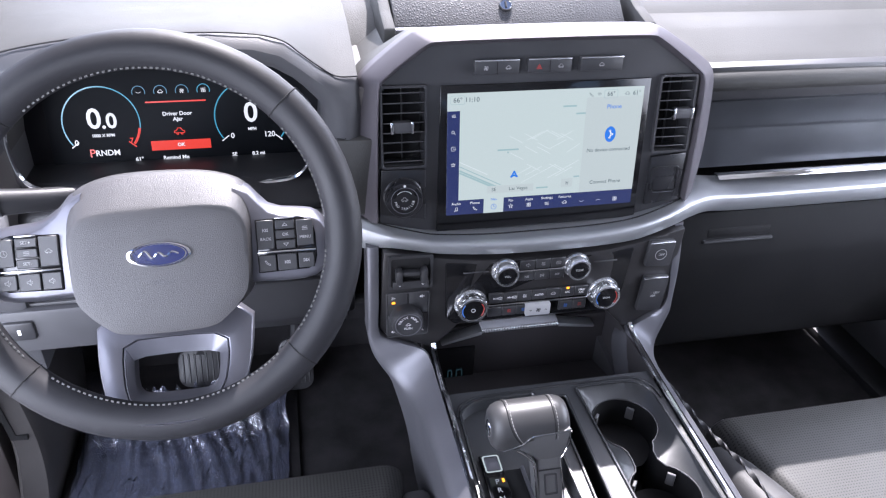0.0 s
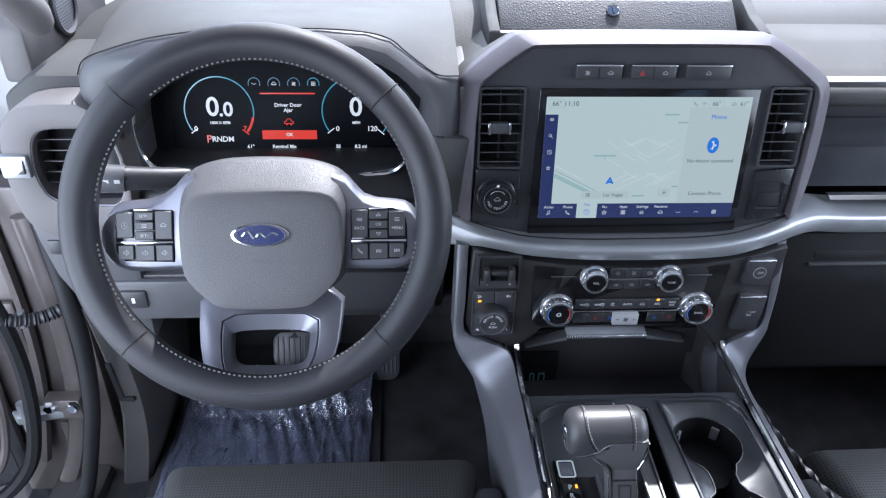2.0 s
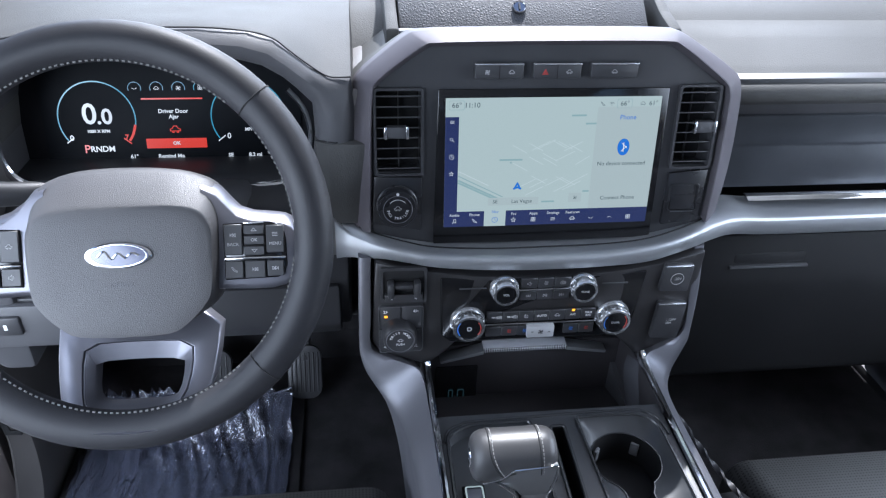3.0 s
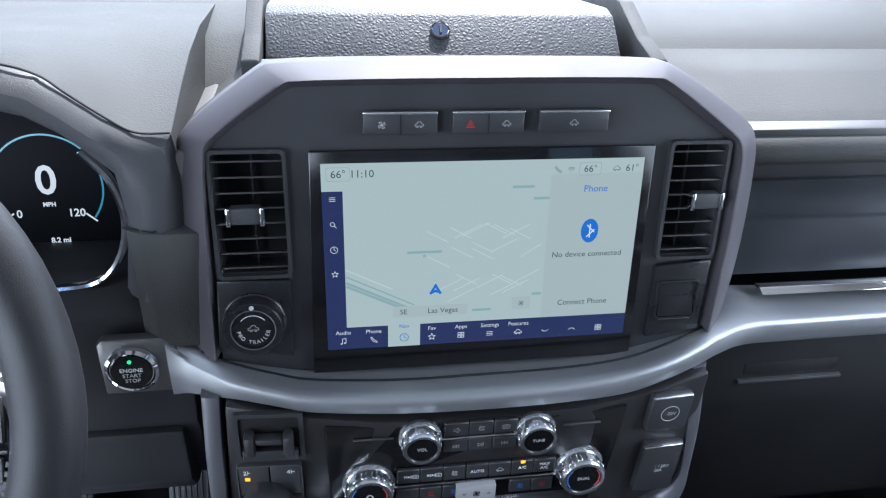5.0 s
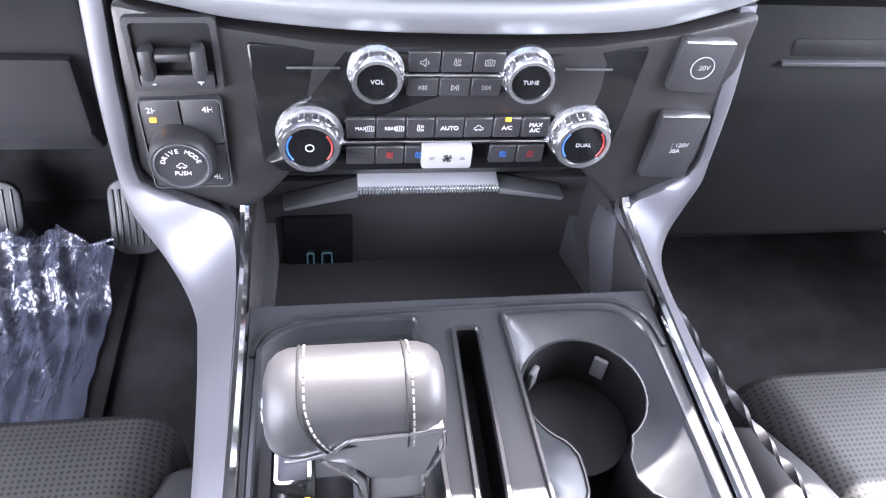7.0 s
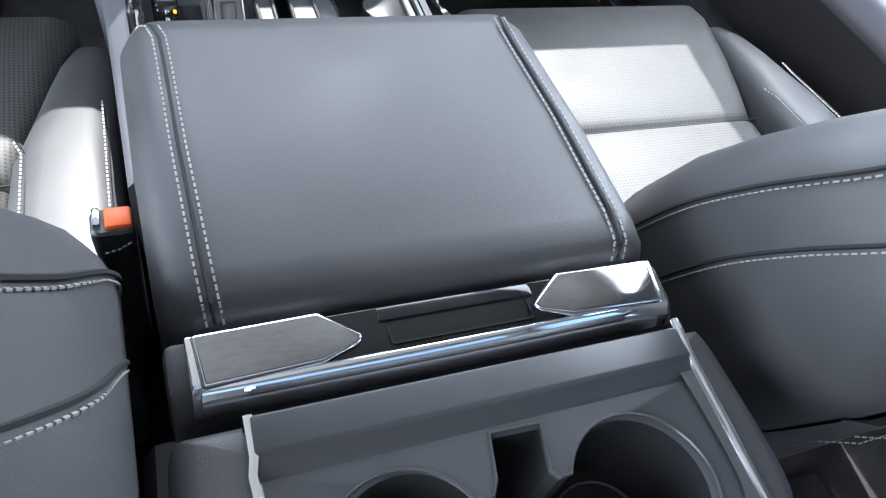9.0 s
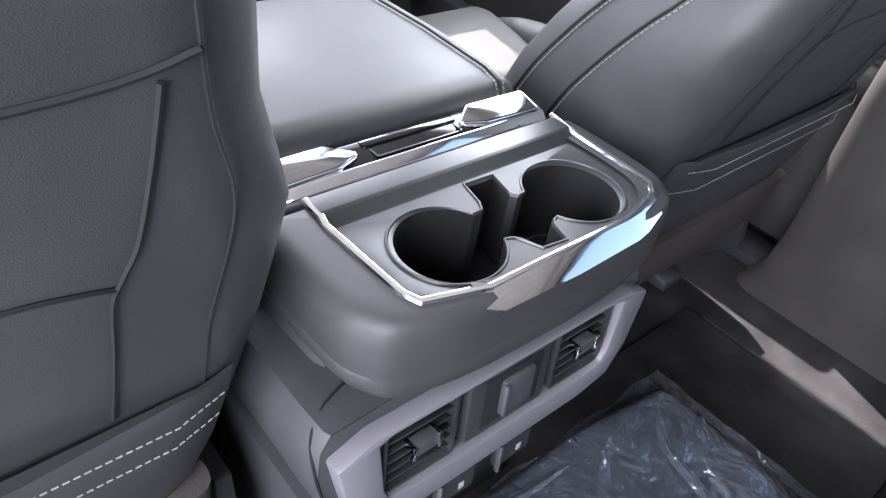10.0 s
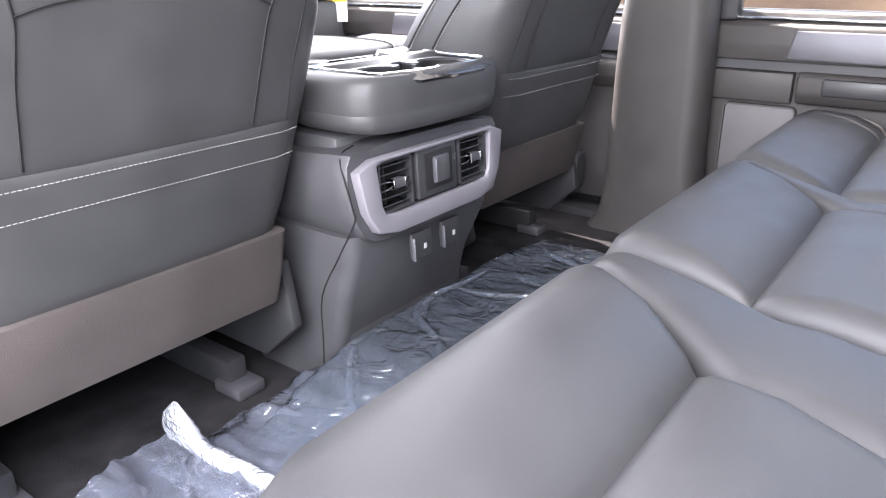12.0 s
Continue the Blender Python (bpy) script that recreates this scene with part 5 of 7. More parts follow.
# instruments
CL = pose(-0.4614, 0.1156, 0.9575, 78, 0, 0) @ Matrix.Scale(1.04, 4)
clu = thing("instrument_cluster", (-0.457, 0.08, 0.9), "digital instrument cluster with lit dials", "instrument cluster")
part("cluster_housing", prism([(-0.215, -0.066), (-0.222, 0.02), (-0.20, 0.055), (-0.14, 0.073), (0.12, 0.073), (0.17, 0.05), (0.185, 0.0), (0.18, -0.066)], "z", -0.02, -0.002, m=CL), mat("cluster_black", (0.006, 0.006, 0.008), 0.6, spec=0.15), clu)
part("cluster_screen", box(0.305, 0.118, 0.002, (0, 0.005, -0.0005), 0.0005, m=CL), mat("dark_display", (0.004, 0.005, 0.007), 0.6, spec=0.15), clu)
part("chrome_hoop", tube(smooth_line([(-0.640, 0.04, 1.00), (-0.648, 0.04, 0.966), (-0.645, 0.04, 0.925), (-0.631, 0.04, 0.905), (-0.606, 0.04, 0.898), (-0.56, 0.045, 0.893)], 6), 0.0055, 8, flat=0.6), M_CHROME, clu)
part("chrome_hoop", tube(smooth_line([(-0.310, 0.04, 1.018), (-0.293, 0.04, 0.994), (-0.287, 0.04, 0.960), (-0.296, 0.04, 0.925), (-0.316, 0.04, 0.902), (-0.345, 0.04, 0.896), (-0.40, 0.045, 0.893)], 6), 0.0055, 8, flat=0.6), M_CHROME, clu)


def arc(cx, cy, r, a0, a1, wdt, material, parent, m=CL, up=0.001):
    n = max(int(abs(a1 - a0) / 6), 3)
    an = [radians(a0 + (a1 - a0) * k / n) for k in range(n + 1)]
    bm = loft([[(cx + q * math.cos(a), cy + q * math.sin(a), up) for q in (r - wdt, r)] for a in an], closed=False)
    return part("dial_arc", bm, material, parent, m=m)


arc(-0.090, -0.003, 0.0455, 215, -10, 0.0016, G_CYAN, clu)
arc(-0.090, -0.003, 0.0455, -10, -38, 0.0030, G_RED, clu)
arc(0.089, -0.003, 0.0455, 215, -38, 0.0016, G_CYAN, clu)
for cx in (-0.090, 0.089):
    for a in (217, -40):
        part("dial_tick", box(0.011, 0.0014, 0.0003, (0.0425, 0, 0.0012)), G_WHITE if (cx > 0 or a > 0) else G_RED, clu, m=CL @ pose(cx, -0.003, 0, 0, 0, a))
for s, x, y, sz, ma in (("0", -0.098, 0.002, 0.035, G_WHITE), (".0", -0.081, -0.001, 0.026, G_WHITE), ("0", 0.089, 0.002, 0.035, G_WHITE), ("1000 X RPM", -0.090, -0.018, 0.0052, G_WHITE), ("MPH", 0.089, -0.018, 0.0052, G_WHITE), ("0", -0.122, -0.026, 0.0095, G_WHITE), ("7", -0.058, -0.026, 0.0095, G_RED), ("0", 0.064, -0.026, 0.0095, G_WHITE), ("120", 0.110, -0.026, 0.0095, G_WHITE), ("P", -0.106, -0.040, 0.014, G_RED), ("RNDM", -0.088, -0.040, 0.0100, G_WHITE), ("61°", -0.052, -0.050, 0.0070, G_WHITE), ("Driver Door\nAjar", 0.0, 0.002, 0.0068, G_WHITE), ("OK", 0.0, -0.034, 0.0060, G_WHITE), ("Remind Me", -0.008, -0.050, 0.0068, G_WHITE), ("SE", 0.064, -0.050, 0.0065, G_WHITE), ("8.2 mi", 0.094, -0.050, 0.0065, G_WHITE)):
    letters(s, sz, ma, CL @ Matrix.Translation((x, y, 0.0016)), clu, "readout", "CENTER", 0.0, 0.0006 if sz > 0.02 else 0.0002)
part("warning_bar", box(0.072, 0.012, 0.0004, (0, -0.034, 0.001), m=CL), G_RED, clu)
part("warning_line", box(0.072, 0.0018, 0.0004, (0, 0.0205, 0.001), m=CL), G_RED, clu)
icon("car", 0, -0.017, 0.0012, 0.0060, G_RED, CL, clu)
for i in range(4):
    arc(-0.042 + 0.0255 * i, 0.033, 0.008, 200, -20, 0.0010, G_CYAN if i == 3 else G_ARC, clu)
    icon(("wave", "car", "fan", "grid")[i], -0.042 + 0.0255 * i, 0.033, 0.0012, 0.0030, G_WHITE, CL, clu)

# ---- steering wheel ----
WH = pose(-0.4515, -0.196, 0.962, 63.2, 0, 0)
whl = thing("steering_wheel", (-0.4515, -0.196, 0.962), "black leather steering wheel with silver spokes", "steering wheel")
R0 = 0.1775
circ = lambda r, a, z=0.0: (r * math.cos(radians(a)), r * math.sin(radians(a)), z)
part("rim", tube([circ(R0, a, 0.0) for a in range(0, 360, 5)], 0.0185, 14, True, m=WH), M_WHEEL, whl)
for a in (44, 136, 224, 316):
    part("rim_seam", tube([(math.cos(radians(a)) * (R0 + 0.0188 * math.cos(b * 0.5236)), math.sin(radians(a)) * (R0 + 0.0188 * math.cos(b * 0.5236)), 0.0188 * math.sin(b * 0.5236)) for b in range(12)], 0.0008, 5, True, m=WH), M_DEEP, whl)
for a0, a1 in ((50, 130), (322, 352), (230, 312), (188, 218), (8, 38), (142, 172)):
    bm = stitches([circ(R0 - 0.0180, a, 0.006) for a in range(a0, a1 + 1, 2)], 0.0008, 0.0052, 0.5)
    bm.transform(WH)
    part("stitching", bm, M_RIMTHREAD, whl)
FACE = [(0.0835, -0.005), (0.081, 0.0105), (0.071, 0.0225), (0.050, 0.0275), (0.022, 0.0290), (-0.018, 0.0290), (-0.046, 0.0275), (-0.067, 0.0225), (-0.077, 0.0105), (-0.0795, -0.005), (-0.0775, -0.048), (-0.070, -0.064), (-0.054, -0.080), (-0.038, -0.0885), (0.002, -0.0905), (0.042, -0.0885), (0.058, -0.080), (0.074, -0.064), (0.0815, -0.048)]
CROWN = [(0.090, 0.0), (0.0905, 0.028), (0.082, 0.050), (0.056, 0.0615), (0.024, 0.0655), (-0.020, 0.0655), (-0.052, 0.0615), (-0.078, 0.050), (-0.0865, 0.028), (-0.086, 0.0), (-0.083, -0.048), (-0.074, -0.066), (-0.058, -0.078), (-0.040, -0.084), (0.002, -0.085), (0.044, -0.084), (0.062, -0.078), (0.078, -0.066), (0.087, -0.048)]
FACE, CROWN = ([(p.x, p.y) for p in smooth_line([(x, y, 0) for x, y in o], 3, True)] for o in (FACE, CROWN))


def hub_ring(k, z):
    return [(u * (1 - k) + x * k, v * (1 - k) + y * k, z) for (x, y), (u, v) in zip(FACE, CROWN)]


part("airbag_cover", loft([hub_ring(0, -0.055), hub_ring(0, -0.040), hub_ring(0.04, -0.0345), hub_ring(0.15, -0.029), hub_ring(0.5, -0.0165), hub_ring(0.88, -0.0035), hub_ring(0.96, -0.0012), hub_ring(1.0, -0.0003)] + [[(0.002 + (x - 0.002) * k, -0.03 + (y + 0.03) * k, z) for x, y in FACE] for k, z in ((0.95, 0.0008), (0.75, 0.0020), (0.4, 0.0030))], m=WH), M_PAD, whl, angle=60)
# badge: a plain blue oval in a chrome ring
BZ = Matrix.Translation((0.002, -0.0140, 0.0028))
oval = lambda k: [(0.0295 * k * math.cos(a * math.pi / 16), 0.0120 * k * math.sin(a * math.pi / 16)) for a in range(32)]
bdg = part("badge", prism(oval(1.0), "z", -0.003, 0.0022, 0.0008, m=WH @ BZ), M_CHROME, whl, "chrome ringed blue oval badge")
part("badge_field", prism(oval(0.90), "z", 0.0, 0.0028, m=WH @ BZ), M_BLUE, bdg)
part("badge_line", frame_prism(oval(0.86), oval(0.82), "z", 0.0026, 0.0031, m=WH @ BZ), M_CHROME, bdg)
part("badge_bar", tube(smooth_line([(-0.018, -0.001, 0.003), (-0.012, 0.004, 0.003), (-0.006, -0.003, 0.003), (0.0, 0.002, 0.003), (0.006, -0.002, 0.003), (0.012, 0.002, 0.003), (0.018, 0.0, 0.003)], 5), 0.0011, 5, m=WH @ BZ), M_CHROME, bdg)
letters("AIRBAG", 0.0062, M_DARK, WH @ Matrix.Translation((0.003, -0.041, 0.0030)), whl)
for s in (-1, 1):
    arm_ = [(0.070, 0.054, -0.052), (0.084, 0.047, -0.052), (0.0935, 0.0360, -0.0520), (0.104, 0.0270, -0.0525), (0.117, 0.0225, -0.0530), (0.135, 0.0208, -0.0525), (0.147, 0.0190, -0.0500), (0.1545, 0.0150, -0.0450), (0.1600, 0.0080, -0.0370), (0.1630, 0.0000, -0.0280)]
    sp = part("spoke", loft([[(0.002 * (x < 0.1) + s * x, q, z) for q, z in ((t, -0.050), (t, -0.036), (t - 0.0035, -0.0305), (t - 0.0085, -0.0200), (t - 0.011, -0.0185), (b + 0.006, -0.0185), (b + 0.002, -0.0200), (b, -0.0245), (b, -0.050))] for x, t, b in arm_], m=WH), M_SPOKE, whl, "satin silver spoke", angle=50)
    cx = 0.0005
    padm = [(cx + s * x, y) for x, y in ((0.0905, 0.0108), (0.1335, 0.0122), (0.1415, 0.0095), (0.1478, 0.0020), (0.1492, -0.0060), (0.1495, -0.0295), (0.1470, -0.0375), (0.1405, -0.0418), (0.0905, -0.0430))]
    pd = part("switch_pad", prism(padm if s > 0 else padm[::-1], "z", -0.0205, -0.0172, 0.0012, m=WH), M_GLOSS, sp)
    part("pad_line", box(0.0575, 0.0022, 0.003, (cx + s * 0.1200, -0.0222, -0.0158), 0.0006, m=WH), M_CHROME, pd)
    part("pad_glint", box(0.019, 0.0014, 0.0022, (cx + s * 0.1195, 0.0112, -0.0160), 0.0004, m=WH), M_KNOB, pd)
    for x, y, w, h, word, sign in ((0.1000, -0.0045, 0.0180, 0.0300, "" if s < 0 else "BACK", "car" if s < 0 else "back"), (0.1195, 0.0048, 0.0200, 0.0098, "SET+" if s < 0 else "", "up"), (0.1195, -0.0052, 0.0200, 0.0094, "" if s < 0 else "OK", "menu"), (0.1195, -0.0152, 0.0200, 0.0098, "SET-" if s < 0 else "", "down"), (0.1390, -0.0045, 0.0175, 0.0270, "" if s < 0 else "MENU", "ring" if s < 0 else "menu"), (0.1000, -0.0330, 0.0180, 0.0175, "", "speaker" if s < 0 else "phone"), (0.1195, -0.0330, 0.0200, 0.0175, "", "speaker" if s < 0 else "back"), (0.1385, -0.0325, 0.0165, 0.0160, "", "speaker" if s < 0 else "skip")):
        b = part("button", box(w - 0.0008, h - 0.0008, 0.003, (cx + s * x, y, -0.0162), 0.0008, 1, m=WH), M_BLACK, pd)
        low = 0.0045 if word in ("BACK", "MENU") else 0.0
        if word:
            letters(word, 0.0042, M_GREYPRINT, WH @ Matrix.Translation((cx + s * x, y - low, -0.0145)), b)
        if not word or low:
            icon(sign, cx + s * x, y + low, -0.0144, 0.0030, M_GREYPRINT, WH, b)
# lower spoke: a silver frame that leans forward from under the cover to the rim
LOW_OUT = [(-0.0765, -0.078), (-0.0730, -0.128), (-0.0665, -0.150), (-0.0555, -0.1655), (-0.037, -0.175), (0.002, -0.1772), (0.041, -0.175), (0.0595, -0.1655), (0.0705, -0.150), (0.0770, -0.128), (0.0805, -0.078), (0.002, -0.070)]
LOW_IN = [(-0.0490, -0.1045), (-0.0500, -0.128), (-0.0450, -0.153), (-0.034, -0.162), (-0.015, -0.1642), (0.002, -0.165), (0.019, -0.1642), (0.038, -0.162), (0.0490, -0.153), (0.0540, -0.128), (0.0530, -0.1045), (0.002, -0.1025)]
LOW_GAP = [(-0.0405, -0.1230), (-0.0415, -0.132), (-0.0390, -0.151), (-0.031, -0.1583), (-0.014, -0.159), (0.002, -0.159), (0.018, -0.159), (0.033, -0.1583), (0.0410, -0.151), (0.0430, -0.132), (0.0420, -0.1230), (0.002, -0.1212)]
LOW_OUT, LOW_IN, LOW_GAP = (eased(o, 1) for o in (LOW_OUT, LOW_IN, LOW_GAP))
lean = lambda o, dz, k=1.0: [(0.002 + (x - 0.002) * k, -0.128 + (y + 0.128) * k, -0.044 - (y + 0.1) * 0.486 + 0.027 * max((-0.138 - y) / 0.039, 0.0) ** 1.4 + dz) for x, y in o]
lw = part("lower_spoke", loft([lean(LOW_OUT, -0.024), lean(LOW_OUT, -0.004), lean(LOW_OUT, -0.0012, 0.985), lean(LOW_OUT, 0.0, 0.965), lean(LOW_IN, 0.0, 1.035), lean(LOW_IN, -0.0006, 1.012), lean(LOW_IN, -0.006, 1.005)], caps=False, m=WH), M_SPOKE, whl, "satin silver lower spoke", angle=50)
part("lower_well", loft([lean(LOW_IN, -0.006, 0.998), lean(LOW_IN, -0.0022, 0.990), lean(LOW_IN, -0.0016, 0.970), lean(LOW_GAP, -0.0135, 1.02), lean(LOW_GAP, -0.016), lean(LOW_GAP, -0.034)], caps=False, m=WH), M_SPOKE, lw, "recessed silver surround", angle=50)
part("hub_back", lathe([(0, -0.10), (0.045, -0.10), (0.06, -0.07), (0.06, -0.052), (0, -0.052)], 28), M_BLACK, whl, m=WH)
# stalk
stalk = thing("indicator_stalk", (-0.56, -0.08, 0.95), "black indicator stalk beside the steering column", "stalk")
part("lever", tube(smooth_line([(-0.49, -0.05, 0.945), (-0.56, -0.085, 0.955), (-0.615, -0.10, 0.962)]), lambda u: 0.010 + 0.004 * u, 10), M_BLACK, stalk)
part("lever_tip", tube([(-0.612, -0.10, 0.962), (-0.648, -0.105, 0.966)], 0.0148, 12), M_DARK, stalk)
for dx in (0.0, 0.012):
    part("symbol", box(0.006, 0.0004, 0.004, (-0.628 + dx, -0.1165, 0.966)), M_GREYPRINT, stalk)
# parking brake switches under the dash
pk = thing("switch_panel", (-0.65, -0.005, 0.72), "grey panel with parking switches under the dash", "switch panel")
part("plate", box(0.14, 0.014, 0.066, (-0.645, -0.006, 0.728), 0.006), M_DARK, pk)
part("rocker", box(0.036, 0.008, 0.028, (-0.675, -0.014, 0.733), 0.003), M_BLACK, pk)
part("release_lever", box(0.022, 0.010, 0.032, (-0.712, -0.012, 0.728), 0.004), M_BLACK, pk)
part("symbol", box(0.004, 0.0004, 0.008, (-0.675, -0.0183, 0.733)), M_WHITE, pk)
# pedals
for nm, x, z, w, h, lb in (("brake_pedal", -0.525, 0.372, 0.085, 0.075, "ribbed black brake pedal"), ("accelerator_pedal", -0.347, 0.355, 0.065, 0.105, "ribbed black accelerator pedal")):
    pdl = thing(nm, (x, 0.3, z), lb, "pedal")
    mm = pose(x, 0.30, z, 62, 0, 0)
    part("pad", prism(ring_round(w / 2, h / 2, 0.022, 4), "z", -0.007, 0.006, 0.003), M_BLACK, pdl, m=mm)
    rb = mesh_of("tread", box(0.0035, h * 0.74, 0.003, (0, 0, 0.0068), 0.001, 1), M_BLACK)
    for i in range(7):
        part("tread", rb, M_BLACK, pdl, m=mm @ Matrix.Translation((-w * 0.38 + w * 0.76 * i / 6, 0, 0)))
    part("arm", tube([(x, 0.31, z + 0.02), (x + 0.01, 0.42, z + 0.12), (x + 0.01, 0.46, 0.58)], 0.010, 8), M_BLACK, pdl)


# crumpled protective film
def film_rows(x0, x1, y0, y1, height, seed, amp, step, across, along_):
    """Points of a film sheet: long sharp pleats that run along y, on a given height."""
    nx, ny = int((x1 - x0) / step), int((y1 - y0) / step)
    rows = []
    for j in range(ny + 1):
        row = []
        for i in range(nx + 1):
            x, y = x0 + (x1 - x0) * i / nx, y0 + (y1 - y0) * j / ny
            q = noise.noise((x * 4, y * 4 + seed, 4.4)) * 0.05
            broad = noise.noise((x * 6 + seed, y * 4, 0.3))
            pleat = 1 - 2 * abs(noise.noise(((x + q) * across + seed, (y - q) * along_ + seed, 1.7)))
            fine = 1 - 2 * abs(noise.noise(((x + 1.5 * q) * across * 2.7, y * along_ * 1.6 + seed, 2.2)))
            edge = min(x - x0, x1 - x, 0.02) / 0.02
            wob = 0.006 * noise.noise((y * 25, seed, 0)) * (i in (0, nx))
            row.append((x + wob, y + 0.010 * noise.noise((x * 14, seed, 3.0)) * (j in (0, ny)), height(x, y) + (amp(y) if callable(amp) else amp) * (0.25 + 0.75 * edge) * (0.5 * broad + 0.75 * max(pleat, 0) ** 2 + 0.25 * max(fine, 0) ** 2)))
        rows.append(row)
    return rows


solo("floor_mat", box(0.40, 0.42, 0.010, (-0.55, 0.10, 0.291), 0.004), M_CARPET, "black carpet floor mat in the driver footwell", "floor mat")
pf = thing("protective_film", (-0.55, 0.1, 0.297), "crumpled clear plastic film over the driver floor mat", "plastic film")
part("sheet", loft(film_rows(-0.735, -0.370, -0.14, 0.262, lambda x, y: 0.300 + 0.45 * max(y - 0.175, 0), 3.1, lambda y: 0.008 + 0.026 * min(max((y - 0.12) / 0.08, 0), 1), 0.0045, 48, 8), closed=False), M_FILM_BLUE, pf, angle=70)
part("hem", tube(smooth_line([(-0.735 + 0.0365 * k, 0.261 + 0.004 * math.sin(k * 2.1), 0.343 + 0.005 * math.sin(k * 3.3)) for k in range(11)], 4), 0.0028, 6), M_FILM_BLUE, pf, "rolled hem of the film")

# ---- centre console ----
con = thing("centre_console", (0, -0.5, 0.29), "black centre console with silver sides and chrome rails", "console")
# silver side cheeks: one sheet from the uprights beside the panel down to the console's flanks
CHEEK = {-1: [(-0.2350, -0.0300, 0.828, -0.2190, -0.0330, 0.828), (-0.2362, -0.0400, 0.772, -0.2208, -0.0430, 0.772), (-0.2370, -0.0420, 0.738, -0.2215, -0.0450, 0.740), (-0.2372, -0.0430, 0.703, -0.2225, -0.0460, 0.706), (-0.2365, -0.0460, 0.683, -0.2160, -0.0490, 0.690), (-0.2300, -0.0540, 0.660, -0.1900, -0.0580, 0.684), (-0.2130, -0.0680, 0.638, -0.1620, -0.0680, 0.678), (-0.1975, -0.0900, 0.629, -0.1535, -0.0850, 0.669), (-0.1870, -0.1150, 0.629, -0.1515, -0.1150, 0.662), (-0.1815, -0.1500, 0.632, -0.1505, -0.1500, 0.660), (-0.1755, -0.2100, 0.635, -0.1500, -0.2100, 0.658), (-0.1710, -0.3000, 0.635, -0.1490, -0.3000, 0.655), (-0.1680, -0.5000, 0.630, -0.1485, -0.5000, 0.648)],
         1: [(0.2140, -0.0280, 0.828, 0.1990, -0.0310, 0.828), (0.2147, -0.0400, 0.772, 0.2005, -0.0430, 0.772), (0.2172, -0.0400, 0.739, 0.2036, -0.0440, 0.739), (0.2178, -0.0410, 0.703, 0.2060, -0.0450, 0.705), (0.2165, -0.0450, 0.682, 0.1955, -0.0490, 0.689), (0.2060, -0.0530, 0.662, 0.1720, -0.0580, 0.684), (0.1930, -0.0660, 0.643, 0.1480, -0.0660, 0.678), (0.1830, -0.0850, 0.633, 0.1470, -0.0820, 0.669), (0.1775, -0.1100, 0.632, 0.1480, -0.1150, 0.662), (0.1750, -0.1500, 0.634, 0.1500, -0.1500, 0.660), (0.1735, -0.2200, 0.636, 0.1515, -0.2200, 0.658), (0.1718, -0.3100, 0.636, 0.1515, -0.3100, 0.655), (0.1690, -0.5000, 0.630, 0.1490, -0.5000, 0.648)]}
BACKING = [(0, 0.035, 0)] * 5 + [(0.008, 0.040, -0.015), (0.010, 0.035, -0.045), (0.010, 0.015, -0.09)] + [(0.008, 0.0, -0.16)] * 5
for s in (-1, 1):
    edge_o = smooth_line([q[:3] for q in CHEEK[s]], 5)
    edge_i = smooth_line([q[3:] for q in CHEEK[s]], 5)
    deep_ = smooth_line(BACKING, 5)
    sect = []
    for o, i, d in zip(edge_o, edge_i, deep_):
        d = Vector((-s * d.x, d.y, d.z))
        n = d.normalized() * -0.0022
        sect.append([o + d, o + d * 0.08, o + (i - o) * 0.07 + n * 0.7, o + (i - o) * 0.3 + n, o + (i - o) * 0.65 + n, i + (o - i) * 0.05 + n * 0.4, i + d * 0.06, i + d])
    part("side_cheek", loft(sect), M_SATIN, con, "satin silver side panel", angle=60)
    part("chrome_rail", tube(smooth_line([(s * 0.1485 - 0.004 * (s > 0), -0.060, 0.680), (s * 0.1485 - 0.003 * (s > 0), -0.070, 0.672), (s * 0.1475, -0.11, 0.6635), (s * 0.1465, -0.20, 0.660), (s * 0.1465, -0.32, 0.656), (s * 0.1465, -0.50, 0.649)], 5), 0.0042, 8), M_CHROME, con, "chrome rail")
    part("lower_side", prism([(0.10, 0.29), (0.02, 0.60), (-0.10, 0.58), (-0.20, 0.56), (-0.50, 0.56), (-0.82, 0.58), (-0.82, 0.29)], "x", *((0.135, 0.15) if s > 0 else (-0.15, -0.135))), M_DARK, con)
# phone bin
M_BIN = mat("bin_black", (0.046, 0.043, 0.046), 0.38, vary=0.08, spec=0.3)
part("bin_back", box(0.30, 0.01, 0.10, (0, 0.015, 0.595), 0.002), M_BIN, con)
part("bin_floor", prism([(0.02, 0.545), (-0.15, 0.60), (-0.15, 0.58), (0.02, 0.525)], "x", -0.148, 0.148), M_BIN, con)
part("bin_left", box(0.006, 0.17, 0.10, (-0.146, -0.07, 0.61)), M_BIN, con)
part("bin_right", box(0.006, 0.17, 0.10, (0.146, -0.07, 0.61)), M_BIN, con)
us = part("usb_plate", box(0.062, 0.004, 0.060, (-0.098, 0.008, 0.578), 0.002), M_GLOSS, con)
for dx, w in ((-0.008, 0.007), (0.007, 0.010)):
    part("usb_port", frame_prism([(-0.098 + dx + a, 0.556 + b) for a, b in ring_round(w / 2, 0.009, 0.002, 2)], [(-0.098 + dx + a, 0.556 + b) for a, b in ring_round(w / 2 - 0.0012, 0.0078, 0.0015, 2)], "y", 0.004, 0.0055), glow("usb_light", (0.2, 0.5, 0.6), 0.012), us)
# shifter plate with its openings
CUPS = ((0.0775, -0.2132, 0.0425), (0.0815, -0.3265, 0.0430))


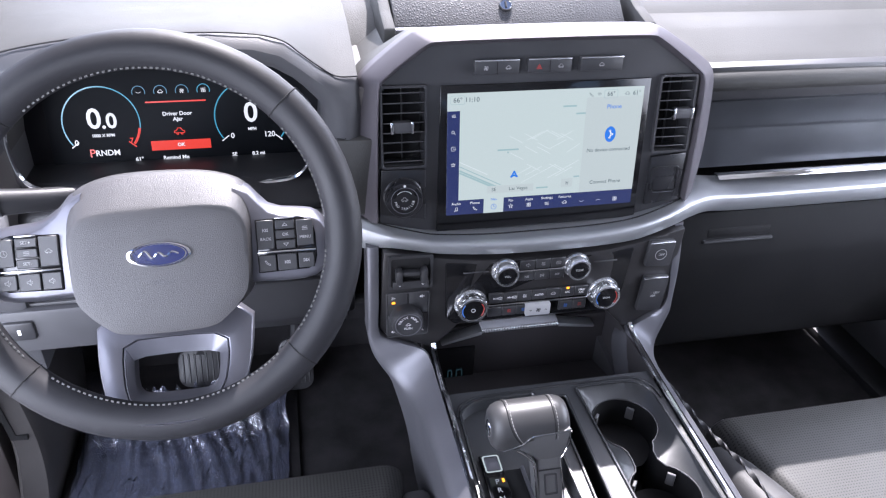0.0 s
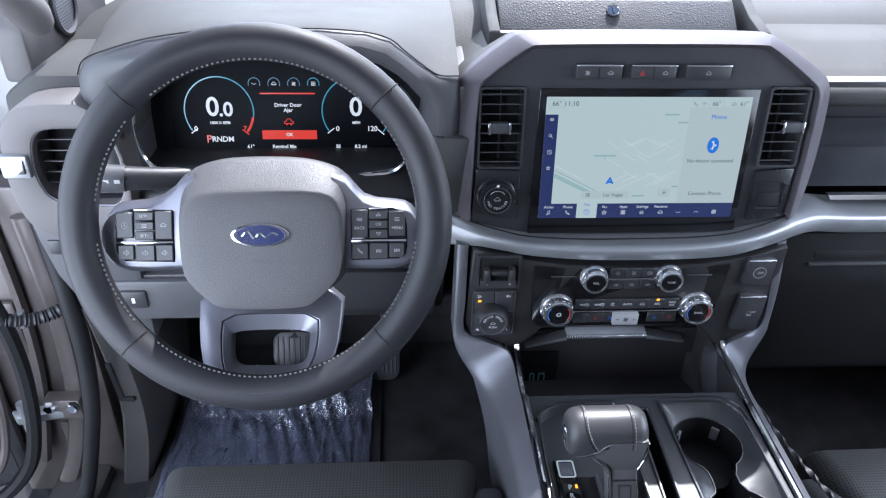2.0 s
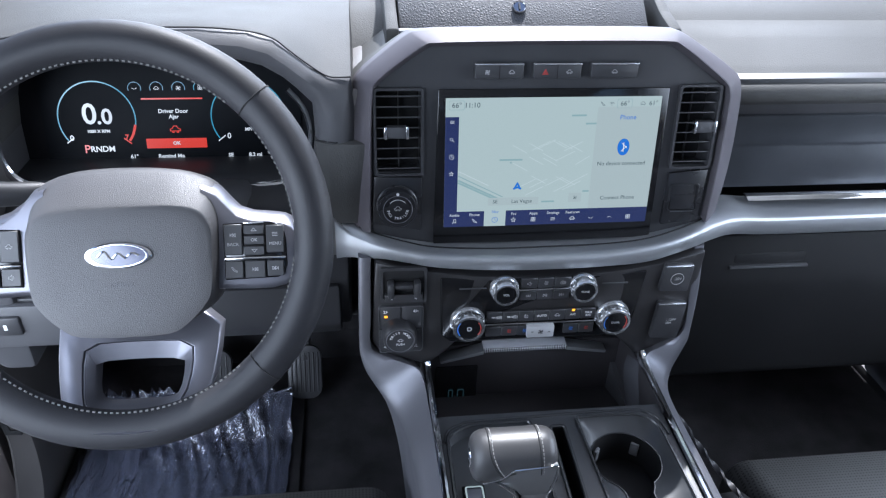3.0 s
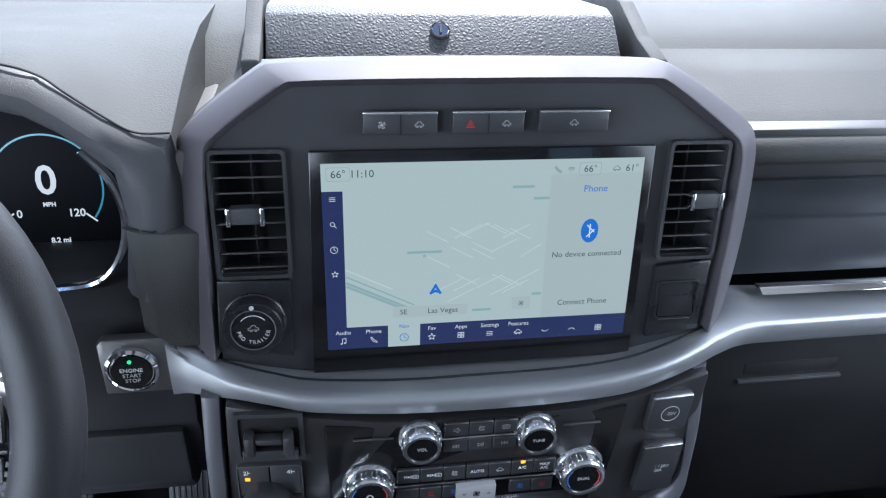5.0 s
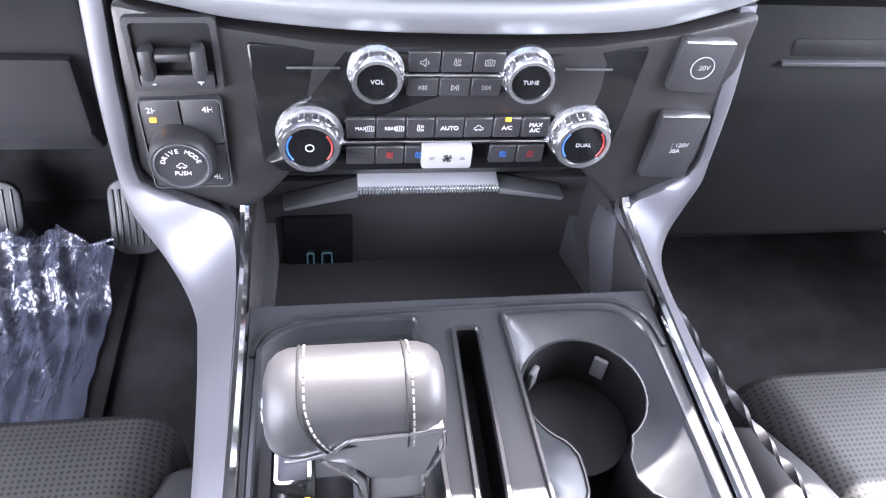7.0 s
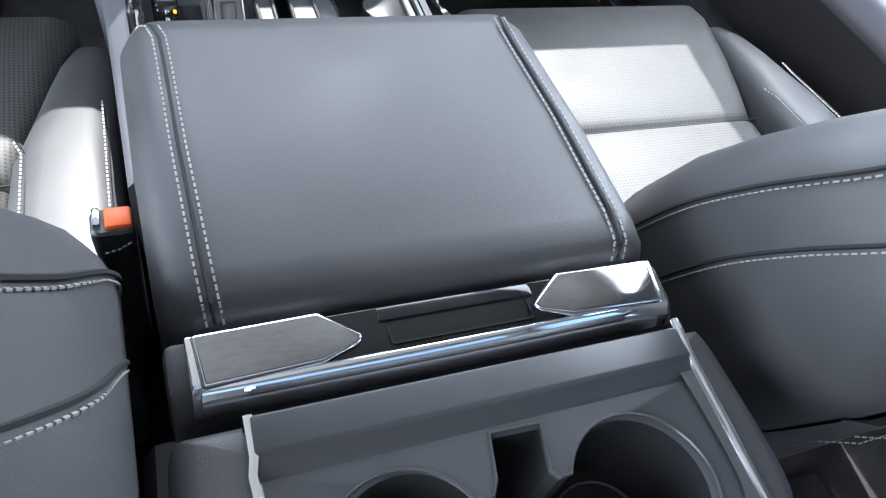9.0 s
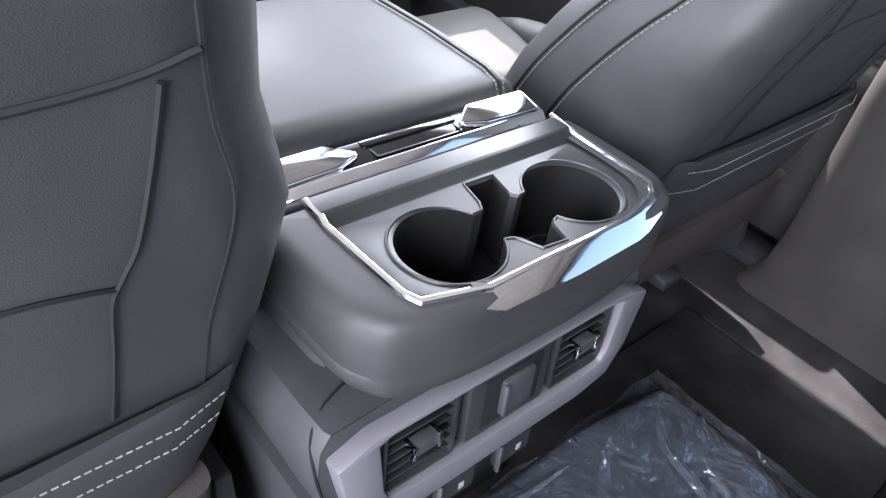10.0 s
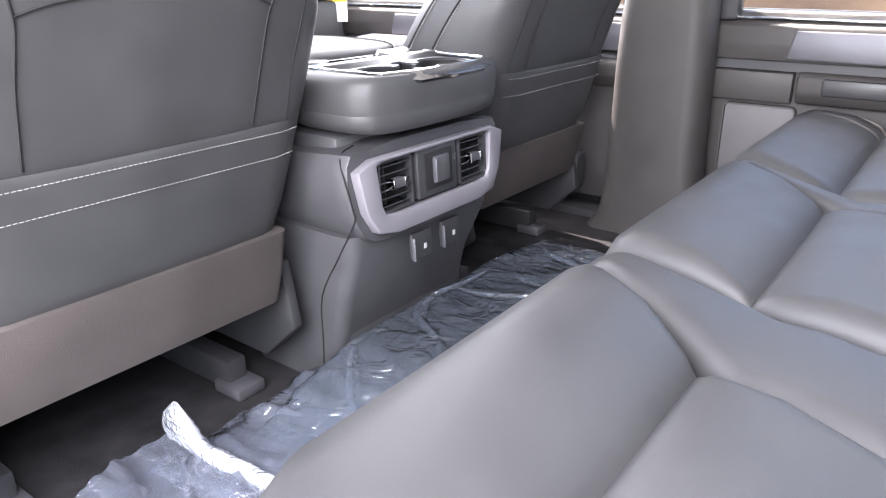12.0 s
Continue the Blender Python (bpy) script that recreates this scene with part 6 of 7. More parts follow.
def round_part(cx, cy, r, a0, a1, step=8):
    n = int(abs(a1 - a0) / step)
    return [(cx + r * math.cos(radians(a0 + (a1 - a0) * k / n)), cy + r * math.sin(radians(a0 + (a1 - a0) * k / n))) for k in range(n + 1)]


M_CUPRIM = mat("smoke_satin", (0.034, 0.036, 0.039), 0.36, bump=0.03, scale=1200, metal=0.0, vary=0.05)
M_DECKLIP = mat("deck_lip", (0.028, 0.029, 0.031), 0.22, vary=0.05, coat=0.2)
SHIFT_WELL = [(-0.1365, -0.478), (-0.1365, -0.180), (-0.1320, -0.1715), (-0.1200, -0.1625), (-0.1080, -0.1575), (-0.0970, -0.1560), (-0.0350, -0.1545), (-0.0305, -0.1565), (-0.0285, -0.1640), (-0.0275, -0.1900), (-0.0225, -0.478)]
SLOT = [(0.0025 + a - 0.006 * (b < -0.1), -0.3215 + b) for a, b in ring_round(0.0092, 0.1555, 0.004, 3)]
FUNNEL = [(0.0400, -0.478), (0.0300, -0.1620), (0.0295, -0.1555), (0.0330, -0.1530), (0.1000, -0.1535), (0.1120, -0.1560), (0.1230, -0.1635), (0.1290, -0.1740), (0.1320, -0.1900), (0.1375, -0.478)]
CUP_HOLE = round_part(*CUPS[0], -58, 238) + [(0.0580, -0.2530), (0.0615, -0.2600), (0.0622, -0.2720), (0.0615, -0.2830)] + round_part(*CUPS[1], 122, 418) + [(0.1010, -0.2880), (0.0945, -0.2770), (0.0945, -0.2640), (0.0985, -0.2555)]


def near_line(x, y, line):
    """Distance from a point of the plan to a closed line."""
    best = 9.0
    for (ax, ay), (bx, by) in zip(line, line[1:] + line[:1]):
        dx, dy = bx - ax, by - ay
        k = min(max(((x - ax) * dx + (y - ay) * dy) / (dx * dx + dy * dy + 1e-12), 0), 1)
        best = min(best, math.hypot(x - ax - k * dx, y - ay - k * dy))
    return best


def dense(line, step):
    """Adds points along the sides of a closed line."""
    out = []
    for (ax, ay), (bx, by) in zip(line, line[1:] + line[:1]):
        n = max(int(math.hypot(bx - ax, by - ay) / step), 1)
        out += [(ax + (bx - ax) * k / n, ay + (by - ay) * k / n) for k in range(n)]
    return out


def sink(z0, y):
    """The deck falls a little towards the armrest."""
    return z0 + 0.018 * (y + 0.15)


bm = bmesh.new()
edges = []
for line in ([(-0.1425, -0.139), (-0.1425, -0.482), (0.1425, -0.482), (0.1425, -0.139)], SHIFT_WELL, SLOT, FUNNEL):
    vs = [bm.verts.new((x, y, sink(0.656, y))) for x, y in line]
    edges += [bm.edges.new((vs[i], vs[(i + 1) % len(vs)])) for i in range(len(vs))]
bmesh.ops.triangle_fill(bm, use_beauty=True, use_dissolve=False, edges=edges)
part("deck_plate", bm, M_CUPRIM, con, "dark satin deck of the console")
# funnel that dips from the plate to the double cup opening
bm = bmesh.new()
edges = []
for line in (dense(FUNNEL, 0.006), CUP_HOLE):
    vs = [bm.verts.new((x, y, 0.0)) for x, y in line]
    edges += [bm.edges.new((vs[i], vs[(i + 1) % len(vs)])) for i in range(len(vs))]
bmesh.ops.triangle_fill(bm, use_beauty=True, use_dissolve=False, edges=edges)
bmesh.ops.subdivide_edges(bm, edges=bm.edges[:], cuts=3, use_grid_fill=True)
for v in bm.verts:
    dh, do = near_line(v.co.x, v.co.y, CUP_HOLE), near_line(v.co.x, v.co.y, FUNNEL)
    u = dh / (dh + do + 1e-9)
    v.co.z = sink(0.6425 + 0.0135 * (0.45 * u + 0.55 * u * u), v.co.y)
bmesh.ops.recalc_face_normals(bm, faces=bm.faces)
part("cup_funnel", bm, M_CUPRIM, con, "smooth dark satin funnel round the cup holders", angle=70)
ringed = lambda line, z: [(p[0], p[1], sink(z, p[1])) for p in line]
for name_, line, z, deep in (("shift_well", SHIFT_WELL, 0.656, 0.016), ("slot_well", SLOT, 0.656, 0.045), ("cup_well", CUP_HOLE, 0.6425, 0.075)):
    cx, cy = sum(p[0] for p in line) / len(line), sum(p[1] for p in line) / len(line)
    rows_ = [[(cx + (x - cx) * k, cy + (y - cy) * (1 - (1 - k) * 0.5), sink(z - d, y)) for x, y in line] for k, d in ((1.0, 0.0), (0.985, deep * 0.12), (0.96, deep * 0.7), (0.95, deep))]
    well_ = part(name_, loft(rows_), M_LINER if name_ != "shift_well" else M_CUPRIM, con)
    bmw = bmesh.new()
    bmw.from_mesh(well_.data)
    bmesh.ops.delete(bmw, geom=[f for f in bmw.faces if len(f.verts) > 4 and f.calc_center_median().z > z - 0.5 * deep], context="FACES_ONLY")
    bmw.to_mesh(well_.data)
    bmw.free()
part("shift_rim", tube(ringed(eased(SHIFT_WELL, 1), 0.6572), 0.0024, 6, True), M_DECKLIP, con)
part("slot_rim", tube(ringed(eased(SLOT, 1), 0.6570), 0.0022, 6, True), M_DECKLIP, con)
part("funnel_rim", tube(ringed(eased(FUNNEL, 1), 0.6570), 0.0020, 6, True), M_DECKLIP, con)
part("cup_rim", tube(ringed(CUP_HOLE, 0.6430), 0.0011, 6, True), M_DECKLIP, con)
part("front_ridge", tube(smooth_line(ringed([(-0.1395, -0.182), (-0.1330, -0.163), (-0.1180, -0.1545), (-0.0970, -0.1500), (0.030, -0.1465), (0.102, -0.1465), (0.120, -0.1510), (0.1335, -0.1640), (0.1385, -0.190)], 0.6562), 4), 0.0022, 6), M_DECKLIP, con)
M_TAB = mat("cup_tab", (0.10, 0.10, 0.105), 0.5)
for cx, cy, r in CUPS:
    for a in (52, 140):
        part("cup_finger", box(0.004, 0.0105, 0.019, (r - 0.0060, 0, 0.6265), 0.0012), M_TAB, con, m=pose(cx, cy, 0, 0, 0, a))
    part("cup_step", lathe([(0.0400, 0.600), (0.0345, 0.598), (0.0325, 0.594), (0.0310, 0.573)], 32, m=pose(cx, cy, 0)), M_LINER, con)
part("front_edge", box(0.284, 0.006, 0.066, (0, -0.142, 0.621), 0.002), M_CUPRIM, con)
part("shift_slot", box(0.026, 0.17, 0.003, (-0.088, -0.345, 0.6385), 0.001), M_DEEP, con)
part("slot_guide", box(0.004, 0.17, 0.008, (-0.0765, -0.345, 0.641), 0.001), M_SATIN, con)
gp = part("gear_plate", box(0.026, 0.11, 0.004, (-0.113, -0.292, 0.6425), 0.0015), M_GLOSS, con)
for i, s in enumerate("PRNDM"):
    letters(s, 0.0095, M_WHITE, pose(-0.1125, -0.279 - 0.0122 * i, 0.6449), gp)
part("gear_lamp", box(0.0028, 0.005, 0.0006, (-0.1048, -0.2775, 0.6448)), G_AMBER, gp)
part("release_window", frame_prism([(-0.113 + a, -0.255 + b) for a, b in ring_round(0.0105, 0.013, 0.003, 2)], [(-0.113 + a, -0.255 + b) for a, b in ring_round(0.0085, 0.011, 0.002, 2)], "z", 0.643, 0.649), M_CHROME, gp)
part("release_pad", box(0.017, 0.021, 0.003, (-0.113, -0.255, 0.6465), 0.001), M_SATIN, gp)
# gear lever
M_GRIP = mat("grip_leather", (0.040, 0.040, 0.042), 0.42, bump=0.06, scale=900, kind="grain", vary=0.06)
lev = thing("gear_lever", (-0.07, -0.32, 0.645), "leather gear lever with a chrome stem", "gear lever")
GY, GZ, GR = -0.259, 0.717, 0.0287
grip_ring = lambda x, q, low=0.0: [(x, GY + q * GR * math.cos(radians(a)), GZ - low + q * GR * math.sin(radians(a))) for a in range(0, 360, 12)]
part("grip", loft([grip_ring(x, q, low) for x, q, low in ((-0.1232, 0.42, 0.001), (-0.1228, 0.58, 0.001), (-0.1208, 0.76, 0.0008), (-0.1170, 0.90, 0.0005), (-0.1110, 0.975, 0), (-0.1030, 1.0, 0), (-0.0500, 1.0, 0), (-0.0430, 0.98, 0), (-0.0370, 0.91, 0), (-0.0330, 0.78, 0), (-0.0315, 0.60, 0))]), M_GRIP, lev, "stitched black leather grip", angle=60)
round_grip = lambda x, a, k=1.0: (x, GY + GR * k * math.cos(radians(a)), GZ + GR * k * math.sin(radians(a)))
for x0, shift in ((-0.1040, 0.0150), (-0.0510, 0.0005)):
    line = [(x0 + shift * max(0, (a - 120) / 70) ** 2, a) for a in range(10, 196, 6)]
    part("stitching", stitches([round_grip(x + 0.0016, a, 1.008) for x, a in line], 0.00045, 0.0040), M_THREAD, lev)
    part("seam", tube([round_grip(x - 0.0012, a) for x, a in line], 0.0008, 5), M_DEEP, lev)
# graphite collar that wraps the grip from below and narrows into the stem
M_COLLAR = mat("collar_satin", (0.16, 0.16, 0.163), 0.38, metal=0.4, vary=0.05)
TOP = [(-0.0960, 188), (-0.0900, 182), (-0.0815, 167), (-0.0750, 165), (-0.0520, 163), (-0.0345, 160)]
upper = [Vector(round_grip(x, a, 1.03)) for x, a in TOP]
lower = [Vector(p) for p in ((-0.0885, -0.2815, 0.6965), (-0.0830, -0.2830, 0.6935), (-0.0755, -0.2850, 0.6890), (-0.0700, -0.2870, 0.6830), (-0.0560, -0.2875, 0.6815), (-0.0420, -0.2870, 0.6840))]
collar_rows = []
for k in (0.0, 0.12, 0.5, 0.88, 1.0):
    row = [a.lerp(b, k) + Vector((0, -0.0016 * math.sin(math.pi * k), 0)) for a, b in zip(upper, lower)]
    collar_rows.append(row + [p + Vector((0, 0.026, -0.004)) for p in reversed(row)])
part("collar", loft(collar_rows), M_COLLAR, lev, "graphite satin collar", angle=50)
part("collar_edge", tube(smooth_line([round_grip(x, a, 1.05) for x, a in [(-0.1130, 203), (-0.1050, 197)] + TOP], 5), 0.0010, 6), M_CHROME, lev, "thin chrome edge")
part("stem", loft([[(-0.0560 + a, y + b, z) for a, b in ring_round(hw, 0.012, 0.003, 3)] for y, z, hw in ((-0.2745, 0.6880, 0.0140), (-0.2765, 0.6800, 0.0142), (-0.2900, 0.6580, 0.0145), (-0.3030, 0.6320, 0.0150))]), M_COLLAR, lev, "graphite satin stem")
STEM = pose(-0.0560, -0.3027, 0.6580, 90 - 29)
part("stem_inset", frame_prism(ring_round(0.0078, 0.0125, 0.001, 2), ring_round(0.0060, 0.0107, 0.001, 2), "z", -0.001, 0.0016, 0.0004, m=STEM), M_BLACK, lev)
part("stem_joint", box(0.0275, 0.0016, 0.0016, (0, 0.0175, 0.0006), 0.0004, m=STEM), M_DEEP, lev)
part("stem_flange", loft([[(x + a, y + b, z) for a, b in ring_round(0.0022, 0.010, 0.0015, 2)] for x, y, z in ((-0.0800, -0.2785, 0.6900), (-0.0745, -0.2820, 0.6800), (-0.0730, -0.2930, 0.6580), (-0.0730, -0.3050, 0.6320))]), M_COLLAR, lev)
for line in (((-0.0955, -0.2840, 0.7000), (-0.0840, -0.2880, 0.6925), (-0.0760, -0.2925, 0.6830), (-0.0745, -0.3035, 0.6590), (-0.0745, -0.3155, 0.6340)), ((-0.0345, -0.2870, 0.7250), (-0.0330, -0.2860, 0.7080), (-0.0385, -0.2880, 0.6900), (-0.0420, -0.2895, 0.6800), (-0.0412, -0.3030, 0.6560), (-0.0405, -0.3160, 0.6320))):
    part("chrome_edge", tube(smooth_line(line, 5), 0.0010, 6), M_CHROME, lev)
part("thumb_button", box(0.003, 0.018, 0.016, (-0.1232, -0.259, 0.7165), 0.0014), M_CHROME, lev)

# armrest lid
arm = thing("armrest", (0, -0.6, 0.66), "padded black leather armrest lid with grey stitching", "armrest")
A0, A1, AW = -0.448, -0.723, 0.1625
ARM_X = 0.005


def arm_ring(y, k, zt):
    return [(ARM_X + a * k, y, 0.705 + b) for a, b in ring_round(AW, zt - 0.705, 0.026, 6)]


part("cushion", loft([arm_ring(A0, 0.86, 0.744), arm_ring(A0 - 0.006, 0.925, 0.757), arm_ring(A0 - 0.016, 0.968, 0.766), arm_ring(A0 - 0.035, 1.0, 0.770), arm_ring(-0.60, 1.0, 0.772), arm_ring(A1 + 0.03, 0.985, 0.770), arm_ring(A1 + 0.012, 0.975, 0.767), arm_ring(A1 + 0.004, 0.965, 0.760), arm_ring(A1, 0.95, 0.750)]), M_LEATHER, arm)
for s in (-1, 1):
    line = [(ARM_X + s * x, y, z) for x, y, z in ((0.1475, A0 - 0.006, 0.7475), (0.1425, A0 - 0.013, 0.7600), (0.138, A0 - 0.024, 0.7680), (0.1345, A0 - 0.042, 0.7715), (0.134, A0 - 0.07, 0.7718), (0.134, -0.60, 0.7732), (0.132, A1 + 0.03, 0.7712), (0.131, A1 + 0.008, 0.766), (0.130, A1 + 0.002, 0.755))]
    part("seam", tube(line, 0.0012, 5), M_DEEP, arm)
    for d in (-0.0045, 0.0045):
        part("stitching", stitches([(x + d, y, z) for x, y, z in line], 0.00065, 0.0052, 0.3), M_THREAD, arm)
part("lid_base", box(0.296, 0.27, 0.05, (ARM_X, -0.598, 0.690), 0.01), M_DARK, arm)
part("console_box", box(0.298, 0.38, 0.40, (ARM_X, -0.66, 0.475), 0.012), M_DARK, arm)
part("smudge", prism([(0.007 + 0.009 * math.cos(a * 0.5236) * (1 + 0.3 * math.sin(a * 2.1)), -0.4835 + 0.0022 * math.sin(a * 0.5236)) for a in range(12)], "z", 0.7660, 0.7674), mat("dusty_smudge", (0.16, 0.155, 0.15), 0.8), arm, "pale dusty smudge", m=None)
# latches and chrome bar behind the lid
lat = part("latch_base", prism([(-0.728, 0.742), (-0.727, 0.7535), (-0.758, 0.7490), (-0.769, 0.738), (-0.765, 0.70), (-0.728, 0.70)], "x", ARM_X - 0.159, ARM_X + 0.157, 0.005), M_LEATHER, arm)
part("gloss_strip", prism([(-0.7285, 0.750), (-0.7285, 0.7560), (-0.757, 0.7515), (-0.757, 0.746)], "x", ARM_X - 0.138, ARM_X + 0.143, 0.0012), M_GLOSS, lat)
part("chrome_bar", prism([(-0.7555, 0.7515), (-0.7570, 0.7548), (-0.7595, 0.7552), (-0.7655, 0.7480), (-0.7690, 0.7395), (-0.7660, 0.7385)], "x", ARM_X - 0.143, ARM_X + 0.149, 0.0012), M_CHROME, lat, "chrome bar")
for s in (-1, 1):
    pl = [(ARM_X + s * x, y) for x, y in ((0.1445, -0.7300), (0.076, -0.7285), (0.0535, -0.7470), (0.0560, -0.7510), (0.078, -0.7580), (0.1420, -0.7605))]
    TILT = Matrix.Translation((0, -0.730, 0.7625)) @ pose(0, 0, 0, 8) @ Matrix.Translation((0, 0.730, -0.7625))
    lt = part("latch", prism(pl if s < 0 else pl[::-1], "z", 0.749, 0.7625, 0.003, 3, m=TILT), M_CHROME, lat, "polished chrome latch")
    mx, my = sum(p[0] for p in pl) / 6, sum(p[1] for p in pl) / 6
    pin = [(mx + (x - mx) * 0.955, my + (y - my) * 0.88) for x, y in pl]
    part("latch_inlay", prism(pin if s < 0 else pin[::-1], "z", 0.7605, 0.7631, 0.0006, m=TILT), M_SMOKE, lt, "dark mirror face of the latch")
    part("latch_cap", prism([(-0.7595, 0.7548), (-0.7570, 0.7570), (-0.7300, 0.7610), (-0.7300, 0.7450), (-0.7680, 0.7380)], "x", ARM_X + s * 0.1435 - 0.004, ARM_X + s * 0.1435 + 0.004, 0.0025), M_CHROME, lt)
hr_ = part("hinge_recess", box(0.100, 0.010, 0.018, (ARM_X + 0.008, -0.7335, 0.7480), 0.002), M_GLOSS, lat)
part("recess_plate", frame_prism([(ARM_X + 0.008 + a, -0.7450 + b) for a, b in ring_round(0.046, 0.0085, 0.002, 2)], [(ARM_X + 0.008 + a, -0.7450 + b) for a, b in ring_round(0.0445, 0.0070, 0.002, 2)], "z", 0.7515, 0.7545), M_GLOSS, hr_)

# rear cup holder end of the console
rear = thing("rear_cup_holder", (0, -0.85, 0.68), "fold-down rear cup holder with chrome edging", "cup holder")
RX = 0.010
BODY = [(-0.156, -0.781), (-0.159, -0.80), (-0.159, -0.87), (-0.152, -0.899), (-0.130, -0.919), (-0.06, -0.930), (0.07, -0.930), (0.140, -0.919), (0.163, -0.899), (0.170, -0.87), (0.170, -0.80), (0.167, -0.781)]
BODYS = [(p.x, p.y) for p in smooth_line([(x, y, 0) for x, y in BODY], 4)]
part("body", loft([[(RX + (x - RX) * k, -0.86 + (y + 0.86) * k, z) for x, y in BODYS] for z, k in ((0.682, 0.90), (0.686, 0.955), (0.694, 0.985), (0.706, 1.0), (0.7085, 0.994), (0.711, 1.0), (0.735, 1.0), (0.747, 0.988), (0.754, 0.96), (0.7570, 0.91), (0.7570, 0.76))], caps=False), M_LEATHER, rear)
part("body_front", prism([(-0.152, 0.690), (0.163, 0.690), (0.163, 0.742), (0.150, 0.755), (-0.140, 0.755), (-0.152, 0.742)], "y", -0.802, -0.783, 0.004), M_BLACK, rear)
TR = [(-0.1180, -0.781), (-0.1185, -0.803), (-0.1205, -0.812), (-0.1170, -0.893), (-0.1115, -0.9055), (-0.064, -0.9190), (0.080, -0.9185), (0.128, -0.9075), (0.139, -0.896), (0.1430, -0.812), (0.1425, -0.803), (0.1465, -0.776)]
WELL = round_part(-0.056, -0.867, 0.0425, 24, 336) + [(-0.0105, -0.8862), (-0.0065, -0.8910), (0.0005, -0.9060), (0.0235, -0.9085), (0.0285, -0.8910), (0.0325, -0.8868)] + round_part(0.0765, -0.867, 0.0425, 205, 515) + [(0.0315, -0.8495), (0.0275, -0.8440), (0.0330, -0.8185), (0.0025, -0.8175), (-0.0030, -0.8420), (-0.0075, -0.8495)]
wc_ = (0.010, -0.865)
DECK = [(-0.1185, -0.812), (-0.1152, -0.892), (-0.110, -0.9030), (-0.063, -0.9165), (0.079, -0.9160), (0.1265, -0.9055), (0.1370, -0.894), (0.1410, -0.812)]
bm = deck_with_wells(DECK, [WELL], 0.7545, 0.072, 0.0022)
# the deck dips a little round the cups and rises to its rim
lined(part("tray", bm, M_CUPRIM, rear, "satin black cup tray"), M_LINER, lambda c: c.z < 0.749)
part("well_edge", tube([(wc_[0] + (x - wc_[0]) * 1.006, wc_[1] + (y - wc_[1]) * 1.006, 0.7545) for x, y in WELL], 0.0013, 6, True), M_CUPRIM, rear)
for cx in (-0.056, 0.0765):
    part("cup_floor_ring", tube([(cx + 0.030 * math.cos(a * math.pi / 14), -0.867 + 0.030 * math.sin(a * math.pi / 14), 0.6845) for a in range(28)], 0.0012, 5, True), M_BLACK, rear)
part("tray_step", prism([(-0.7810, 0.7595), (-0.7825, 0.7612), (-0.8010, 0.7615), (-0.8040, 0.7606), (-0.8125, 0.7552), (-0.8160, 0.7538), (-0.7810, 0.7530)], "x", -0.1180, 0.1420, 0.0006), M_CUPRIM, rear)
EDGE = [Vector((x, y, 0.7578 + (0.0012 if y > -0.806 else 0.0))) for x, y in TR]
part("chrome_edge", tube(EDGE, 0.0032, 8, flat=0.8), M_CHROME, rear, "chrome edging")
SKIRT = [(x, y) for x, y in TR[3:-2]]
part("chrome_skirt", loft([[(0.010 + (x - 0.010) * k, -0.865 + (y + 0.865) * q, z) for k, q, z in ((1.0, 1.0, 0.7600), (1.008, 1.02, 0.7590), (1.022, 1.07, 0.7555), (1.030, 1.11, 0.7510), (1.028, 1.10, 0.7495), (1.0, 1.0, 0.7540))] for x, y in SKIRT]), M_CHROME, rear, "chrome skirt below the edging", angle=30)
part("pull_plate", loft([[(x, y + k, z + q) for y, z in ((-0.9190, 0.7598), (-0.9225, 0.7585), (-0.9340, 0.7478), (-0.9315, 0.7440), (-0.9210, 0.7500))] for x, k, q in ((-0.076, 0.008, 0.002), (-0.062, 0.0, 0.0), (0.010, -0.002, 0.0), (0.082, 0.0, 0.0), (0.098, 0.003, 0.0), (0.126, 0.012, 0.001))]), M_CHROME, rear, "chrome pull plate", angle=25)

# rear face of the console with its vents
rv = thing("rear_console_panel", (0, -0.9, 0.30), "grey rear console panel with two air vents", "console panel")
part("housing", loft([[(-0.001 + a * k, y + b, z) for a, b in ring_round(0.172, 0.09, 0.022, 4)] for z, y, k in ((0.285, -0.74, 0.90), (0.44, -0.775, 0.92), (0.52, -0.806, 0.98), (0.545, -0.806, 1.0))]), M_DARK, rv)
RV = pose(-0.003, -0.908, 0.612, 86, 0, 0)
FO = [(-0.172, 0.028), (-0.160, -0.030), (-0.140, -0.062), (-0.10, -0.070), (0.10, -0.070), (0.140, -0.062), (0.160, -0.030), (0.172, 0.028), (0.14, 0.040), (-0.14, 0.040)]
FI = [(-0.136, 0.030), (-0.130, -0.025), (-0.124, -0.038), (-0.10, -0.042), (0.10, -0.042), (0.124, -0.038), (0.130, -0.025), (0.136, 0.030), (0.125, 0.034), (-0.125, 0.034)]
FS = eased([(-0.182, 0.030), (-0.174, -0.034), (-0.152, -0.074), (-0.10, -0.082), (0.10, -0.082), (0.152, -0.074), (0.174, -0.034), (0.182, 0.030), (0.165, 0.056), (-0.165, 0.056)], 1)
back_ = deck_with_wells([(x * 0.985, y * 0.985) for x, y in FS], [FI], -0.004, 0.042, 0.0004, 0.99)
back_.transform(RV)
part("surround", joined(back_, loft([[(x * k, y * k, z) for x, y in FS] for k, z in ((0.985, -0.0045), (1.0, -0.010), (1.0, -0.04), (0.97, -0.17))], caps=False, m=RV)), M_DARK, rv)
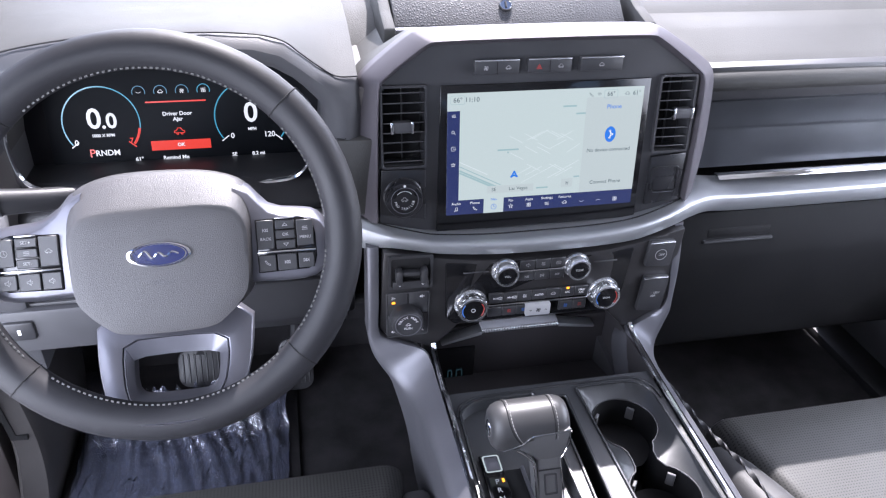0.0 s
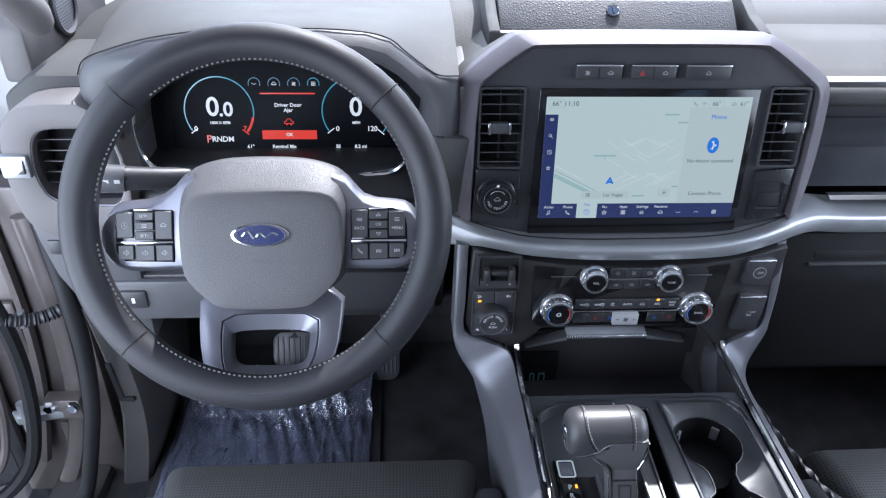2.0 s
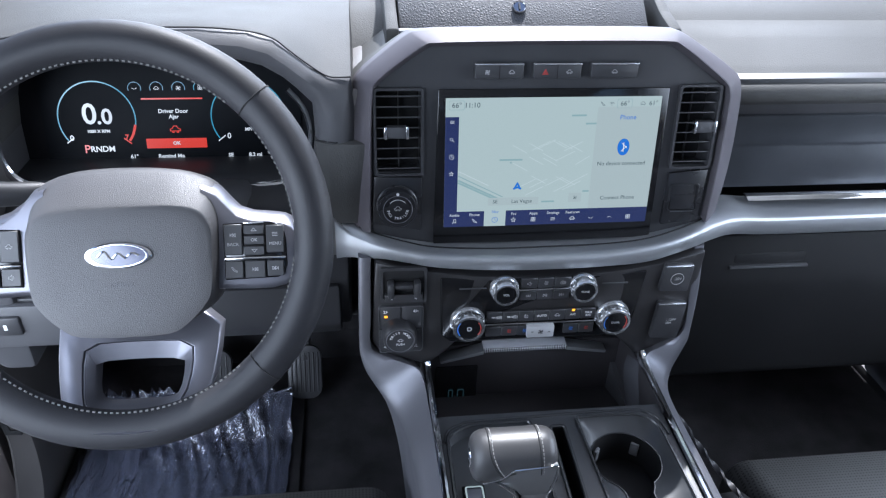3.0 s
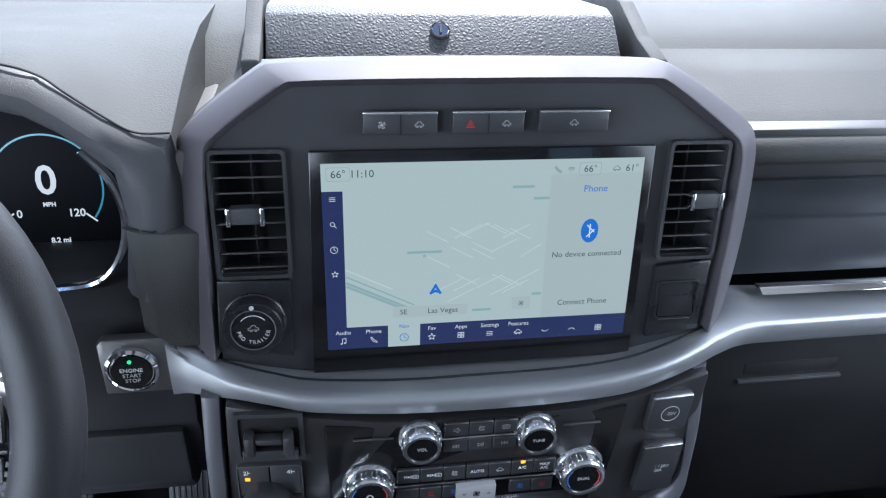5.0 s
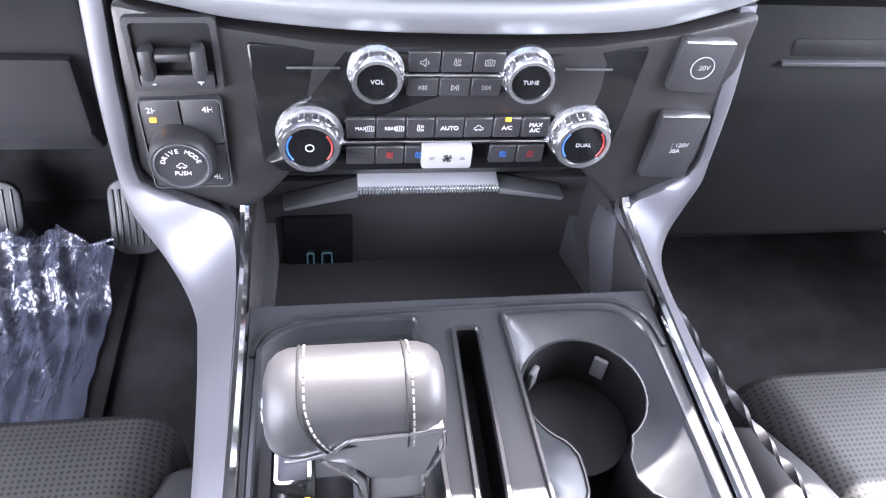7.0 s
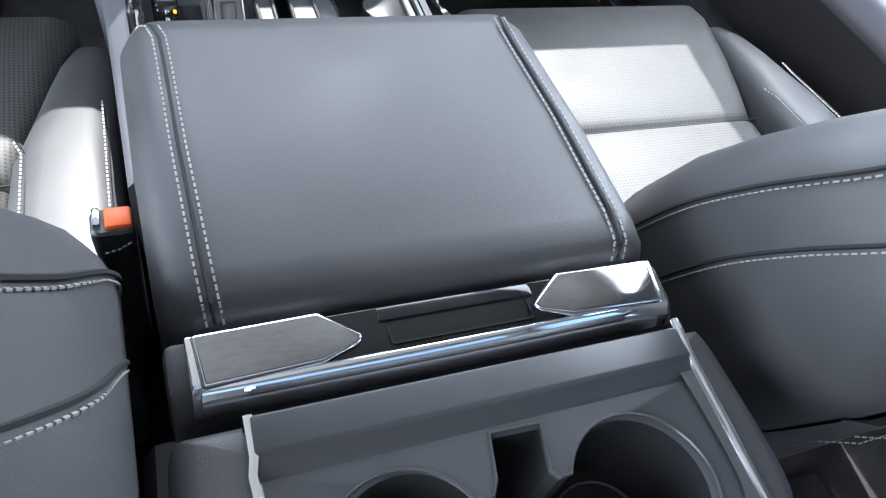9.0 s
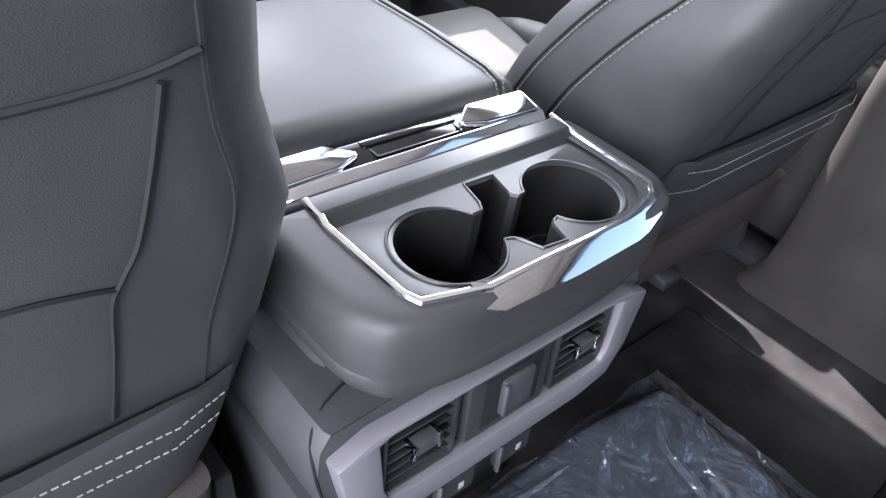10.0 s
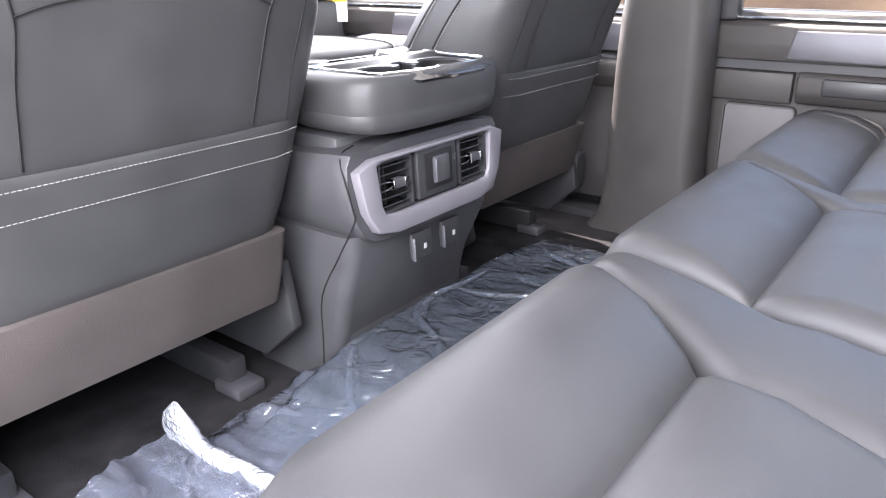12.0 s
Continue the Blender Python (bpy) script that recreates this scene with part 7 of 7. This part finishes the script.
# shade inside the vent opening is put into the lining's black
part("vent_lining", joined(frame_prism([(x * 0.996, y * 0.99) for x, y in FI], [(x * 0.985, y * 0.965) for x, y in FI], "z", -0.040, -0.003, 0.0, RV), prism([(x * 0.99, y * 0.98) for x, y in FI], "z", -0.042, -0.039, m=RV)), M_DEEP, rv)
part("vent_frame", frame_prism(FO, FI, "z", -0.006, 0.012, 0.006, RV), M_LAVENDER, rv, "satin grey frame")
slat_vent("vent", rv, RV @ Matrix.Translation((-0.0925, -0.003, 0.004)), 0.066, 0.066, 6, True, True)
slat_vent("vent", rv, RV @ Matrix.Translation((0.0925, -0.003, 0.004)), 0.066, 0.066, 6, True, True)
mdp = part("middle_plate", box(0.094, 0.074, 0.050, (0, -0.001, -0.017), 0.004, m=RV), M_BLACK, rv)
part("middle_recess", box(0.066, 0.054, 0.002, (0, 0.0, 0.0085), 0.0005, m=RV), M_DEEP, mdp)
part("middle_door", box(0.036, 0.040, 0.008, (0.004, 0.0, 0.010), 0.003, m=RV), M_DARK, mdp)
part("middle_grip", box(0.004, 0.034, 0.008, (-0.013, 0.0, 0.013), 0.0015, m=RV), M_SATIN, mdp)
for x in (-0.033, 0.040):
    o = part("outlet_flap", box(0.046, 0.042, 0.008, (x, -0.110, -0.0085), 0.003, m=RV), M_BLACK, rv)
    part("flap_hinge", box(0.003, 0.036, 0.006, (x - 0.024, -0.112, -0.0015), 0.0012, m=RV), M_SATIN, o)
    part("symbol", box(0.006, 0.008, 0.0006, (x + 0.002, -0.112, -0.0012), m=RV), M_GREYPRINT, o)

for s in (-1, 1):
    part("panel_seam", tube(smooth_line([(-0.001 + s * x, y, z) for x, y, z in ((0.127, -0.8655, 0.6625), (0.158, -0.8755, 0.6605), (0.1775, -0.8895, 0.6515), (0.1808, -0.9010, 0.6250), (0.1748, -0.9060, 0.5890), (0.1708, -0.9030, 0.5710), (0.1682, -0.8680, 0.5130), (0.1590, -0.8200, 0.4380), (0.1570, -0.8140, 0.3600), (0.1560, -0.8100, 0.3000))], 4), 0.0012, 5), M_DEEP, rv)

# twisted strap hanging beside the console on the passenger side
STRAP = smooth_line([(0.160, -0.068, 0.645), (0.168, -0.085, 0.635), (0.184, -0.15, 0.622), (0.197, -0.20, 0.614), (0.212, -0.245, 0.608), (0.228, -0.285, 0.600), (0.238, -0.36, 0.590), (0.225, -0.46, 0.575), (0.215, -0.56, 0.57)], 12)
strap = thing("twisted_strap", (0.2, -0.3, 0.6), "thin twisted black strap beside the console", "strap")
rings_ = []
for i, p in enumerate(STRAP):
    a = i * 0.42
    u = Vector((math.cos(a), 0, math.sin(a)))
    v = Vector((-math.sin(a), 0, math.cos(a)))
    rings_.append([p + u * 0.0034 * c + v * 0.0013 * d for c, d in ((1, 1), (-1, 1), (-1, -1), (1, -1))])
part("webbing", loft(rings_), M_BLACK, strap)

# ---- front seats ----
def seat_ring(z, yf, yr, hw, r=0.05, dip=0.0):
    """Outline of a backrest at one height: front at yf, rear at yr; dip hollows the front between the bolsters."""
    yc, hd = (yf + yr) / 2, (yf - yr) / 2
    return [(a, yc + b - (dip * max(0.0, 1 - (a / (hw * 0.62)) ** 2) if b > 0.3 * hd else 0), z) for a, b in ring_round(hw, hd, r, 6)]


BACK = [(0.50, -0.575, -0.800, 0.190), (0.56, -0.560, -0.818, 0.212), (0.61, -0.565, -0.829, 0.226), (0.66, -0.585, -0.840, 0.236), (0.742, -0.626, -0.862, 0.246), (0.80, -0.663, -0.882, 0.246), (0.842, -0.694, -0.899, 0.243), (0.867, -0.713, -0.910, 0.233), (0.92, -0.748, -0.926, 0.213), (0.98, -0.787, -0.945, 0.202), (1.04, -0.824, -0.962, 0.192), (1.10, -0.858, -0.978, 0.178), (1.15, -0.886, -0.985, 0.158), (1.18, -0.91, -0.98, 0.13)]


def rear_y(z):
    for a, b in zip(BACK, BACK[1:]):
        if a[0] <= z <= b[0]:
            return a[2] + (b[2] - a[2]) * (z - a[0]) / (b[0] - a[0])
    return BACK[0][2] if z < BACK[0][0] else BACK[-1][2]


def back_skin(x, z):
    """Depth of the rear skin of a backrest at x from its middle, round its corners too."""
    for a, b in zip(BACK, BACK[1:]):
        if a[0] <= z <= b[0]:
            k = (z - a[0]) / (b[0] - a[0])
            yf, yr, hw = (a[i] + (b[i] - a[i]) * k for i in (1, 2, 3))
            r = min(0.062, (yf - yr) * 0.47)
            over = max(abs(x) - (hw - r), 0.0)
            return yr + r - math.sqrt(max(r * r - over * over, 0.0))
    return rear_y(z)


def front_seat(xc, label):
    s = thing("front_seat", (xc, -0.5, 0.285), label, "seat", "front seats")
    off = Matrix.Translation((xc, 0, 0))
    part("backrest", loft([seat_ring(z, yf, yr, hw, min(0.062, (yf - yr) * 0.47), 0.035) for z, yf, yr, hw in BACK], m=off), M_LEATHER, s)
    for sx in (-1, 1):
        for back_, thread in ((0.048, 1), (0.102, 1)):
            ln = [(xc + sx * (hw + 0.0002), yf - back_, z) for z, yf, yr, hw in BACK[1:10]]
            ln = smooth_line(ln, 5)
            part("side_seam", tube(ln, 0.0016, 5), M_DEEP, s)
            part("stitching", stitches([(x, y - 0.005, z) for x, y, z in ln], 0.0007, 0.0058), M_THREAD, s)
    # cushion: centre and two side bolsters
    part("cushion", loft([[(a, y, zc + b) for a, b in ring_round(hw, h, 0.03, 5)] for y, zc, hw, h in ((-0.136, 0.500, 0.185, 0.018), (-0.141, 0.497, 0.203, 0.042), (-0.156, 0.493, 0.212, 0.064), (-0.190, 0.488, 0.208, 0.075), (-0.235, 0.486, 0.198, 0.077), (-0.290, 0.484, 0.186, 0.077), (-0.345, 0.482, 0.170, 0.077), (-0.390, 0.480, 0.156, 0.076), (-0.399, 0.479, 0.154, 0.074), (-0.404, 0.476, 0.153, 0.071), (-0.409, 0.479, 0.153, 0.074), (-0.420, 0.479, 0.152, 0.076), (-0.50, 0.474, 0.150, 0.077), (-0.62, 0.468, 0.150, 0.075))], m=off), M_PERF, s, "perforated leather cushion")
    for sx in (-1, 1):
        part("bolster", loft([[(sx * x + a, y, z + b) for a, b in ring_round(hw, h, min(0.032, hw * 0.8), 5)] for y, x, z, hw, h in ((-0.178, 0.222, 0.490, 0.010, 0.030), (-0.195, 0.222, 0.492, 0.020, 0.052), (-0.240, 0.218, 0.495, 0.029, 0.066), (-0.290, 0.212, 0.498, 0.035, 0.074), (-0.345, 0.205, 0.500, 0.041, 0.081), (-0.400, 0.198, 0.502, 0.047, 0.087), (-0.50, 0.195, 0.504, 0.050, 0.090), (-0.63, 0.193, 0.502, 0.046, 0.080))], m=off), M_LEATHER, s)
        for inset, zz, y0, y1 in ((0.0085, -0.005, -0.33, -0.61), (0.078, -0.004, -0.385, -0.60)):
            ln = []
            for k in range(14):
                y = y0 + (y1 - y0) * k / 13
                u = min(max((-0.345 - y) / 0.155, 0), 1)
                xo, zt = 0.246 - 0.001 * u, 0.581 + 0.013 * u - 0.006 * max((-0.50 - y) / 0.13, 0)
                ln.append((xc + sx * (xo - inset - 0.006 * (inset > 0.05) * (k == 0)), y, zt + zz + 0.002))
            part("seam", tube(ln, 0.0011, 5), M_DEEP, s)
            part("stitching", stitches([(x - sx * 0.0042, y, z + 0.001) for x, y, z in ln], 0.0008, 0.0055), M_THREAD, s)
    part("cushion_groove", tube([(xc + x, -0.404, 0.5480) for x in (-0.150, 0, 0.150)], 0.0016, 5), M_DEEP, s)
    # hard back: pocket and lower board
    for b in (-1, 1):
        ln = smooth_line([(xc + b * x, rear_y(z) + d, z) for x, z, d in ((0.182, 0.575, 0.002), (0.186, 0.71, 0.001), (0.183, 0.78, 0.0), (0.182, 0.88, 0.0), (0.166, 0.94, 0.0), (0.152, 1.02, 0.0), (0.138, 1.10, 0.001))], 6)
        part("welt", tube(ln, 0.0010, 6), M_DEEP, s)
        ln2 = smooth_line([(xc + b * x, rear_y(z) - 0.0012, z) for x, z in ((0.131, 0.716), (0.133, 0.79), (0.132, 0.838), (0.136, 0.860), (0.1415, 0.880), (0.146, 0.92), (0.148, 0.956))], 6)
        part("seam", tube(ln2, 0.0014, 5), M_DEEP, s)
    part("cross_seam", tube(smooth_line([(xc + x, rear_y(z) - 0.0010, z) for x, z in ((-0.134, 0.850), (-0.10, 0.860), (-0.05, 0.865), (0.05, 0.866), (0.10, 0.861), (0.134, 0.850))], 5), 0.0014, 5), M_DEEP, s)
    part("upper_seam", tube(smooth_line([(xc + x, rear_y(z) - 0.001, z) for x, z in ((-0.160, 0.966), (-0.12, 0.957), (0, 0.953), (0.12, 0.957), (0.160, 0.966))], 5), 0.0016, 5), M_DEEP, s)
    pk_ = loft([[(xc + x, back_skin(x, z) - t * (1 if abs(x) < 0.16 else 0.55 if abs(x) < 0.195 else 0.2), z) for x in (-0.205, -0.195, -0.18, -0.16, -0.08, 0, 0.08, 0.16, 0.18, 0.195, 0.205)] for z, t in ((0.560, 0.004), (0.60, 0.013), (0.66, 0.016), (0.690, 0.017), (0.708, 0.019), (0.714, 0.016), (0.712, 0.006))], closed=False)
    pocket = part("back_pocket", pk_, M_LEATHER, s, "leather map pocket")
    for z, t in ((0.704, 0.0205), (0.672, 0.0180)):
        part("stitching", stitches([(xc + x, back_skin(x, z) - t * (1 if abs(x) < 0.17 else 0.6) - 0.0004, z) for x in (-0.192, -0.16, -0.12, -0.04, 0.04, 0.12, 0.16, 0.192)], 0.00042, 0.0056), M_THREAD, pocket)
    part("lower_board", loft([[(xc + a, y + b, z) for a, b in ring_round(0.196, 0.02, 0.015, 3)] for z, y in ((0.452, -0.785), (0.50, -0.800), (0.562, -0.812))]), M_PANEL, s, "brown-grey fibre board at the seat foot")
    for sx in (-1, 1):
        part("side_shield", prism([(-0.20, 0.40), (-0.22, 0.475), (-0.60, 0.50), (-0.79, 0.50), (-0.81, 0.40), (-0.74, 0.335), (-0.26, 0.345)], "x", xc + sx * 0.218 - 0.009, xc + sx * 0.218 + 0.009, 0.004), M_BLACK, s)
    part("seat_base", box(0.38, 0.44, 0.10, (xc, -0.42, 0.40), 0.02), M_BLACK, s)
    for sx in (-1, 1):
        part("slide_rail", box(0.035, 0.56, 0.05, (xc + sx * 0.17, -0.44, 0.315), 0.006), M_BLACK, s)
        part("rail_foot", box(0.05, 0.06, 0.02, (xc + sx * 0.17, -0.72, 0.296), 0.004), M_SATIN, s)
    return s


front_seat(-0.4175, "black leather driver seat with grey stitching")
front_seat(0.470, "black leather passenger seat with grey stitching")
# belt buckle
bk = thing("belt_buckle", (-0.20, -0.60, 0.55), "seat belt buckle with orange release", "belt buckle")
part("buckle_body", loft([[(-0.1745 + a, y + b, z) for a, b in ring_round(hw, hd, 0.005, 3)] for y, z, hw, hd in ((-0.590, 0.56, 0.011, 0.008), (-0.600, 0.66, 0.0125, 0.010), (-0.607, 0.710, 0.0135, 0.0115), (-0.609, 0.7185, 0.0130, 0.0110), (-0.609, 0.7205, 0.0115, 0.0095))]), M_BLACK, bk)
part("release", box(0.0165, 0.0165, 0.007, (-0.1705, -0.6085, 0.7205), 0.0022), M_ORANGE, bk, "orange release button")
part("tongue_slot", box(0.005, 0.015, 0.006, (-0.1835, -0.6065, 0.7205), 0.0015), M_CHROME, bk)
part("body_seam", stitches([(-0.180, -0.6190, 0.700), (-0.172, -0.6195, 0.703), (-0.164, -0.6185, 0.708)], 0.0006, 0.004), M_THREAD, bk)

# ---- rear bench ----
ben = thing("rear_bench", (0, -1.6, 0.30), "black leather rear bench seat", "bench")


def along(table, y):
    """Reads a table of (y, x) at y, holding its ends."""
    if y >= table[0][0]:
        return table[0][1]
    for (ya, xa), (yb, xb) in zip(table, table[1:]):
        if yb <= y <= ya:
            return xa + (xb - xa) * (y - ya) / (yb - ya)
    return table[-1][1]


def bench_pad(left, right, name="cushion", drop=0.0, groove=True):
    """A cushion of the bench between two lines of (y, x), with a crosswise groove."""
    rows = []
    for y, zt, r in ((-1.226, 0.534, 0.02), (-1.228, 0.579, 0.03), (-1.240, 0.605, 0.034), (-1.258, 0.615, 0.034), (-1.275, 0.619, 0.034), (-1.335, 0.614, 0.03), (-1.370, 0.603, 0.025), (-1.388, 0.595, 0.02), (-1.397, 0.586, 0.016), (-1.401, 0.581, 0.012), (-1.405, 0.586, 0.016), (-1.416, 0.595, 0.02), (-1.432, 0.601, 0.025), (-1.470, 0.608, 0.03), (-1.540, 0.609, 0.034), (-1.640, 0.603, 0.034), (-1.740, 0.596, 0.03)):
        if not groove and -1.43 < y < -1.34:
            continue
        x0, x1 = along(left, y), along(right, y)
        zb = 0.46
        h = (zt - drop - zb) / 2
        rows.append([((x0 + x1) / 2 + a, y, zb + h + b) for a, b in ring_round((x1 - x0) / 2, h, min(r, (x1 - x0) * 0.3), 5)])
    return part(name, loft(rows), M_LEATHER, ben)


LINE_A = [(-1.25, -0.186), (-1.332, -0.238), (-1.406, -0.305), (-1.473, -0.328), (-1.537, -0.360), (-1.74, -0.42)]
LINE_B = [(-1.25, -0.128), (-1.322, -0.135), (-1.403, -0.153), (-1.462, -0.169), (-1.516, -0.189), (-1.74, -0.24)]
LINE_C = [(-1.25, 0.325), (-1.33, 0.262), (-1.41, 0.200), (-1.47, 0.180), (-1.54, 0.165), (-1.74, 0.14)]
LINE_D = [(-1.25, 0.352), (-1.34, 0.290), (-1.42, 0.274), (-1.50, 0.245), (-1.74, 0.20)]
shift = lambda line, d: [(y, x + d) for y, x in line]
bench_pad([(-1.235, -0.605), (-1.25, -0.635), (-1.28, -0.665), (-1.34, -0.70), (-1.45, -0.735), (-1.74, -0.75)], LINE_A)
bench_pad(shift(LINE_A, 0.003), shift(LINE_B, -0.003), "divider", 0.011, False)
bench_pad(LINE_B, LINE_C, "middle_cushion")
bench_pad(shift(LINE_C, 0.003), shift(LINE_D, -0.003), "divider", 0.009, False)
bench_pad(LINE_D, [(-1.2, 0.84)])
part("bench_base", box(1.46, 0.40, 0.22, (0, -1.50, 0.395), 0.02), M_BLACK, ben)
for x0, x1 in ((-0.76, -0.226), (-0.216, 0.254), (0.264, 0.82)):
    xc, hw = (x0 + x1) / 2, (x1 - x0) / 2
    part("backrest", loft([[(xc + a, y + b, z) for a, b in ring_round(hw, 0.06, 0.04, 5)] for y, z in ((-1.74, 0.55), (-1.76, 0.75), (-1.82, 1.0), (-1.86, 1.18), (-1.87, 1.22))]), M_LEATHER, ben)

# rear floor: mat and its film
solo("rear_floor_mat", box(1.16, 0.36, 0.014, (0.02, -0.985, 0.298), 0.005), M_CARPET, "black rear floor mat under clear film", "floor mat")
rf = thing("rear_protective_film", (0, -1.0, 0.306), "crumpled clear plastic film over the rear floor mat", "plastic film")
ease = lambda a, b, v: (lambda k: k * k * (3 - 2 * k))(min(max((v - a) / (b - a), 0), 1))
# the film stands off the mat over the tunnel and falls to the floor at its edges
swell = lambda x, y: 0.310 + (0.030 + 0.068 * ease(-0.44, -0.16, x)) * ease(0.425, 0.30 + 0.04 * (y + 1.0), x) * ease(-0.866, -0.908 - 0.12 * max(x - 0.16, 0), y) * (1 - 0.35 * ease(-1.05, -1.25, y))
part("sheet", loft(film_rows(-0.43, 0.435, -1.27, -0.862, swell, 7.7, 0.0055, 0.005, 9, 4), closed=False), M_FILM, rf, angle=70)
for crease in (((0.13, -0.93), (0.05, -0.925), (-0.01, -0.915), (-0.07, -0.93), (-0.13, -0.97)), ((0.03, -0.92), (0.03, -0.97), (0.06, -1.03), (0.08, -1.09)), ((-0.02, -0.912), (-0.09, -0.95), (-0.13, -1.01), (-0.20, -1.07)), ((0.28, -0.94), (0.24, -0.98), (0.22, -1.05), (0.17, -1.11)), ((0.33, -0.97), (0.26, -1.02), (0.24, -1.10)), ((-0.20, -0.92), (-0.27, -0.98), (-0.33, -1.06)), ((0.20, -0.93), (0.13, -0.98), (0.11, -1.04))):
    mid = smooth_line([(x, y, 0) for x, y in crease], 7)
    ridge = []
    for k, p in enumerate(mid):
        g = math.sin(math.pi * k / (len(mid) - 1)) ** 0.6
        q = mid[min(k + 1, len(mid) - 1)] - mid[max(k - 1, 0)]
        side = Vector((-q.y, q.x, 0)).normalized()
        z = swell(p.x, p.y) + 0.0046
        ridge.append([p + side * w * g + Vector((0, 0, z + h * g)) for w, h in ((0.008, 0.0), (0.0025, 0.0016), (0.0, 0.0032), (-0.0025, 0.0014), (-0.008, 0.0))])
    part("crease", loft(ridge, closed=False), M_FILM, rf, angle=25)
# added layer: door light mirrored by the film is put into its tint
part("veil", loft(film_rows(-0.47, -0.19, -1.16, -0.835, lambda x, y: 0.322 + 0.040 * ease(-0.47, -0.22, x) * ease(-0.835, -0.88, y) + 0.012 * ease(-0.80, -0.90, y), 5.1, 0.014, 0.006, 14, 8), closed=False), M_FILM_SOFT, rf, "bluish layer of the film with the door light's sheen in its tint", angle=70)
part("loose_end", loft(film_rows(-0.565, -0.40, -1.25, -0.795, lambda x, y: 0.316 + 0.02 * (x + 0.565) / 0.165, 2.3, 0.016, 0.006, 26, 9), closed=False), M_FILM_SOFT, rf, "loose crumpled end of the film", angle=70)
part("torn_fold", loft([[(-0.412 + 0.015 * math.sin(9 * y) + u, y, 0.338 + w * (0.35 + 0.65 * max(1 - abs(y + 0.83) / 0.06, 0)) + 0.006 * noise.noise((y * 40, u * 60, 0.5))) for u, w in ((0.0, 0.0), (-0.006, 0.030), (-0.002, 0.052), (0.006, 0.058), (0.013, 0.045), (0.016, 0.015))] for y in [-1.20 + 0.008 * k for k in range(50)]], closed=False), film_mat("milky_film", 0.42, (0.62, 0.65, 0.72), (2, 1, 1)), rf, "upturned milky torn edge", angle=70)
# paper tag hanging inside the passenger door
tag = thing("paper_tag", (0.815, 0.072, 0.74), "white paper tag with a yellow band", "paper tag")
part("sheet", box(0.003, 0.060, 0.075, (0.0, 0.0, 0.0), m=pose(0.815, 0.072, 0.775, 0, 0, 42)), M_PAPER, tag)
part("band", box(0.0045, 0.060, 0.014, (0.0, 0.0, 0.026), m=pose(0.815, 0.072, 0.775, 0, 0, 42)), M_YELLOW, tag)
part("loop", tube([(0.815, 0.072, 0.812), (0.822, 0.076, 0.85), (0.84, 0.08, 0.87)], 0.0015, 6), M_PAPER, tag)
